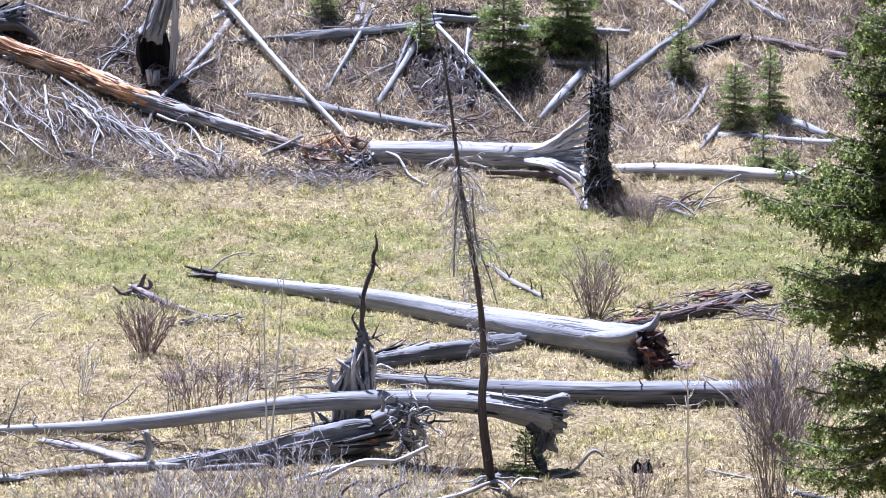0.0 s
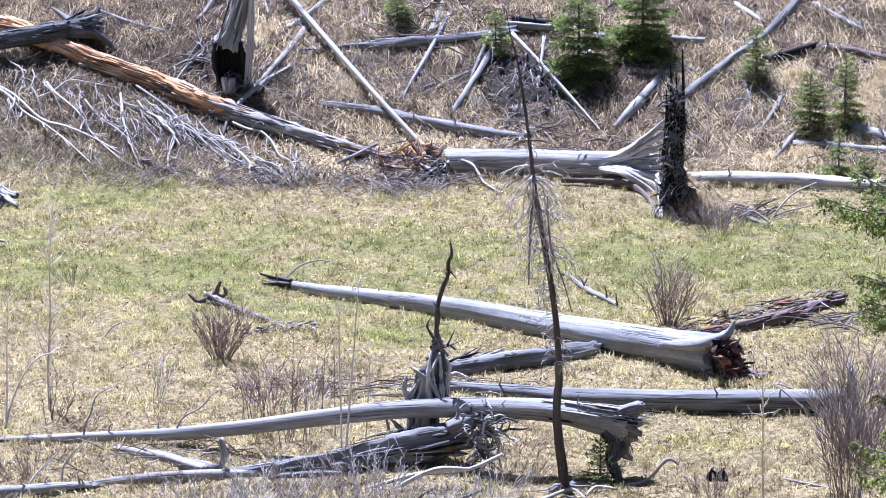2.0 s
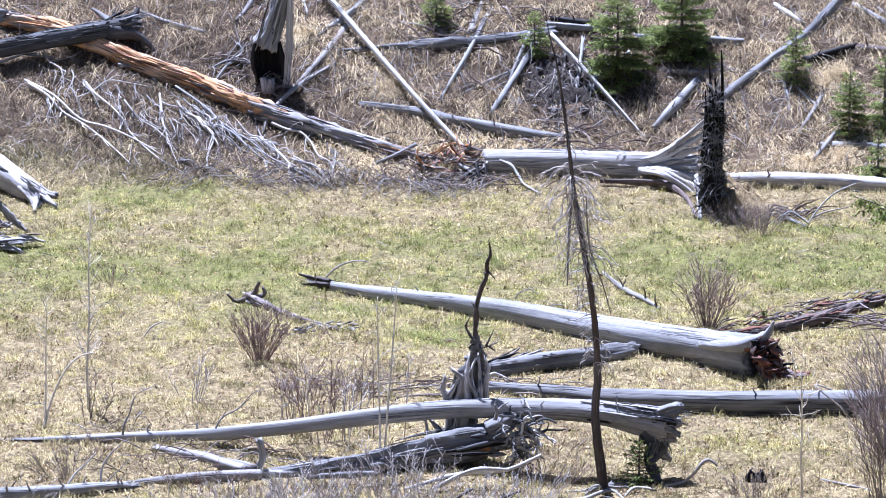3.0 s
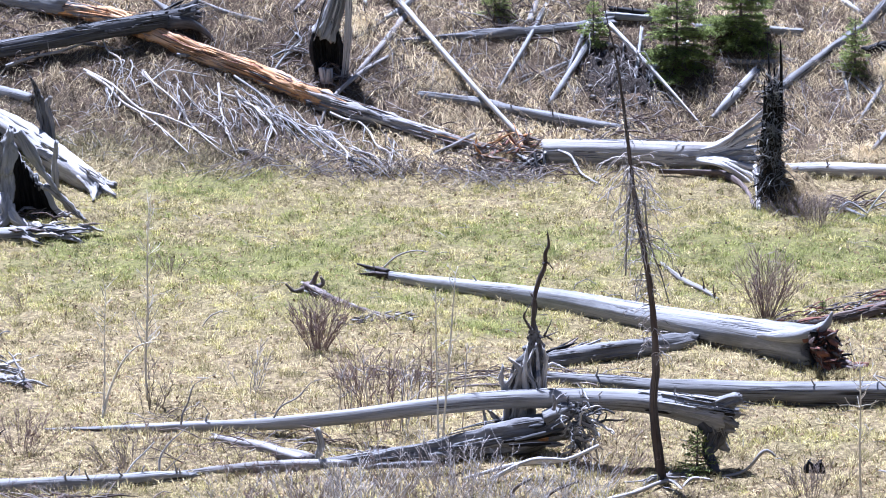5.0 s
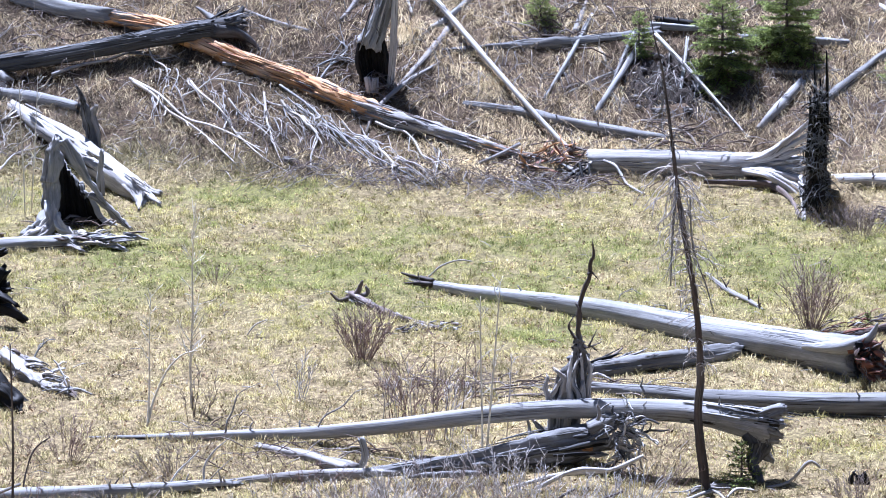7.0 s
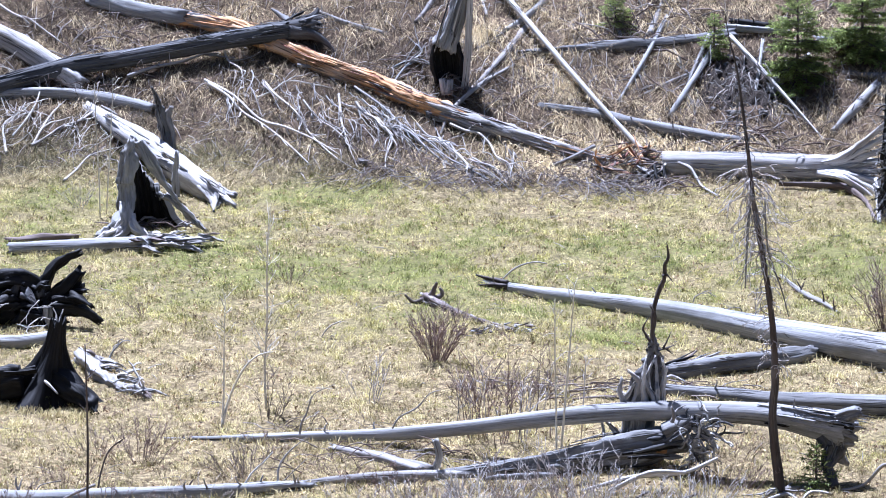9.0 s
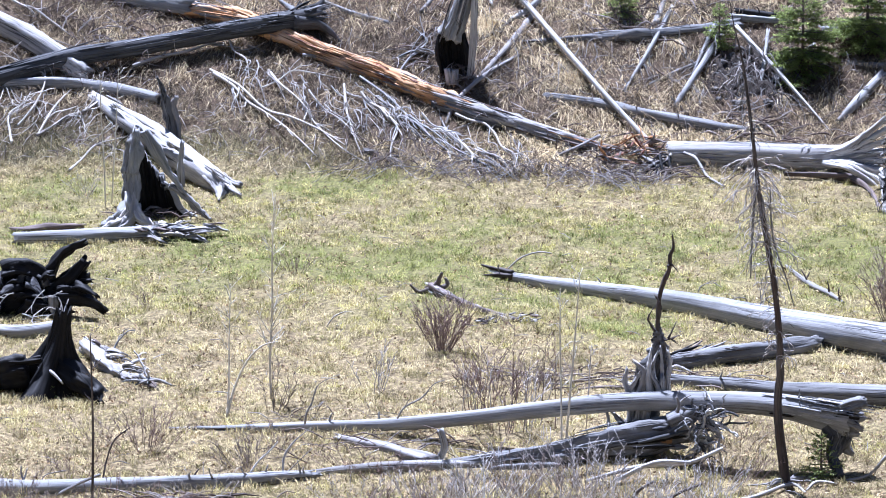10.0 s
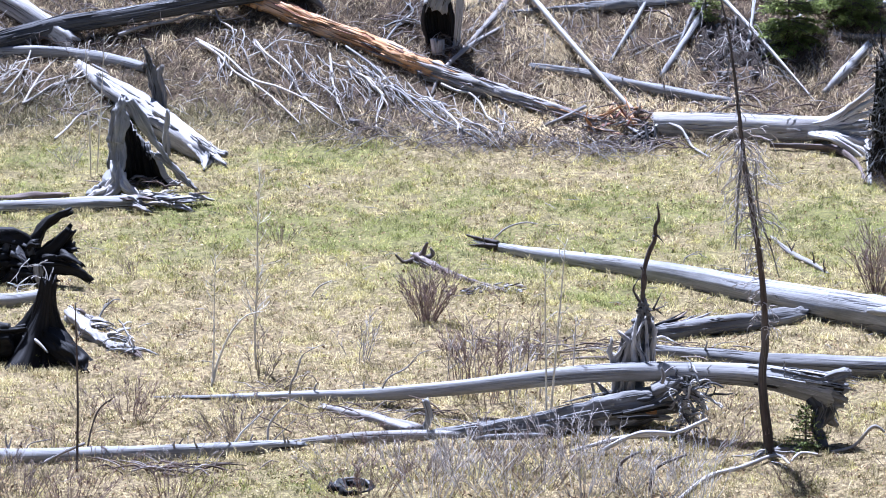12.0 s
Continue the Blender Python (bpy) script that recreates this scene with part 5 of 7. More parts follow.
# ---- the standing dead tree ----
snag = thing("standing_snag", (0.851, 67.35, -0.054), "tall thin dead standing tree with dark flaking bark", "tree")
Geo().tube([(0.862, 67.35, -0.117, 0.095), (0.789, 67.35, 0.469, 0.087), (0.696, 67.35, 1.30, 0.079), (0.735, 67.35, 2.13, 0.066), (0.662, 67.35, 3.17, 0.055), (0.521, 67.35, 4.09, 0.051), (0.339, 67.35, 5.11, 0.044), (0.239, 67.35, 5.92, 0.034), (0.139, 67.35, 6.73, 0.027), (0.02, 67.35, 7.54, 0.02), (-0.138, 67.35, 8.19, 0.01), (-0.217, 67.35, 8.63, 0.005)], 12, 6, 0.09, 0.03, 3, seed=71).make("trunk", SNAG, snag)
Geo().tube([(0.409, 67.35, 4.91, 0.03), (0.279, 67.35, 5.32, 0.03), (0.22, 67.35, 4.60, 0.025), (0.19, 67.35, 3.68, 0.015)], 6, 5, 0.15, seed=72).make("branch", SLATE, snag)
Geo().tube([(0.519, 67.35, 5.32, 0.015), (0.58, 67.35, 4.40, 0.02), (0.822, 67.35, 3.68, 0.015), (0.964, 67.35, 3.17, 0.01)], 5, 4, 0.1, seed=73).make("branch", DRAB, snag)
for lo, hi, n, size, mat in ((((0.219, 67.35, 5.92)), ((0.49, 67.35, 4.19)), 92, 0.85, TWIG), (((0.521, 67.35, 4.09)), ((0.715, 67.35, 2.13)), 48, 0.5, TWIG), (((-0.089, 67.35, 8.04)), ((0.219, 67.35, 5.92)), 34, 0.4, SLATE)):
    for k in range(n):
        g = Geo()
        p = Vector(lo).lerp(Vector(hi), rng.random())
        th = rng.uniform(0, 6.283)
        branching(g, rng, p, (math.cos(th), math.sin(th), rng.uniform(-0.5, 0.4)), size * rng.uniform(0.4, 1.1), rng.uniform(0.009, 0.014), 7, 0.5, 0.2, 2, False, 3, 1)
        g.make("twig", mat, snag, "drooping grey dead twig")
for k in range(10):
    g = Geo()
    th = rng.uniform(0, 6.283)
    foot = on(0.85, 67.35, 0.05)
    branching(g, rng, foot, (math.cos(th), math.sin(th) * 0.7, 0.15), rng.uniform(0.4, 1.0), 0.03, 5, 0.3, 0.12, 1)
    g.make("root", DRAB, snag)

# ---- burnt roots and stumps at the meadow's left side ----
for k, row in enumerate(([(-15.38, 77.88, 0.092, 0.129), (-14.73, 77.55, 0.154, 0.146), (-14.26, 77.98, 0.158, 0.129)],)):
    fallen_log(row, SILVER, "smooth silver-grey trunk running into a charred stump", seed=26, rough=0.03, seg=18)
burnt = thing("charred_stump", (-13.27, 73.24, -0.047), "black charred stump with a long buttress root", "stump", "charred roots")
def flared_body(geo, x, y, height, foot, top, lean, lobes, seed, wide=1.3):
    """A stump's body whose flanks sweep out into buttresses, ridged lengthwise, with a ragged top."""
    around, levels = 96, 34
    base = on(x, y, -0.12)
    for l in range(levels + 1):
        t = l / levels
        for a in range(around):
            th = 2 * math.pi * a / around
            c, sn = math.cos(th), math.sin(th)
            spread = (1 - t) ** 2.6
            lobe = 0.62 + 0.38 * math.cos(lobes * th + seed) + 0.25 * noise.noise(Vector((c * 2, sn * 2, seed)))
            r = top + (foot - top) * spread * lobe + 0.12 * (1 - t)
            r *= 1 + 0.10 * noise.noise(Vector((c * 7, sn * 7, t * 2 + seed))) + 0.09 * noise.noise(Vector((c * 16, sn * 16, t * 3))) + 0.06 * noise.noise(Vector((c * 4, sn * 4, t * 9)))
            h = height * t * (1 + 0.14 * noise.noise(Vector((c * 3, sn * 3, seed + 4))) * t)
            geo.v.append(base + Vector((c * r * wide + lean[0] * t, sn * r + lean[1] * t, h)))
            geo.g.append((h + spread + seed, c * 0.6 + seed, sn * 0.6))
    for l in range(levels):
        for a in range(around):
            q, w = l * around + a, l * around + (a + 1) % around
            geo.f.append((q, w, w + around, q + around))
    geo.v.append(base + Vector((lean[0], lean[1], height * 0.86)))
    geo.g.append((seed, seed, 0))
    for a in range(around):
        geo.f.append((levels * around + a, levels * around + (a + 1) % around, len(geo.v) - 1))
    return geo


flared_body(Geo(), -13.5, 73.4, 1.72, 1.15, 0.13, (0.32, 0.0), 4, 0.9, 1.15).make("trunk", CHAR, burnt)
for k, row in enumerate(([(-13.5, 73.35, 0.55, 0.12), (-13.1, 73.1, 0.42, 0.2), (-12.8, 72.85, 0.28, 0.19), (-12.52, 72.66, 0.12, 0.13), (-12.36, 72.46, -0.039, 0.07)],
                         [(-13.9, 73.2, 0.42, 0.26), (-14.3, 73.2, 0.36, 0.28), (-14.8, 73.2, 0.26, 0.25)],
                         [(-13.6, 73.05, 0.66, 0.07), (-13.95, 73.05, 0.6, 0.06), (-14.3, 73.05, 0.58, 0.05), (-14.7, 73.05, 0.52, 0.03)])):
    gnarl(Geo(), row, 24, 10, 0.1, 5, 0.3, 82 + k, 0.2).make("root", CHAR, burnt)
tagged(Geo().tube([(-13.68, 73.21, 0.457, 0.022), (-13.40, 72.93, 0.46, 0.033), (-13.13, 72.79, 0.249, 0.017)], 6, 4, 0.1, seed=84).make("dead_branch", PALE, origin=(-13.13, 72.79, 0.249)), "thin bleached branch leaning on a charred stump", "branch", "dead branches")
claw = thing("charred_root_mass", (-14.67, 79.88, 0.007), "black charred root mass with jagged upturned roots", "stump", "charred roots")
def burnt_root(k, row):
    gnarl(Geo(), row, 16, 7, 0.16, 5, 0.24, 90 + k, 0.16).make("root", SLATE if k == 7 else CHAR, claw)


burnt_root(0, [(-15.79, 80.07, 0.319, 0.422), (-15.18, 80.07, 0.426, 0.446), (-14.70, 80.07, 0.334, 0.325), (-14.46, 80.07, 0.238, 0.145)])
burnt_root(1, [(-14.81, 80.07, 0.579, 0.205), (-14.58, 80.07, 0.977, 0.144), (-14.38, 80.07, 1.27, 0.096), (-13.94, 80.07, 1.49, 0.066)])
burnt_root(2, [(-14.66, 79.88, 0.476, 0.18), (-14.26, 79.88, 0.727, 0.156), (-14.07, 79.88, 0.878, 0.144), (-13.89, 79.88, 1.10, 0.12)])
burnt_root(3, [(-14.54, 79.88, 0.354, 0.168), (-14.15, 79.88, 0.557, 0.144), (-13.87, 79.88, 0.782, 0.102)])
burnt_root(4, [(-14.43, 79.57, 0.387, 0.156), (-14.00, 79.57, 0.405, 0.12), (-13.66, 79.69, 0.26, 0.108), (-13.47, 79.75, 0.126, 0.066)])
burnt_root(5, [(-15.62, 79.88, 0.857, 0.204), (-15.25, 79.88, 0.923, 0.204), (-14.89, 79.88, 0.842, 0.168), (-14.75, 79.88, 0.672, 0.12)])
burnt_root(6, [(-15.09, 79.57, 0.316, 0.24), (-14.73, 79.57, 0.198, 0.204), (-14.19, 79.57, 0.108, 0.084)])
burnt_root(7, [(-14.48, 79.26, 0.518, 0.084), (-14.48, 79.26, 0.273, 0.072), (-14.44, 79.26, 0.126, 0.048)])
g = Geo()
for k in range(12):
    branching(g, rng, Vector((-14.79, 79.26, 0.513)) + Vector((rng.uniform(-0.8, 0.8), -0.1, rng.uniform(-0.4, 0.2))), (rng.uniform(-1, 1), -0.4, rng.uniform(-0.6, 0.6)), rng.uniform(0.4, 0.9), 0.014, 5, 0.35, 0.1, 1)
g.make("thin_roots", PALE, claw, "thin bleached roots")
for k in range(30):
    p = Vector((-14.88, 79.75, 0.524)) + Vector((rng.uniform(-0.9, 0.9), rng.uniform(-0.2, 0.1), rng.uniform(-0.35, 0.25)))
    q = p + Vector((rng.uniform(-0.4, 0.6), rng.uniform(-0.4, 0.1), rng.uniform(-0.3, 0.2)))
    q.z = max(q.z, float(ground_z(q.x, q.y)) + 0.03)
    Geo().tube([(*p, rng.uniform(0.04, 0.1)), (*(p.lerp(q, 0.5) + Vector((0, 0, 0.05))), rng.uniform(0.04, 0.08)), (*q, 0.035)], 10, 4, 0.5, 0.25, 3, 0.08, 0.15, seed=k).make("root", CHAR if k % 6 else DUSK, claw)
bleached = thing("bleached_root", (-12.29, 74.46, 0.034), "heap of bleached splintered root wood in the grass", "root")
gnarl(Geo(), [(-13.25, 76.20, 0.209, 0.115), (-12.89, 75.36, 0.203, 0.125), (-12.44, 74.51, 0.113, 0.101), (-11.97, 73.90, 0.063, 0.056)], 20, 9, 0.28, 5, 0.55, 390, 0.3).make("root", DRAB, bleached)
for k in range(30):
    t = rng.random() ** 0.8
    a, b = Vector((-13.24, 76.41, 0.088)), Vector((-11.56, 73.42, 0.028))
    p = a.lerp(b, t) + Vector((rng.uniform(-0.1, 0.1), rng.uniform(-0.25, 0.25), rng.uniform(0.02, 0.28) * (1 - 0.7 * t)))
    q = p + Vector((rng.uniform(0.1, 0.45), rng.uniform(-0.35, 0.1), rng.uniform(-0.3, 0.12)))
    q.z = max(q.z, float(ground_z(q.x, q.y)) + 0.02)
    w = rng.uniform(0.02, 0.06)
    Geo().tube([(*p, w), (*(p.lerp(q, 0.5) + Vector((0, 0, 0.03))), w), (*q, w * 0.4)], 9, 4, 0.4, 0.25, 3, 0.1, 0.12, seed=400 + k, flat=0.6).make("splinter", (WORN, BONE, DRAB, WORN, BARK)[k % 5], bleached)
for k in range(16):
    t = rng.random()
    p = Vector((-13.20, 76.52, 0.085)).lerp(Vector((-11.52, 73.52, 0.025)), t)
    g = Geo()
    branching(g, rng, p + Vector((0, 0, 0.15)), (rng.uniform(-0.5, 0.9), rng.uniform(-0.8, 0.5), rng.uniform(-0.3, 0.7)), rng.uniform(0.3, 0.8), rng.uniform(0.016, 0.04), 5, 0.4, 0.2, 2)
    tagged(g.make("dead_branch", (PALE, SILVER, DRAB)[k % 3], origin=on(p.x, p.y)), "crooked bleached root piece in the grass", "branch", "root pieces")

hollow_stump(-13.85, 89.56, 2.3, 0.76, 0.47, (-0.14, 0.05), -60, 2.8, "tall hollow stump, silver outside and charred black within", 3)
hs = thing("root_base", (-14.33, 88.97, 0.005), "bleached spreading roots at the foot of a hollow stump", "root")
def stump_root(k, row):
    gnarl(Geo(), row, 24, 9, 0.2, 5, 0.4, 100 + k, 0.2).make("root", (SILVER, WORN, BONE, WORN, SILVER, SILVER, BONE)[k], hs)


stump_root(0, [(-14.3, 89.1, 1.75, 0.1), (-14.26, 89.06, 1.2, 0.12), (-14.24, 88.88, 0.703, 0.146), (-14.46, 88.70, 0.332, 0.133), (-14.88, 88.58, 0.109, 0.06)])
stump_root(1, [(-14.28, 88.94, 0.854, 0.093), (-14.22, 88.70, 0.524, 0.113), (-14.30, 88.51, 0.235, 0.086), (-14.58, 88.40, 0.093, 0.046)])
stump_root(2, [(-14.18, 88.82, 0.581, 0.08), (-14.03, 88.51, 0.346, 0.099), (-13.70, 88.40, 0.129, 0.053)])
stump_root(3, [(-13.43, 89.38, 0.938, 0.087), (-13.00, 89.38, 0.615, 0.073), (-12.74, 89.38, 0.345, 0.06), (-12.49, 89.31, 0.144, 0.033)])
stump_root(4, [(-14.33, 89.0, 1.3, 0.15), (-14.28, 89.1, 1.8, 0.16), (-14.2, 89.2, 2.25, 0.07)])
stump_root(5, [(-14.0, 89.4, 2.25, 0.09), (-13.78, 89.35, 1.85, 0.1), (-13.45, 89.35, 1.3, 0.075), (-13.12, 89.35, 0.8, 0.04)])
stump_root(6, [(-14.35, 88.70, 0.428, 0.093), (-14.58, 88.51, 0.233, 0.08), (-14.93, 88.40, 0.063, 0.033)])
fallen_log([(-16.69, 87.21, 0.08, 0.157), (-15.60, 87.00, 0.16, 0.176), (-14.48, 87.41, 0.139, 0.183), (-13.49, 87.47, 0.162, 0.196)], SILVER, "silver-grey trunk lying before the hollow stump", seed=28, rough=0.05, flute=0.04, seg=20, jag0=0.15)
for k in range(30):
    p = Vector((-13.1, 87.6, 0.10)) + Vector((rng.uniform(-0.8, 0.8), rng.uniform(-0.4, 0.5), rng.uniform(0.0, 0.24)))
    way = Vector((rng.uniform(0.4, 1), rng.uniform(-0.6, 0.4), rng.uniform(-0.3, 0.15))).normalized()
    q = p + way * rng.uniform(0.25, 0.65)
    for e in (p, q):
        e.z = max(e.z, float(ground_z(e.x, e.y)) + 0.03)
    w = rng.uniform(0.04, 0.11)
    tagged(Geo().tube([(*p, w * 0.8), (*(p.lerp(q, 0.5) + Vector((0, 0, rng.uniform(-0.02, 0.06)))), w), (*q, w * 0.45)], 16, 7, 0.6, 0.3, 4, 0.2, 0.25, seed=k, flat=rng.uniform(0.3, 0.6)).make("splintered_root", (WORN, BONE, DRAB, WORN, BARK, SILVER)[k % 6], origin=p), "bleached splintered root of the trunk before the stump", "root", "splintered roots")
fallen_log([(-17.05, 88.38, 0.022, 0.08), (-16.25, 88.44, 0.084, 0.106), (-15.46, 88.92, 0.032, 0.067)], BARK, "dark red-brown decayed log", seed=29, rough=0.2, seg=12)
white = fallen_log([(-16.80, 98.92, 1.39, 0.133), (-15.67, 97.73, 0.949, 0.291), (-14.44, 96.25, 0.494, 0.33), (-13.34, 94.55, 0.24, 0.32), (-12.7, 93.6, 0.1, 0.16), (-12.3, 93.0, 0.03, 0.05)], WORN, "broad bleached trunk, split lengthwise, on the slope's foot", seed=30, rough=0.08, flute=0.08, jag0=0.2, jag1=0.35, seg=22)
for k, row in enumerate(([(-13.07, 94.08, 0.21, 0.182), (-12.79, 93.39, 0.061, 0.139), (-12.7, 92.45, -0.01, 0.02)], [(-12.92, 94.56, 0.118, 0.127), (-12.39, 93.95, 0.054, 0.056)])):
    gnarl(Geo(), row, 20, 7, 0.25, 4, 0.4, 110 + k, 0.2).make("splinter", WORN, white)
fallen_log([(-20.73, 102.07, 3.31, 0.197), (-19.69, 101.37, 2.96, 0.271), (-18.68, 100.76, 2.58, 0.299), (-17.66, 100.05, 2.09, 0.283), (-17.18, 99.82, 1.86, 0.193)], WORN, "broad bleached trunk lying down the slope under a dark one", seed=33, rough=0.08, flute=0.08, seg=20, jag1=0.3)
fallen_log([(-19.59, 99.05, 1.65, 0.118), (-18.43, 99.25, 1.71, 0.148), (-17.11, 99.38, 1.64, 0.163), (-15.88, 99.14, 1.50, 0.155), (-15.12, 98.83, 1.38, 0.132)], SILVER, "pale grey trunk along the slope behind a hollow stump", seed=34, rough=0.06, flute=0.05, seg=16)
stub = thing("broken_stub", (-14.49, 97.12, 0.538), "narrow broken dark stub standing on the slope's foot", "stump")
gnarl(Geo(), [(-14.51, 97.12, 0.538, 0.13), (-14.55, 97.12, 1.08, 0.101), (-14.65, 97.12, 1.52, 0.108), (-14.71, 97.12, 1.86, 0.065), (-14.85, 97.12, 2.21, 0.022)], 20, 9, 0.25, 4, 0.4, 120).make("trunk", SLATE, stub)
gnarl(Geo(), [(-14.36, 97.12, 0.539, 0.087), (-14.38, 97.12, 1.08, 0.072), (-14.49, 97.12, 1.45, 0.087), (-14.39, 97.12, 1.71, 0.043)], 14, 7, 0.2, 4, 0.3, 121).make("splinter", DRAB, stub)
gnarl(Geo(), [(-13.85, 93.90, 0.023, 0.098), (-13.84, 93.90, 0.594, 0.084), (-13.79, 93.90, 1.14, 0.042)], 14, 7, 0.2, 4, 0.3, 122).make("splinter", SILVER, stub)

for k in range(30):
    t = rng.random()
    a, b = Vector((-16.53, 98.55, 1.33)), Vector((-12.47, 93.27, 0.129))
    p = a.lerp(b, t) + Vector((0, rng.uniform(-0.35, 0.0), rng.uniform(-0.2, 0.28)))
    q = p + (b - a).normalized() * rng.uniform(0.3, 1.1) + Vector((0, rng.uniform(-0.05, 0.05), rng.uniform(-0.08, 0.06)))
    for e in (p, q):
        e.z = max(e.z, float(ground_z(e.x, e.y)) + 0.03)
    Geo().tube([(*p, 0.015), (*p.lerp(q, 0.5), rng.uniform(0.02, 0.05)), (*q, 0.012)], 7, 3, 0.25, seed=k).make("splinter", (WORN, DRAB, PALE, SILVER)[k % 4], white)

# ---- the dark trunk and the orange rotten one on the slope ----
dark = fallen_log([(-20.91, 98.20, 1.54, 0.249), (-19.30, 99.16, 1.88, 0.251), (-17.66, 100.08, 2.24, 0.245), (-15.61, 100.48, 2.52, 0.231), (-13.57, 100.92, 2.85, 0.231), (-12.08, 101.05, 3.08, 0.254), (-11.20, 101.30, 3.17, 0.284)], DUSK, "long dark slate-grey trunk lying across the rotten one", seed=35, rough=0.03, flute=0.02, seg=24, jag1=0.2, stubs=2)
for k, row in enumerate(([(-11.77, 100.96, 3.06, 0.209), (-11.17, 100.99, 3.03, 0.12), (-10.80, 100.98, 2.80, 0.075), (-10.54, 100.92, 2.53, 0.03)], [(-11.58, 101.36, 3.23, 0.179), (-11.23, 101.83, 3.39, 0.105), (-11.14, 102.20, 3.52, 0.053)], [(-11.64, 101.22, 3.15, 0.149), (-11.31, 101.60, 3.27, 0.09), (-11.00, 101.53, 3.21, 0.045)], [(-11.83, 101.58, 3.27, 0.105), (-12.18, 102.02, 3.43, 0.06), (-12.36, 102.25, 3.50, 0.03)])):
    gnarl(Geo(), row, 10, 5, 0.12, 4, 0.14, 130 + k).make("root", (DUSK, CHAR, DUSK, SLATE)[k], dark)
slabs_along([(-19.30, 99.16, 1.88, 0.25), (-17.66, 100.08, 2.24, 0.244), (-15.61, 100.48, 2.52, 0.23), (-13.57, 100.92, 2.85, 0.23), (-12.08, 101.05, 3.08, 0.253), (-11.3, 101.25, 3.16, 0.27)], 110, lambda t, high, u: DUSK if u < 0.55 else SLATE if u < 0.8 else CHAR, dark, (0.5, 2.4), (0.010, 0.026))
for k in range(26):
    p = Vector((-11.6, 101.2, 3.15)) + Vector((rng.uniform(-0.3, 0.3), rng.uniform(-0.3, 0.3), rng.uniform(-0.15, 0.25)))
    q = p + Vector((rng.uniform(0.1, 0.6), rng.uniform(-0.1, 0.5), rng.uniform(-0.2, 0.3)))
    Geo().tube([(*p, 0.03), (*p.lerp(q, 0.5), rng.uniform(0.02, 0.05)), (*q, 0.01)], 8, 4, 0.4, 0.2, 3, 0.1, 0.15, seed=660 + k, flat=0.6).make("splinter", (DUSK, CHAR, SLATE, DUSK)[k % 4], dark)
rotten = fallen_log([(-17.39, 103.23, 3.65, 0.199), (-16.09, 102.74, 3.38, 0.228), (-14.83, 102.48, 3.22, 0.258)], SILVER, "huge decayed trunk down the slope, grey with glowing orange rot", name="rotten_log", seed=36, rough=0.15, flute=0.12, seg=20, jag1=0.4)
ROTTEN = [(-14.99, 102.51, 3.21, 0.20), (-13.39, 101.93, 3.03, 0.225), (-12.08, 101.04, 2.72, 0.225), (-10.79, 100.14, 2.33, 0.23), (-9.23, 99.34, 1.96, 0.235), (-7.99, 98.43, 1.62, 0.24), (-7.15, 97.93, 1.42, 0.21)]
SPLIT = [(-7.52, 98.04, 1.48, 0.235), (-6.31, 97.36, 1.23, 0.225), (-5.14, 96.89, 0.942, 0.18), (-4.27, 96.62, 0.737, 0.15), (-3.26, 96.38, 0.556, 0.08)]
Geo().tube(ROTTEN, 32, 14, 0.22, 0.06, 5, 0.5, 0.5, seed=37).make("rotten_section", ORANGE, rotten, "orange-brown crumbling rotten section")
Geo().tube(SPLIT, 24, 10, 0.2, 0.08, 4, 0.5, 0.5, seed=38).make("split_section", DRAB, rotten, "grey splitting lower section")


slabs_along(ROTTEN, 230, lambda t, high, u: (ORANGE if u < 0.62 else DRAB if u < 0.8 else RUST) if high > -0.1 and 0.08 < t < 0.9 else (DRAB if u < 0.5 else BARK if u < 0.8 else ORANGE), rotten, (0.5, 2.0), (0.012, 0.036))
slabs_along(SPLIT, 90, lambda t, high, u: DRAB if u < 0.45 else PALE if u < 0.6 else BARK if u < 0.85 else ORANGE, rotten, (0.3, 1.4), (0.015, 0.045))
for k in range(80):
    p = on(-2.62 + rng.uniform(-0.9, 0.5), 96.33 + rng.uniform(-0.6, 0.4), rng.uniform(0.02, 0.3))
    way = Vector((rng.uniform(-0.3, 1), rng.uniform(-0.7, 0.5), rng.uniform(-0.25, 0.4))).normalized()
    q = p + way * rng.uniform(0.25, 0.8)
    q.z = max(q.z, float(ground_z(q.x, q.y)) + 0.03)
    tagged(Geo().tube([(*p, 0.012), (*p.lerp(q, 0.5), rng.uniform(0.016, 0.055)), (*q, 0.01)], 7, 4, 0.5, 0.2, 3, 0.06, 0.1, seed=k, flat=0.6).make("rotten_chunk", (ORANGE, RUST, BARK, ORANGE, DRAB, BARK)[k % 6], origin=p), "orange-brown chunk of rotten wood between two trunks", "wood chunk", "rotten chunks")
tagged(Geo().tube([(-4.73, 95.91, 0.43, 0.034), (-4.11, 96.23, 0.66, 0.046), (-3.56, 96.76, 0.86, 0.05)], 8, 4, 0.25, seed=140).make("dead_branch", DRAB, origin=(-4.73, 95.91, 0.43)), "grey broken pole resting on the rotten trunk's lower end", "branch", "dead branches")


# ---- bleached branches spilling down the slope ----
def spill(ends, radius, forks, material=BONE, lift=0.12):
    geo = Geo()
    ground_branch(geo, rng, ends, radius * 1.1, lift, 0.2, forks + 1)
    tagged(geo.make("dead_branch", material, origin=on(*ends[0])), "crooked bleached branch spilling down the slope", "branch", "slope branches")


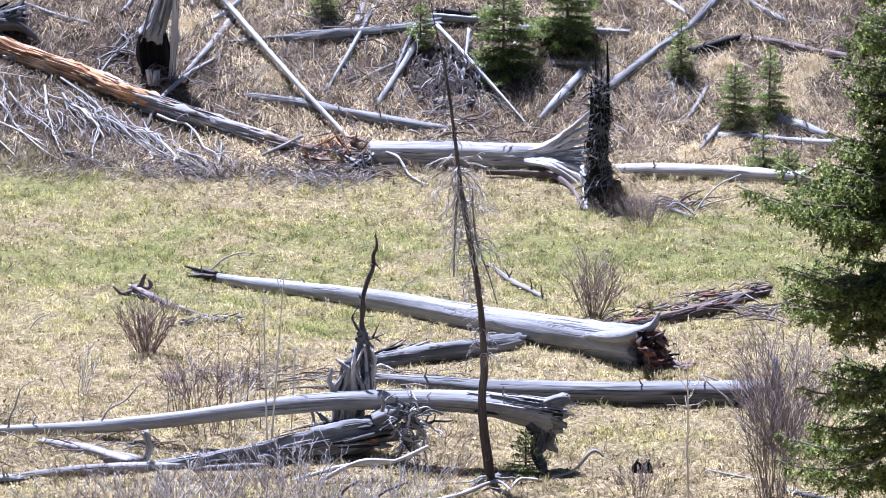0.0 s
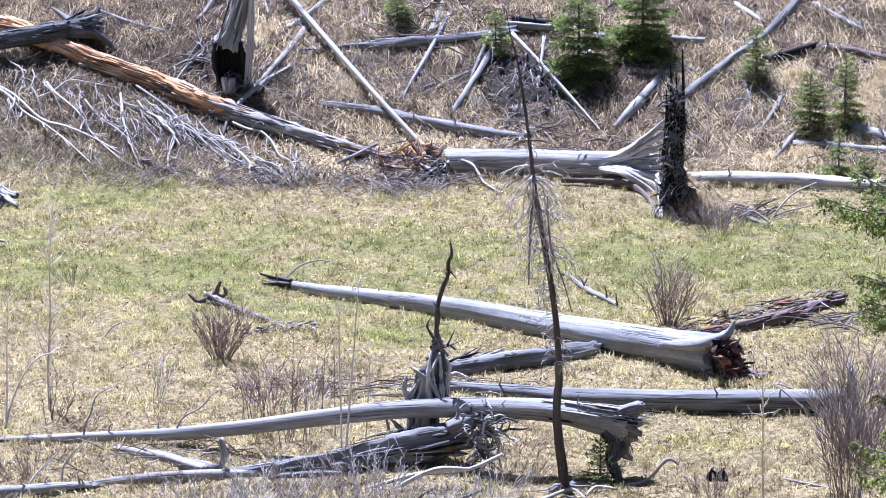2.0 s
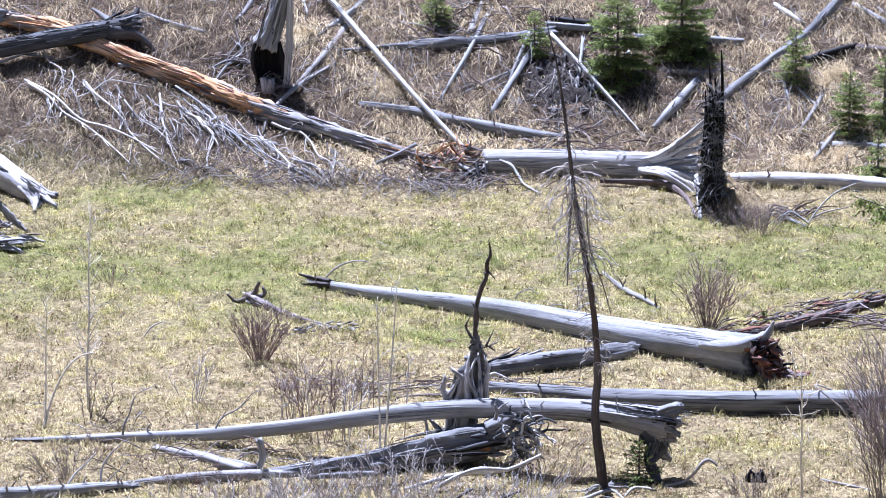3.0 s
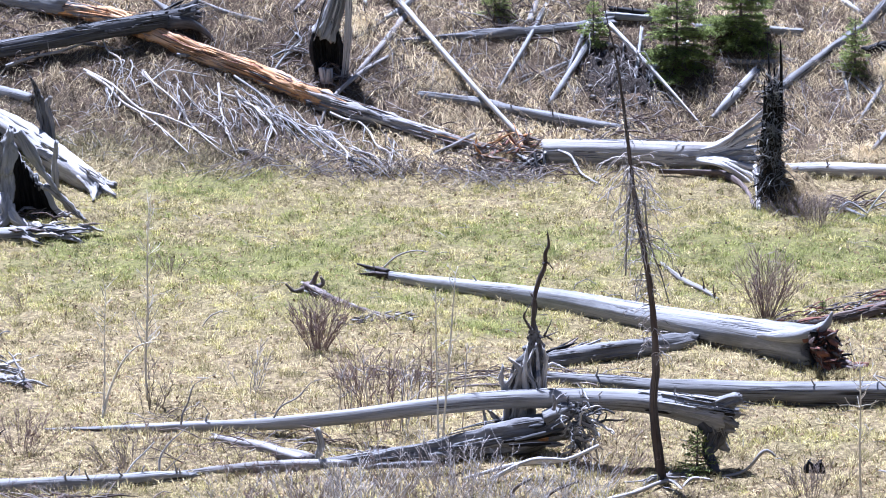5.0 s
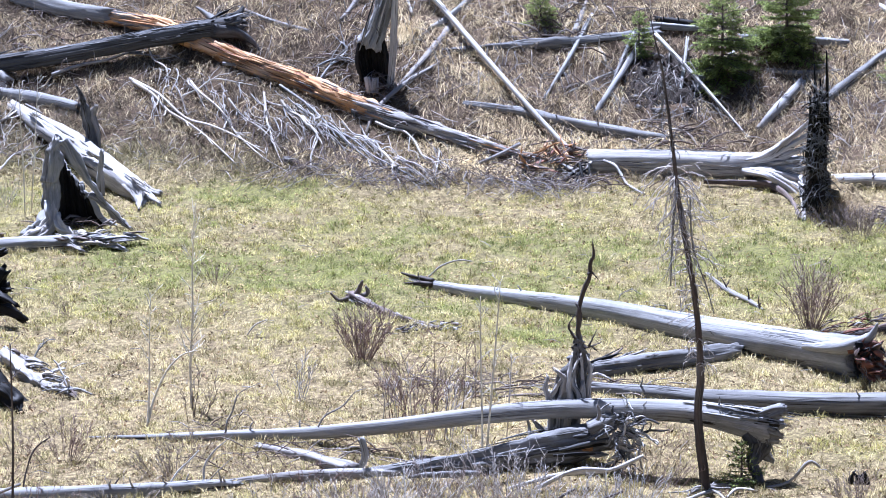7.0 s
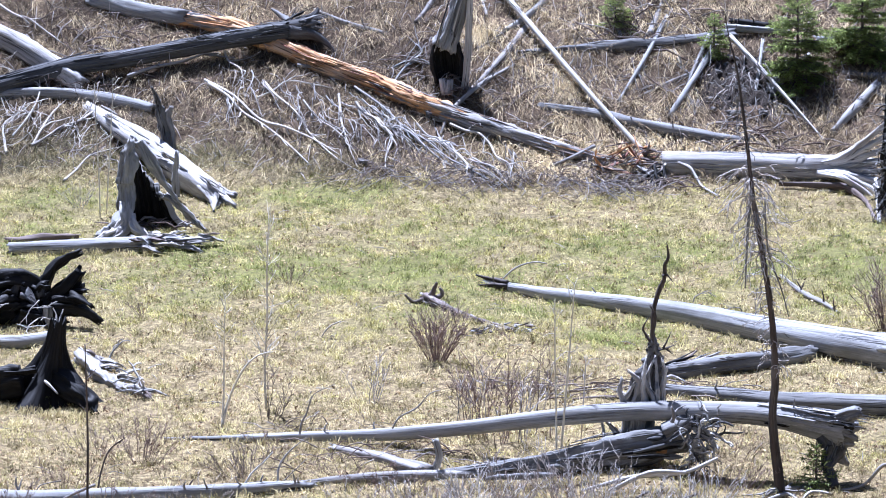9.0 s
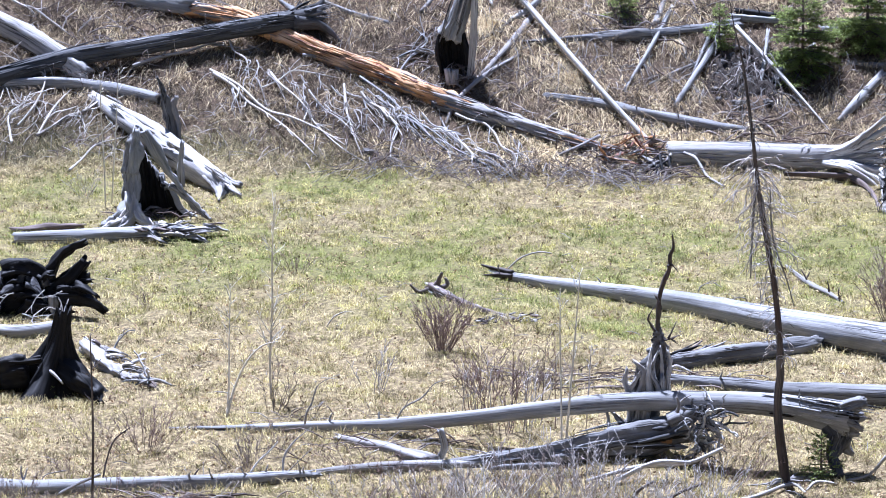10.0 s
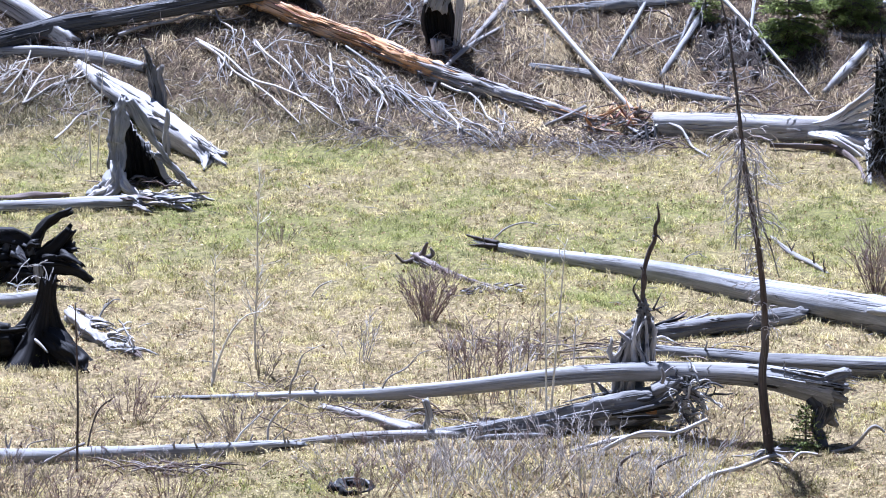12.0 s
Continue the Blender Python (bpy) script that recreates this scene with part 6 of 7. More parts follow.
spill([(-13.75, 99.71), (-12.69, 98.55), (-11.69, 97.45), (-10.68, 96.13)], 0.045, 5)
spill([(-13.87, 99.95), (-12.21, 98.19), (-10.79, 97.19), (-10.00, 96.54)], 0.04, 5)
spill([(-12.37, 99.62), (-11.51, 98.54), (-10.81, 97.43), (-9.24, 95.32)], 0.035, 6)
spill([(-11.16, 98.70), (-10.38, 97.48), (-9.56, 96.48)], 0.03, 5)
spill([(-10.38, 98.99), (-10.02, 97.56), (-9.50, 95.88)], 0.035, 5)
spill([(-9.75, 98.52), (-9.23, 97.91), (-8.74, 97.02), (-8.75, 95.46)], 0.04, 6)
spill([(-9.82, 99.24), (-8.50, 97.54), (-7.24, 96.20), (-5.90, 94.78)], 0.036, 8, SILVER)
spill([(-8.81, 97.79), (-7.86, 96.75), (-6.77, 95.62), (-6.02, 94.86)], 0.03, 7, SILVER)
spill([(-7.44, 96.97), (-6.96, 96.19), (-6.45, 95.02)], 0.05, 3)
spill([(-7.27, 97.54), (-6.44, 97.00), (-5.95, 96.13), (-5.54, 95.19)], 0.04, 3)
spill([(-11.40, 100.28), (-10.50, 100.17), (-9.54, 99.48)], 0.045, 6, SILVER)
spill([(-13.60, 101.13), (-13.03, 100.14), (-12.79, 99.34)], 0.03, 4)
spill([(-12.32, 99.18), (-11.61, 99.47), (-10.43, 99.46)], 0.025, 3)
spill([(-18.68, 96.55), (-18.82, 97.84), (-18.48, 98.65), (-18.09, 98.10)], 0.035, 4)
spill([(-18.04, 97.12), (-17.77, 98.36), (-17.41, 99.40)], 0.035, 3)
spill([(-17.89, 96.93), (-17.33, 97.93), (-16.54, 98.56), (-15.88, 98.58)], 0.04, 5)
spill([(-16.74, 94.85), (-16.34, 96.31), (-15.71, 97.43)], 0.03, 2, TWIG)
spill([(-18.50, 97.49), (-18.14, 99.27), (-19.18, 100.14)], 0.03, 4)
spill([(-19.91, 102.62), (-18.91, 102.10), (-17.72, 101.37)], 0.04, 3)
spill([(-16.01, 100.02), (-14.57, 100.46), (-13.60, 101.13)], 0.05, 3, DRAB)
spill([(-8.95, 99.43), (-8.15, 100.52), (-8.42, 101.12)], 0.035, 5, SILVER)
spill([(-8.99, 99.88), (-7.97, 100.18)], 0.04, 4, SILVER)
def branch_tangle(n, a, b, fall, material, label, thick=(0.012, 0.026), slant=(-0.2, 0.9)):
    """Thin branches hanging down the slope below the line from a to b."""
    tangle = Geo()
    for _ in range(n):
        t = rng.random()
        x0 = a[0] + (b[0] - a[0]) * t + rng.uniform(-0.3, 0.3)
        y0 = a[1] + (b[1] - a[1]) * t - rng.uniform(0, fall) * (1 - 0.5 * t)
        long = rng.uniform(0.6, 2.2)
        dx, dy = rng.uniform(*slant) * long * 0.6, -long * rng.uniform(0.45, 0.8)
        ground_branch(tangle, rng, [(x0, y0), (x0 + dx * 0.5 + rng.uniform(-0.12, 0.12), y0 + dy * 0.5), (x0 + dx, y0 + dy)], rng.uniform(*thick), 0.14, 0.13, 1)
    tagged(tangle.make("branch_tangle", material), label, "branches", kind="stuff")


branch_tangle(36, (-13.6, 100.9), (-5.6, 96.6), 1.6, PALE, "tangle of thin bleached branches on the slope")
branch_tangle(24, (-13.4, 100.6), (-6.4, 96.9), 1.0, BONE, "thin sun-bleached twigs hanging below the rotten trunk", (0.008, 0.016))
branch_tangle(28, (-10.2, 99.4), (-6.6, 95.9), 0.5, PALE, "weathered grey branches lying along the slope", (0.012, 0.03), (0.7, 1.3))
branch_tangle(50, (-12.4, 99.6), (-6.0, 95.9), 1.2, BARK, "dark brown twigs among the bleached branches", (0.008, 0.018), (-0.8, 0.8))
branch_tangle(150, (-9.6, 96.6), (-2.0, 95.7), 1.6, BARK, "brown twig litter along the foot of the slope", (0.006, 0.014), (-1.2, 1.2))
branch_tangle(60, (-9.6, 96.2), (-1.6, 95.3), 1.2, DRAB, "drab grey twig litter along the foot of the slope", (0.006, 0.014), (-1.3, 1.3))
branch_tangle(70, (-6.6, 101.4), (6.8, 100.2), 2.6, DRAB, "fallen twigs scattered over the slope", (0.006, 0.015), (-1.0, 1.0))
branch_tangle(80, (-6.6, 101.6), (8.8, 100.0), 2.8, BARK, "dark fallen twigs scattered over the slope", (0.006, 0.014), (-1.0, 1.0))
branch_tangle(34, (-19.4, 99.0), (-15.2, 98.4), 1.4, BONE, "thin bleached branches below a pale trunk", (0.008, 0.017), (-0.9, 0.7))


# ---- poles and smaller trunks on the slope ----
def pole(path, material, label="weathered grey pole lying on the slope", seed=1, stubs=2, **more):
    return fallen_log(path, material, label, "dead_pole", "slope poles", more.get("seg", 12), 7, more.get("rough", 0.12), 0.06, 0.16, 0.16, seed, stubs)


pole([(-6.39, 102.97, 4.06, 0.072), (-5.24, 100.96, 3.13, 0.074), (-3.67, 98.42, 1.84, 0.068), (-2.30, 96.71, 0.707, 0.062)], PALE, "long straight bleached pole leaning down the slope", 141, rough=0.03)
pole([(-4.95, 98.47, 1.56, 0.087), (-3.66, 98.17, 1.44, 0.13), (-2.21, 97.84, 1.19, 0.145), (-0.907, 97.71, 0.985, 0.154), (0.25, 97.58, 0.83, 0.12)], SLATE, "half-buried drab grey trunk across the slope", 142, seg=14, rough=0.1)
pole([(-5.59, 100.62, 2.63, 0.074), (-4.63, 100.63, 2.69, 0.089), (-3.75, 100.81, 2.75, 0.126), (-1.98, 101.28, 2.80, 0.134), (-0.123, 101.92, 2.94, 0.135)], SLATE, "weathered trunk across the slope", 143, seg=14, rough=0.2)
pole([(2.12, 101.77, 2.82, 0.119), (3.38, 101.73, 2.79, 0.119), (4.84, 101.55, 2.73, 0.104)], SILVER, "grey trunk behind the young firs", 144, seg=14)
pole([(-0.273, 102.09, 3.11, 0.09), (0.551, 102.10, 3.04, 0.09), (1.30, 102.22, 2.99, 0.075)], SILVER, "grey split trunk end between young firs", 145)
pole([(-0.124, 102.38, 3.22, 0.075), (0.851, 102.30, 3.13, 0.083)], CHAR, "charred piece of trunk between young firs", 146)
pole([(-3.00, 98.85, 1.68, 0.044), (-2.41, 100.38, 2.48, 0.059), (-1.88, 102.32, 3.28, 0.068)], SILVER, seed=147)
pole([(-1.70, 98.52, 1.35, 0.065), (-1.07, 99.85, 2.12, 0.081), (-0.553, 101.40, 2.72, 0.089)], SILVER, seed=148)
pole([(-1.25, 99.87, 1.96, 0.044), (-0.762, 101.44, 2.90, 0.06)], SILVER, seed=149)
pole([(-2.50, 99.12, 1.72, 0.029), (-1.88, 99.74, 1.94, 0.044), (-1.20, 100.23, 2.16, 0.052)], DRAB, seed=150)
pole([(-0.121, 101.07, 2.98, 0.059), (0.979, 99.50, 2.03, 0.051), (2.24, 97.93, 0.841, 0.022)], PALE, "thin bleached pole leaning from the earth bank", seed=151, rough=0.03)
pole([(0.438, 99.14, 1.49, 0.029), (0.573, 100.13, 2.15, 0.044), (0.681, 101.35, 2.82, 0.045)], SILVER, seed=152)
pole([(0.865, 99.69, 1.77, 0.117), (1.13, 100.30, 2.04, 0.133), (1.81, 101.11, 2.44, 0.089)], SILVER, "short broken log below young firs", seed=153, seg=12)
pole([(-6.05, 101.57, 3.09, 0.075), (-5.66, 101.89, 3.29, 0.097), (-5.03, 102.89, 3.75, 0.098)], SILVER, seed=154)
pole([(-6.90, 98.96, 1.82, 0.058), (-6.10, 100.46, 2.54, 0.089), (-5.57, 101.56, 3.12, 0.075)], DRAB, seed=155, rough=0.15)
pole([(-7.52, 97.38, 0.99, 0.036), (-7.25, 98.01, 1.54, 0.058), (-6.61, 98.99, 2.03, 0.058), (-5.79, 100.14, 2.37, 0.044)], DRAB, seed=156, rough=0.12)
pole([(-6.78, 100.89, 2.70, 0.03), (-6.09, 101.54, 3.05, 0.037)], DRAB, seed=157)
pole([(2.49, 98.24, 1.02, 0.087), (3.02, 98.98, 1.45, 0.131), (3.62, 99.83, 1.93, 0.132)], SILVER, "thick short grey log lying down the slope", seed=158, seg=14, rough=0.12, stubs=2)
pole([(3.96, 98.87, 1.47, 0.115), (4.64, 99.62, 1.86, 0.125), (5.64, 100.72, 2.43, 0.105), (6.66, 101.73, 3.02, 0.11), (7.48, 102.95, 3.59, 0.125), (7.96, 103.47, 3.90, 0.12)], SLATE, "long grey trunk running up the slope behind the root plate", seed=159, seg=16, rough=0.2)
pole([(2.76, 100.51, 2.16, 0.059), (3.64, 100.31, 2.12, 0.074), (4.67, 100.45, 2.17, 0.059)], DRAB, seed=160)
pole([(6.52, 100.55, 2.40, 0.103), (7.19, 100.76, 2.55, 0.133), (7.84, 101.15, 2.69, 0.089)], CHAR, "charred split trunk on the slope", seed=161, seg=12, rough=0.15)
pole([(7.67, 101.17, 2.69, 0.074), (8.68, 100.85, 2.59, 0.119), (9.53, 100.40, 2.45, 0.133), (10.53, 100.02, 2.34, 0.103)], BARK, "dark red-brown decayed trunk on the slope", seed=162, seg=12, rough=0.15)
pole([(9.02, 100.43, 2.36, 0.059), (9.66, 100.18, 2.30, 0.059), (10.52, 99.94, 2.26, 0.051)], CHAR, "charred pole beside a decayed trunk", seed=163)
pole([(6.76, 97.24, 0.751, 0.086), (7.82, 97.02, 0.779, 0.1), (8.80, 96.67, 0.74, 0.1), (9.86, 96.55, 0.704, 0.093)], SILVER, seed=164, label="grey trunk behind young firs on the slope")
pole([(8.31, 97.84, 1.19, 0.101), (8.99, 97.33, 1.03, 0.144), (9.74, 96.85, 0.823, 0.114)], SILVER, seed=165, seg=14, label="thick grey log beside young firs")
pole([(6.18, 97.91, 0.983, 0.043), (6.63, 98.65, 1.48, 0.058), (6.97, 99.53, 1.88, 0.059)], DRAB, seed=166)
pole([(5.89, 100.00, 2.01, 0.051), (5.96, 99.20, 1.61, 0.058), (6.02, 98.37, 1.19, 0.044)], SILVER, seed=167)
pole([(6.27, 96.21, 0.362, 0.036), (6.66, 96.73, 0.729, 0.057), (7.07, 97.59, 1.01, 0.058)], DRAB, seed=168)
pole([(6.04, 99.93, 1.97, 0.022), (6.50, 99.02, 1.64, 0.029), (6.98, 98.45, 1.30, 0.022)], PALE, seed=169)
pole([(7.96, 102.86, 3.52, 0.06), (8.48, 102.20, 3.26, 0.082), (9.07, 101.63, 3.01, 0.075)], SILVER, seed=170)
pole([(5.83, 103.00, 3.49, 0.075), (6.14, 102.57, 3.33, 0.09), (6.45, 102.20, 3.15, 0.067)], PALE, seed=171)
pole([(8.55, 102.66, 3.46, 0.03), (9.03, 101.90, 3.12, 0.037)], PALE, seed=172)
pole([(2.06, 102.82, 3.26, 0.023), (2.52, 103.35, 3.49, 0.03)], DRAB, seed=173)
pole([(-6.86, 103.14, 3.79, 0.03), (-6.62, 102.27, 3.37, 0.038)], PALE, seed=174)
pole([(-3.06, 101.60, 2.96, 0.045), (-3.28, 102.56, 3.42, 0.045), (-3.41, 103.32, 3.77, 0.038)], SILVER, seed=175)
pole([(-3.91, 101.21, 2.87, 0.022), (-4.24, 102.84, 3.61, 0.03)], PALE, seed=176)
pole([(-8.47, 101.98, 3.24, 0.06), (-8.06, 103.02, 3.74, 0.076)], DRAB, seed=177)
pole([(-11.23, 102.82, 3.39, 0.045), (-10.42, 102.23, 3.17, 0.053), (-9.31, 101.64, 2.98, 0.052)], SILVER, seed=178)
pole([(-2.12, 102.46, 3.36, 0.075), (-2.29, 101.62, 2.96, 0.09), (-1.93, 103.29, 3.74, 0.061)], DRAB, seed=179)
pole([(-2.42, 100.96, 2.58, 0.022), (-2.41, 99.38, 1.82, 0.029)], PALE, seed=180)
pole([(-1.09, 98.76, 1.37, 0.022), (-0.979, 99.19, 1.59, 0.037)], PALE, seed=181)
pole([(-1.65, 101.24, 2.69, 0.03), (-1.40, 100.45, 2.27, 0.044)], PALE, seed=182)

black = thing("charred_hollow_snag", (-7.37, 99.39, 1.97), "leaning hollow snag, blue-grey outside, charred black at its mouth", "stump")
Geo().tube([(-7.56, 99.39, 2.98, 0.32), (-7.48, 99.39, 3.18, 0.30), (-7.26, 99.44, 3.66, 0.225), (-7.04, 99.44, 4.62, 0.204)], 40, 10, 0.2, 0.05, 5, 0.13, 0.1, 190, 0.9).make("trunk", SILVER, black)
for k in range(14):
    p = Vector((-7.54 + rng.uniform(-0.24, 0.24), 99.12, 2.98 + rng.uniform(-0.1, 0.12)))
    q = p + Vector((0.3, 0.05, 1.0)) * rng.uniform(0.5, 1.3)
    Geo().tube([(*p, 0.02), (*p.lerp(q, 0.5), rng.uniform(0.03, 0.05)), (*q, 0.015)], 8, 4, 0.3, 0.2, 3, 0.1, 0.1, seed=640 + k, flat=0.6).make("splinter", (SILVER, SLATE, PALE, SILVER, CHAR)[k % 5], black)
gnarl(Geo(), [(-7.04, 99.21, 1.77, 0.088), (-6.95, 99.21, 2.59, 0.088), (-6.90, 99.26, 3.47, 0.088), (-6.86, 99.35, 4.63, 0.08)], 12, 6, 0.1, 3, 0.1, 191).make("splinter", PALE, black)
for k in range(26):
    th = -1.9 + 3.8 * k / 25
    x, y = -7.42, 99.39
    p = (x - 0.33 * math.sin(th), y + 0.28 * math.cos(th), 1.95 + rng.uniform(-0.2, 0.25))
    q = (x - 0.05 - 0.40 * math.sin(th), y + 0.32 * math.cos(th), 2.5)
    e = (x - 0.08 - 0.32 * math.sin(th), y + 0.28 * math.cos(th), 3.0 + rng.uniform(-0.05, 0.1))
    Geo().tube([(*p, 0.045), (*q, 0.055), (*e, 0.03)], 8, 4, 0.35, 0.2, 3, 0.1, 0.1, seed=600 + k).make("charred_stave", CHAR, black, "black charred stave of the snag's mouth")
gnarl(Geo(), [(-7.60, 99.05, 2.17, 0.073), (-7.52, 98.99, 1.81, 0.102)], 9, 3, 0.1, 3, 0.15, 193).make("splinter", PALE, black)
gnarl(Geo(), [(-7.37, 98.99, 2.15, 0.088), (-7.40, 98.94, 1.81, 0.102)], 9, 3, 0.1, 3, 0.15, 194).make("splinter", SILVER, black)

# the bank of bare earth under the firs, with hanging roots and stones
bank = Geo()
bx, by = 0.18, 99.95
n = 44
for i in range(n + 1):
    for j in range(n + 1):
        a, b = i / n * 2 - 1, j / n * 2 - 1
        edge = max(0.0, 1 - a * a) * max(0.0, 1 - b * b)
        x, y = bx + a * 1.15, by + b * 1.5
        bank.v.append(on(x, y, -0.06 + edge * (0.22 + 0.30 * noise.noise(Vector((x * 2.2, y * 2.2, 1))) + 0.2 * noise.noise(Vector((x * 6, y * 6, 2))) + 0.12 * noise.noise(Vector((x * 15, y * 15, 3))))))
        bank.g.append((x, y, 0))
for i in range(n):
    for j in range(n):
        q = i * (n + 1) + j
        bank.f.append((q, q + n + 1, q + n + 2, q + 1))
tagged(bank.make("earth_bank", SOIL, origin=on(bx, by)), "bank of bare dark earth under the young firs", "earth", kind="structure")


def rock(x, y, size, seed, label="small grey stone in the dark earth", lift=0.0):
    bm = bmesh.new()
    bmesh.ops.create_icosphere(bm, subdivisions=2, radius=size)
    for v in bm.verts:
        v.co *= 1 + 0.8 * noise.noise(v.co / size * 1.5 + Vector((seed, 0, 0)))
        v.co.x *= 1.3
        v.co.z *= 0.7
    me = bpy.data.meshes.new("stone")
    bm.to_mesh(me)
    bm.free()
    me.materials.append(STONE)
    ob = new("stone", me)
    ob.location = on(x, y, size * 0.3 + lift)
    return tagged(ob, label, "stone", "stones")


stone = Nodes("grey_stone", 0.9)
where = stone.put("ShaderNodeTexCoord").outputs["Object"]
stone.colour(stone.ramp(stone.noise(where, 9, 6, 0.7), [(0.3, (0.06, 0.053, 0.05)), (0.7, (0.22, 0.205, 0.19))])).bump(stone.noise(where, 30, 4), 0.6, 0.02)
STONE = stone.mat
for k in range(34):
    rock(bx + rng.uniform(-1.0, 1.0), by + rng.uniform(-1.3, 1.0), rng.uniform(0.03, 0.10), k, lift=0.1)
rock(-9.38, 96.11, 0.14, 30, "pale stone on the slope below dead branches")
rock(-8.57, 95.83, 0.12, 31, "dark stone on the slope below dead branches")
for k in range(22):
    g = Geo()
    p = on(bx + rng.uniform(-0.9, 0.9), by + rng.uniform(-0.3, 1.2), 0.35)
    branching(g, rng, p, (rng.uniform(-0.6, 0.6), -1, rng.uniform(-0.6, 0.3)), rng.uniform(0.5, 1.3), rng.uniform(0.012, 0.022), 6, 0.3, 0.12, 2)
    tagged(g.make("bare_root", (BARK, DRAB, TWIG)[k % 3], origin=p), "thin grey root hanging from the earth bank", "root", "hanging roots")

# ---- firs and the spruce ----
conifer(-0.58, 101.03, 1.25, 0.48, 201, FIR, "small bushy young fir above the earth bank", "young_fir", 9, 7, 0.06, 0.055, 0.0105, count=15, gaps=0.1, taper=0.62, droop=0.12, group="young firs")
conifer(1.57, 100.47, 2.5, 1.13, 202, FIR, "bright green young fir on the slope", "young_fir", 13, 7, 0.06, 0.055, 0.0105, count=15, gaps=0.1, taper=0.62, droop=0.12, group="young firs", first=0.02)
conifer(3.29, 101.31, 2.4, 1.13, 203, FIR, "dense dark green young fir on the slope", "young_fir", 13, 7, 0.06, 0.055, 0.0105, count=15, gaps=0.1, taper=0.62, droop=0.12, group="young firs", first=0.02)
conifer(6.19, 99.88, 1.54, 0.55, 204, FIR, "small conical young fir beside a grey trunk", "young_fir", 11, 7, 0.06, 0.055, 0.0105, count=15, gaps=0.1, taper=0.62, droop=0.12, group="young firs", first=0.03)
conifer(7.44, 97.74, 1.70, 0.62, 205, FIR, "small blue-green young fir in dead grass", "young_fir", 12, 7, 0.06, 0.055, 0.0105, count=15, gaps=0.1, taper=0.62, droop=0.12, group="young firs", first=0.03)
conifer(8.35, 97.89, 1.91, 0.67, 206, FIR, "conical young fir in dead grass", "young_fir", 12, 7, 0.06, 0.055, 0.0105, count=15, gaps=0.1, taper=0.62, droop=0.12, group="young firs", first=0.03)
conifer(8.01, 95.65, 1.34, 0.67, 207, FIR, "low spreading young fir with a thin top", "young_fir", 9, 7, 0.06, 0.055, 0.0105, count=15, gaps=0.12, taper=1.5, droop=0.12, group="young firs", first=0.03)
conifer(8.57, 94.81, 0.8, 0.54, 208, FIR, "low bushy young fir at the slope's foot", "young_fir", 9, 7, 0.06, 0.055, 0.0105, count=15, gaps=0.1, taper=0.62, droop=0.12, group="young firs", first=0.03)
conifer(-3.20, 102.02, 1.0, 0.64, 209, FIR, "small young fir beside leaning poles", "young_fir", 9, 7, 0.06, 0.055, 0.0105, count=15, gaps=0.1, taper=0.62, droop=0.12, group="young firs", first=0.02)
conifer(1.49, 67.62, 0.9, 0.5, 210, FIR, "knee-high fir seedling beside an arched root", "fir_seedling", 9, 6, 0.08, group="young firs", first=0.02, droop=0.0)
conifer(4.41, 80.87, 0.3, 0.2, 211, FIR, "tiny fir seedling in the meadow", "fir_seedling", 6, 5, 0.06, group="young firs", needle=0.04, first=0.02)
conifer(-13.39, 73.25 - 0.4, 0.35, 0.18, 212, FIR, "tiny fir seedling before a charred stump", "fir_seedling", 6, 5, 0.06, group="young firs", needle=0.04, first=0.02)
spruce(6.48, 50.25, 14.1, [(11.31, 1.09, 8), (10.97, 1.09, 8), (10.68, 1.16, 8), (10.34, 1.27, 8), (9.97, 1.31, 8), (9.63, 1.33, 8), (9.29, 1.34, 8), (8.99, 1.38, 8), (8.69, 1.46, 7), (8.48, 1.75, 6), (8.27, 2.55, 7), (8.01, 2.15, 6), (7.76, 1.6, 5), (7.17, 2.03, 8), (6.94, 2.29, 8), (6.59, 1.75, 6), (5.82, 1.94, 6), (5.24, 2.02, 5), (4.77, 2.09, 4), (4.38, 1.97, 4), (11.9, 1.0, 7), (12.6, 0.75, 7), (13.3, 0.5, 6)],
       221, "tall green spruce with drooping boughs")

# ---- shrubs and saplings ----
bare_shrub(-6.03, 76.72, 1.35, 1.2, 58, REDTWIG, "leafless brown shrub fanning from one root in the meadow", 301, 0.0085, twigs=8, base=0.18)
bare_shrub(3.17, 79.95, 1.6, 1.3, 56, REDTWIG, "leafless brown shrub standing in green grass", 302, 0.0078, twigs=8, base=0.2)
bare_shrub(5.80, 65.89, 3.3, 0.85, 38, WILLOW, "tall dense leafless grey-brown willow shrub", 303, 0.0085, twigs=11, base=0.26, spread=0.9)
fallen_log([(6.22, 70.2, 0.0, 0.13), (6.22, 70.2, 0.7, 0.12), (6.18, 70.2, 1.35, 0.07)], SILVER, "grey broken stub standing among willow stems", name="broken_stub", group="", seed=44, rough=0.2, flute=0.1, jag1=0.25, seg=14)
bare_shrub(6.41, 69.25, 2.5, 1.7, 80, WILLOW, "leafless reddish willow shrub beside a spruce", 304, 0.009, twigs=7, base=0.4)
bare_shrub(4.75, 89.6, 0.75, 0.9, 100, WILLOW, "low purple-brown leafless shrub below the root plate", 305, 0.005, twigs=9, base=0.45)
bare_shrub(4.12, 90.81, 0.5, 0.7, 60, WILLOW, "low purple-brown leafless shrub at the slope's foot", 306, 0.006, base=0.4)
bare_shrub(-12.59, 80.53, 0.55, 0.6, 10, REDTWIG, "small sparse leafless shrub in the straw", 307, 0.007)
bare_shrub(-15.99, 92.48, 0.9, 1.0, 16, TWIG, "thin leafless shrub at the slope's foot", 308, 0.005)
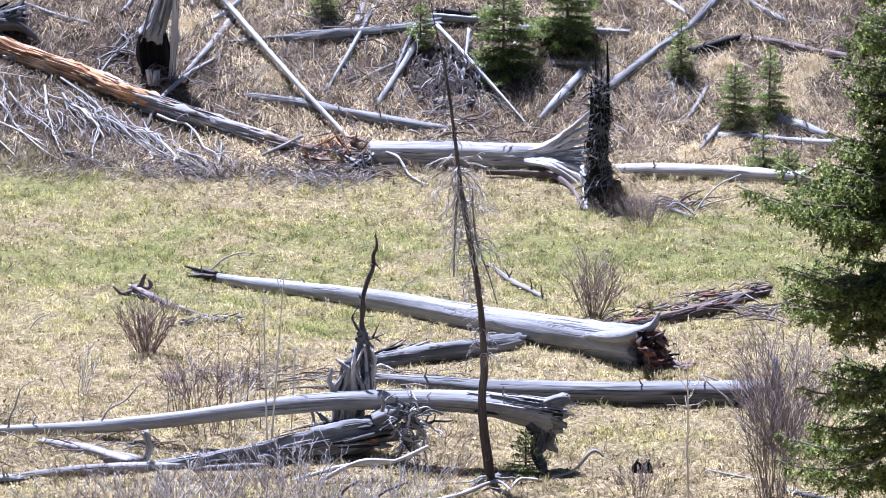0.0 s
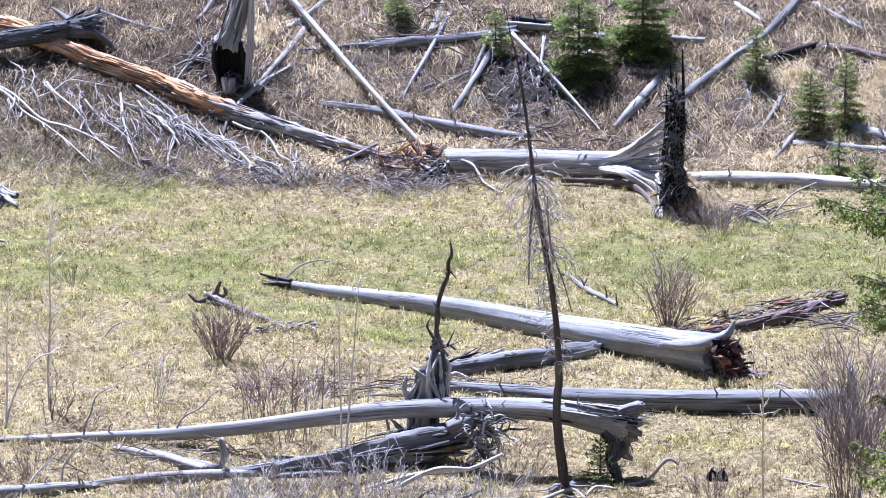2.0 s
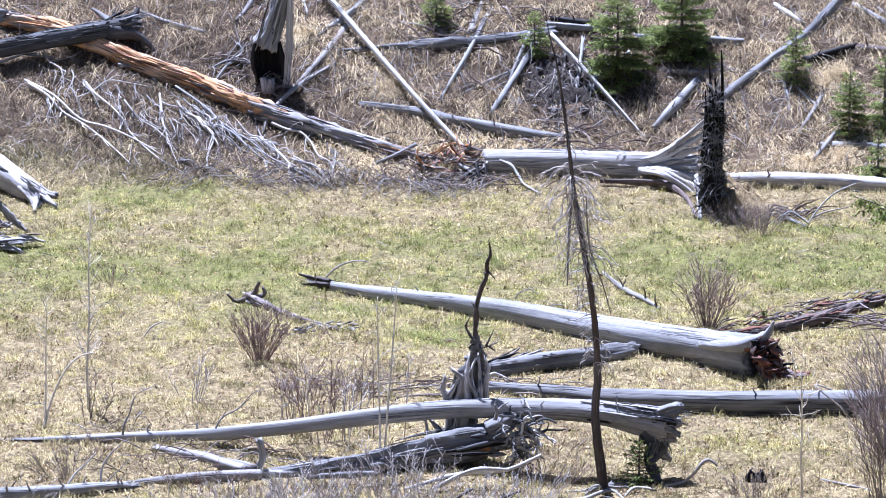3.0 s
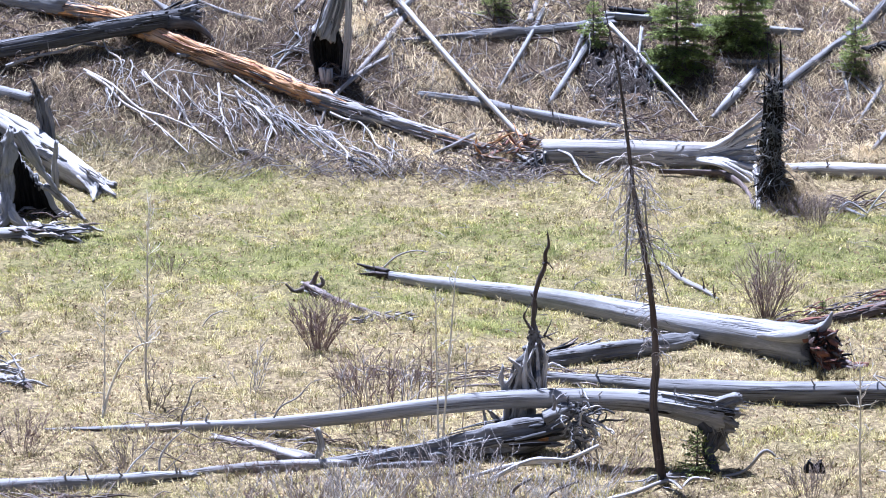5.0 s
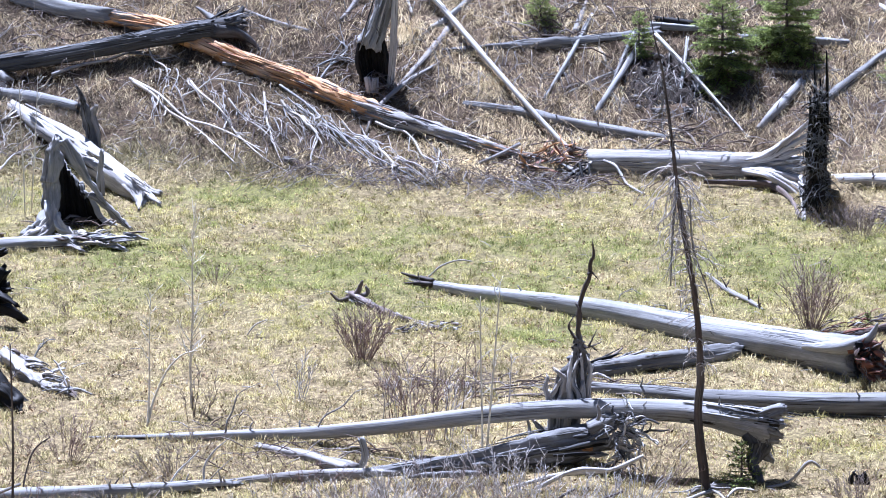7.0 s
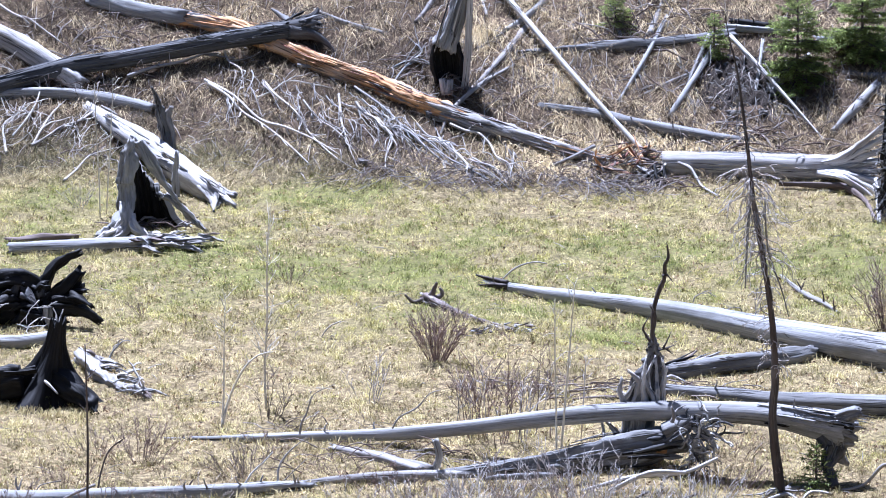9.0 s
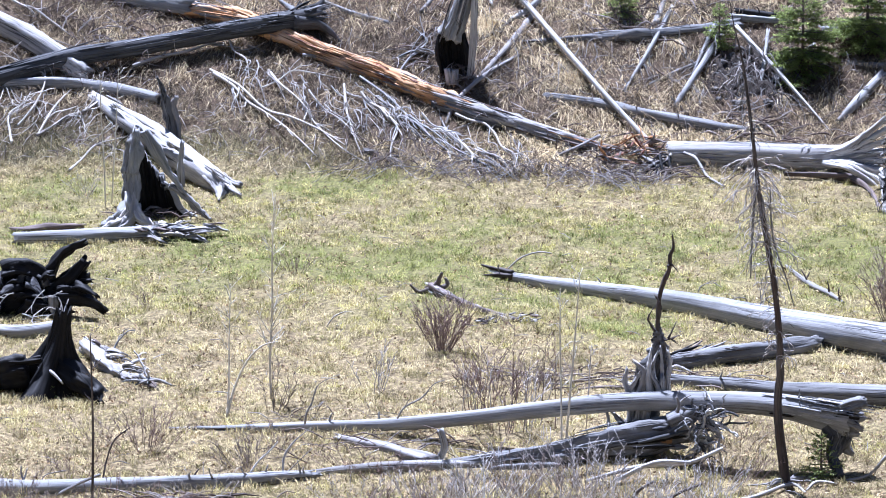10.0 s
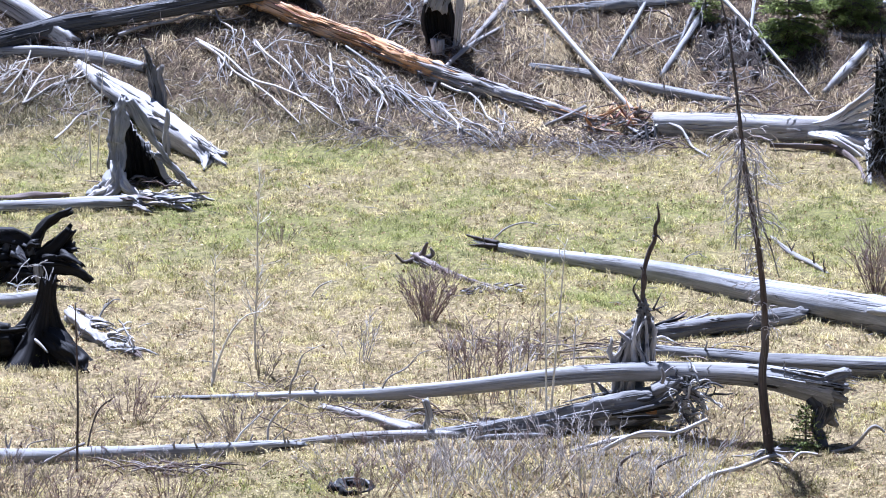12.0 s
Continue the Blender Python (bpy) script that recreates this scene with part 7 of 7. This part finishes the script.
bare_shrub(-9.88, 84.11, 0.45, 0.9, 26, REDTWIG, "low dark leafless shrub in the grass", 309, 0.006, base=0.3)
for k, (x, y) in enumerate([(-4.90, 71.10), (-4.39, 70.66), (-3.98, 70.79), (-7.13, 73.62), (-8.91, 71.82)]):
    bare_shrub(x, y, 1.9 - 0.25 * (k > 2) * 3, 0.9, 9, (REDTWIG, REDTWIG, TWIG, TWIG, WILLOW)[k], "clump of thin upright leafless shoots", 360 + k, 0.011, twigs=5, base=0.3, group="upright shoots")
THICKET = [(-4.95, 63.39), (-4.33, 64.25), (-3.62, 63.60), (-3.09, 64.67), (-2.38, 63.98), (-1.82, 64.69), (-2.75, 65.96), (-3.83, 65.61), (-1.22, 64.05), (-0.448, 63.67)]
for k, (x, y) in enumerate(THICKET):
    bare_shrub(x, y, rng.uniform(1.0, 1.7), rng.uniform(1.3, 1.9), 26, (TWIG, PALE, TWIG, WILLOW)[k % 4], "leafless grey shrub in a dense thicket", 320 + k, 0.0068, twigs=6, base=0.4, group="thicket shrubs")
for k, (x, y) in enumerate([(-12.07, 63.60), (-11.07, 62.91), (-12.74, 64.55), (-6.16, 63.91), (-5.47, 65.05), (-10.94, 68.97), (-8.79, 67.81), (-9.41, 63.46), (3.43, 65.85), (-4.77, 73.31), (-4.02, 73.85)]):
    bare_shrub(x, y, rng.uniform(0.6, 1.0), rng.uniform(0.8, 1.3), 38, REDTWIG if k % 2 else WILLOW, "leafless red-brown shrub in matted grass", 340 + k, 0.006, twigs=8, base=0.5, group="foreground shrubs")

sapling([(-9.02, 72.52, 0.055, 0.038), (-9.04, 72.63, 0.883, 0.038), (-8.98, 72.63, 1.78, 0.033), (-8.97, 72.63, 2.78, 0.022), (-8.91, 72.63, 3.84, 0.011)], ASPEN, "slender leafless sapling with pale bark", 401, 34, 0.6)
sapling([(-9.69, 71.11, 0.05, 0.038), (-9.66, 71.23, 0.661, 0.032), (-9.64, 71.23, 1.54, 0.021), (-9.60, 71.23, 2.53, 0.011)], ASPEN, "thin leafless sapling with pale bark", 402, 16, 0.4)
sapling([(-9.69, 71.08, 0.057, 0.048), (-9.57, 71.23, 0.551, 0.043), (-9.31, 71.23, 1.11, 0.038), (-9.02, 71.23, 1.42, 0.027), (-8.71, 71.23, 1.51, 0.016)], ASPEN, "bent pale sapling stem arching over the grass", 403, 5, 0.3)
sapling([(-11.25, 64.91, 0.076, 0.04), (-11.23, 65.02, 1.07, 0.035), (-11.22, 65.02, 1.88, 0.03), (-11.23, 65.02, 3.10, 0.015)], SNAG, "thin dark dead sapling stem", 404, 10, 0.3)
sapling([(-3.17, 69.37, 0.026, 0.036), (-3.08, 68.88, 1.01, 0.031), (-2.99, 68.88, 2.07, 0.026), (-2.89, 68.88, 3.39, 0.01)], ASPEN, "straight leafless sapling with pale bark", 405, 14, 0.35)
sapling([(-3.23, 69.00, 0.015, 0.031), (-3.23, 68.89, 1.00, 0.026), (-3.25, 68.89, 2.07, 0.021), (-3.25, 68.89, 3.12, 0.01)], ASPEN, "straight thin leafless sapling", 406, 12, 0.3)
sapling([(-2.85, 70.67, 0.013, 0.021), (-2.75, 69.42, 1.09, 0.021), (-2.70, 69.42, 1.95, 0.01)], TWIG, "short thin leafless sapling", 407, 8, 0.25)
sapling([(4.29, 65.45, 0.063, 0.035), (4.26, 65.55, 0.952, 0.03), (4.26, 65.55, 1.76, 0.025), (4.23, 65.55, 2.57, 0.015)], ASPEN, "straight leafless sapling with pale bark and forked top", 408, 16, 0.5)
sapling([(-15.33, 91.41, 0.01, 0.027), (-15.35, 91.50, 1.04, 0.027), (-15.39, 91.50, 2.15, 0.02), (-15.40, 91.50, 3.25, 0.014)], ASPEN, "thin pale leafless sapling before the slope", 409, 14, 0.35)
sapling([(-15.22, 91.69, 0.025, 0.027), (-15.11, 91.47, 1.04, 0.027), (-15.01, 91.47, 2.29, 0.02), (-14.94, 91.47, 3.40, 0.014)], ASPEN, "thin pale leafless sapling at the slope's foot", 410, 14, 0.35)
for k, (u, lean) in enumerate(((0.0, -0.1), (0.35, 0.05), (0.6, 0.12), (-0.3, -0.05), (0.9, 0.1), (1.2, 0.0), (-0.6, 0.1))):
    x, y = -4.62 + u, 70.88 + 0.4 * math.sin(k * 2.1)
    p = on(x, y, -0.03)
    h = 1.5 + 0.5 * math.sin(k * 1.7)
    sapling([(*p, 0.018), (p.x + lean * 0.5, p.y, p.z + h * 0.5, 0.013), (p.x + lean, p.y, p.z + h, 0.005)], REDTWIG if k % 3 else TWIG, "thin red-brown leafless sapling behind a fallen trunk", 420 + k, 10, 0.3)

for k in range(20):
    x, y = rng.uniform(-12.5, 1.5), rng.uniform(64.8, 69.8)
    bare_shrub(x, y, rng.uniform(0.4, 0.8), rng.uniform(0.7, 1.2), 18, (REDTWIG, WILLOW, REDTWIG, TWIG)[k % 4], "low leafless shrub in brown matted grass", 700 + k, 0.0055, twigs=6, base=0.45, group="foreground shrubs")

# ---- branches lying in the meadow ----
def meadow_branch(k, row, mat):
    tagged(Geo().tube(row, 6, 5, 0.12, seed=500 + k).make("dead_branch", mat, origin=row[0][:3]), "crooked dead branch lying in the grass", "branch", "dead branches")


meadow_branch(0, [(-5.20, 84.84, -0.038, 0.019), (-4.88, 84.79, 0.259, 0.025), (-4.50, 84.79, 0.392, 0.019), (-4.18, 84.79, 0.37, 0.013)], TWIG)
meadow_branch(1, [(-2.70, 67.01, 0.017, 0.03), (-1.79, 67.08, 0.275, 0.04), (-0.889, 67.08, 0.364, 0.04), (-0.27, 67.08, 0.645, 0.03)], PALE)
meadow_branch(2, [(-2.19, 66.97, 0.037, 0.04), (-1.49, 66.86, 0.412, 0.045), (-0.836, 66.86, 0.423, 0.035)], PALE)
meadow_branch(3, [(-0.788, 63.96, -0.01, 0.029), (-0.27, 65.41, 0.039, 0.039), (0.32, 66.18, 0.01, 0.04), (0.943, 67.07, 0.002, 0.035), (1.20, 66.67, -0.049, 0.02)], PALE)
meadow_branch(4, [(1.22, 66.78, -0.039, 0.025), (1.40, 67.00, 0.069, 0.03), (1.77, 67.08, 0.012, 0.02)], PALE)
meadow_branch(5, [(1.93, 67.25, 0.031, 0.025), (2.33, 67.29, 0.131, 0.03), (2.67, 67.29, 0.501, 0.03), (2.88, 67.29, 0.401, 0.02)], DRAB)
meadow_branch(6, [(-8.64, 78.94, -0.025, 0.012), (-8.45, 78.89, 0.233, 0.018), (-8.19, 78.89, 0.357, 0.012)], TWIG)
meadow_branch(7, [(-1.83, 65.12, -0.009, 0.029), (-1.74, 65.04, 0.373, 0.029), (-1.44, 65.04, 0.581, 0.02)], SNAG)
meadow_branch(8, [(-1.24, 64.64, -0.014, 0.029), (-1.14, 64.71, 0.373, 0.029), (-0.612, 64.71, 0.635, 0.024)], SNAG)
meadow_branch(9, [(5.28, 90.94, 0.037, 0.02), (5.57, 91.14, 0.26, 0.027), (6.02, 90.92, 0.001, 0.027)], SILVER)
meadow_branch(10, [(5.97, 90.94, -0.002, 0.02), (6.26, 91.04, 0.39, 0.02), (6.63, 91.04, 0.747, 0.02), (7.11, 91.04, 0.967, 0.013)], PALE)
meadow_branch(11, [(5.21, 92.20, -0.009, 0.041), (5.58, 91.39, 0.017, 0.047), (5.93, 90.53, 0.027, 0.034)], SILVER)
meadow_branch(12, [(5.56, 74.13, 0.032, 0.017), (4.96, 72.68, 0.561, 0.016), (5.62, 72.68, 0.001, 0.016)], TWIG)
meadow_branch(13, [(6.04, 66.17, 0.087, 0.045), (6.49, 65.72, 0.089, 0.049), (7.07, 65.52, 0.063, 0.039)], SLATE)
meadow_branch(14, [(4.75, 67.73, 0.032, 0.02), (5.22, 67.25, 0.059, 0.025), (5.64, 66.83, 0.07, 0.02)], DRAB)
meadow_branch(15, [(-1.59, 73.62, 0.045, 0.028), (-2.48, 73.99, 0.009, 0.039), (-3.14, 73.89, -0.023, 0.028)], BARK)
meadow_branch(16, [(-2.50, 74.71, 0.025, 0.022), (-2.04, 74.03, 0.035, 0.033), (-1.74, 73.25, 0.025, 0.027)], PALE)


bowl = thing("hollow_stump", (-6.37, 64.34, -0), "low black burnt-out stump with a grey rim", "stump")
mid = Vector((-6.37, 64.34, -0))
Geo().tube([(mid.x, mid.y, mid.z - 0.3, 0.38), (mid.x, mid.y, mid.z - 0.1, 0.37), (mid.x + 0.02, mid.y, mid.z + 0.07, 0.33)], 26, 4, 0.25, 0.08, 5, 0.0, 0.08, seed=8, hollow=0.8).make("charred_hollow", CHAR, bowl, "black charred inside")
rim = [(mid.x + 0.31 * math.cos(th), mid.y + 0.31 * math.sin(th), mid.z + 0.08 + 0.05 * math.sin(th), 0.022) for th in (0.2 + 0.36 * k for k in range(9))]
Geo().tube(rim, 8, 3, 0.35, seed=9).make("rim", SLATE, bowl, "weathered grey rim")
tiny = thing("charred_stub", (3.60, 67.68, -0.017), "small charred stub in the straw", "stump")
for k in range(5):
    p = Vector((3.60, 67.68, -0.017)) + Vector((rng.uniform(-0.12, 0.12), rng.uniform(-0.05, 0.05), 0))
    gnarl(Geo(), [(p.x, p.y, p.z - 0.03, 0.06), (p.x + rng.uniform(-0.05, 0.05), p.y, p.z + 0.08, 0.05), (p.x + rng.uniform(-0.1, 0.1), p.y, p.z + 0.2, 0.02)], 9, 3, 0.1, 3, 0.2, 600 + k).make("splinter", CHAR, tiny)

# ---- piles of sticks ----
def stick_pile(x, y, n, wide, deep, size, radius, label, tall=0.25):
    """Loose dead sticks heaped on the ground."""
    geo = Geo()
    for k in range(n * 2):
        px, py = x + rng.gauss(0, wide), y + rng.gauss(0, deep)
        th = rng.gauss(0, 0.7) + (math.pi if rng.random() < 0.5 else 0)
        long = size * rng.uniform(0.4, 1.2)
        p = on(px, py, 0.03)
        q = on(px + math.cos(th) * long, py + math.sin(th) * long * 0.7, rng.uniform(0.03, tall))
        m = p.lerp(q, 0.5) + Vector((rng.uniform(-0.06, 0.06), rng.uniform(-0.06, 0.06), rng.uniform(0.0, tall * 0.5)))
        r = radius * rng.uniform(0.4, 1.3)
        geo.stick([p, p.lerp(m, 0.5) + Vector((0, 0, 0.02)), m, q], [r, r * 0.95, r * 0.8, r * 0.4], 5)
    tagged(geo.make("stick_heap", HEAP, origin=on(x, y)), label, "branches", kind="stuff")


stick_pile(-2.93, 74.60, 44, 1.0, 0.35, 0.7, 0.014, "loose heap of brown dead sticks heaped behind a fallen trunk", 0.14)
stick_pile(-0.81, 74.54, 30, 0.8, 0.35, 0.7, 0.015, "loose heap of weathered sticks lying between two trunks", 0.16)
stick_pile(0.46, 97.60, 30, 0.6, 0.4, 0.9, 0.026, "loose heap of dead sticks heaped behind the thick trunk")
stick_pile(-1.87, 95.14, 40, 0.7, 0.35, 0.7, 0.016, "loose heap of dead sticks below the broken trunk end")
stick_pile(-3.59, 95.92, 30, 1.0, 0.4, 0.7, 0.014, "loose heap of brown sticks below the rotten log")
stick_pile(5.55, 92.03, 18, 0.4, 0.25, 0.8, 0.02, "loose heap of grey sticks heaped at the slope's foot", 0.35)
stick_pile(-8.24, 100.28, 26, 0.4, 0.5, 0.9, 0.022, "loose heap of grey sticks heaped beside a charred snag", 0.4)
stick_pile(-2.45, 102.18, 34, 0.7, 0.8, 1.2, 0.024, "loose heap of grey sticks on the slope above a trunk", 0.4)
stick_pile(-9.65, 65.46, 22, 0.6, 0.2, 0.7, 0.018, "loose heap of sticks lying before a grey trunk")
stick_pile(-8.12, 71.01, 12, 0.7, 0.2, 0.6, 0.009, "loose heap of sticks behind a slender fallen trunk")
stick_pile(-6.29, 69.18, 30, 0.9, 0.4, 0.8, 0.013, "loose heap of sticks lying among fallen trunks", 0.3)
stick_pile(-6.95, 98.73, 20, 0.6, 0.3, 0.9, 0.02, "loose heap of grey sticks on the slope beside the rotten log", 0.3)
stick_pile(-17.76, 100.66, 40, 1.2, 0.9, 1.2, 0.02, "loose heap of grey sticks among bleached trunks on the slope", 0.35)
stick_pile(-16.07, 102.53, 30, 1.4, 0.7, 1.0, 0.018, "loose heap of grey sticks on the slope above the dark trunk", 0.3)
stick_pile(-13.79, 89.83, 22, 0.5, 0.25, 0.6, 0.02, "loose heap of dark sticks at the foot of the hollow stump", 0.3)
stick_pile(9.73, 99.21, 20, 0.8, 0.8, 0.9, 0.016, "loose heap of grey sticks on the slope among young firs", 0.3)
stick_pile(6.64, 80.17, 26, 0.8, 0.4, 0.9, 0.018, "loose heap of brown sticks beside the decayed trunk", 0.25)


# ---- loose litter ----
def build_litter():
    local = random.Random(77)
    slope, meadow, dark = Geo(), Geo(), Geo()
    for k in range(3600):
        y = local.uniform(95.8, 106)
        x = local.uniform(-0.205, 0.125) * y
        th, size, r = local.uniform(0, 6.283), local.uniform(0.12, 0.8), local.uniform(0.004, 0.013)
        p = on(x, y, 0.05)
        q = on(x + math.cos(th) * size, y + math.sin(th) * size, local.uniform(0.03, 0.22))
        if k % 5 == 0:
            q = p + Vector((local.uniform(-0.12, 0.12), local.uniform(-0.15, 0.05), local.uniform(0.15, 0.5)))
        (slope if k % 2 else dark).stick([p, p.lerp(q, 0.5) + Vector((0, 0, local.uniform(0, 0.08))), q], [r, r, r * 0.5])
    for k in range(170):
        y = local.uniform(96.2, 106)
        x = local.uniform(-0.205, 0.125) * y
        th = local.uniform(0, 6.283)
        branching(slope if k % 3 == 0 else dark, local, on(x, y, 0.06), (math.cos(th), math.sin(th) * 0.7, local.uniform(0.0, 0.5)), local.uniform(0.4, 1.3), local.uniform(0.008, 0.02), 5, 0.45, 0.1, 2, True, 3, 1)
    for k in range(420):
        y = local.uniform(64, 95)
        x = local.uniform(-0.205, 0.125) * y
        th, size, r = local.uniform(0, 6.283), local.uniform(0.1, 0.5), local.uniform(0.004, 0.01)
        p = on(x, y, 0.05)
        q = on(x + math.cos(th) * size, y + math.sin(th) * size, local.uniform(0.03, 0.15))
        meadow.stick([p, p.lerp(q, 0.5) + Vector((0, 0, local.uniform(0, 0.05))), q], [r, r, r * 0.5])
    tagged(slope.make("scattered_twigs", TWIG), "grey dead twigs scattered on the slope", "twigs", kind="stuff")
    tagged(dark.make("scattered_twigs", BARK), "dark brown dead twigs scattered on the slope", "twigs", kind="stuff")
    tagged(meadow.make("scattered_twigs", DRAB), "small dead twigs lying in the meadow grass", "twigs", kind="stuff")


build_litter()
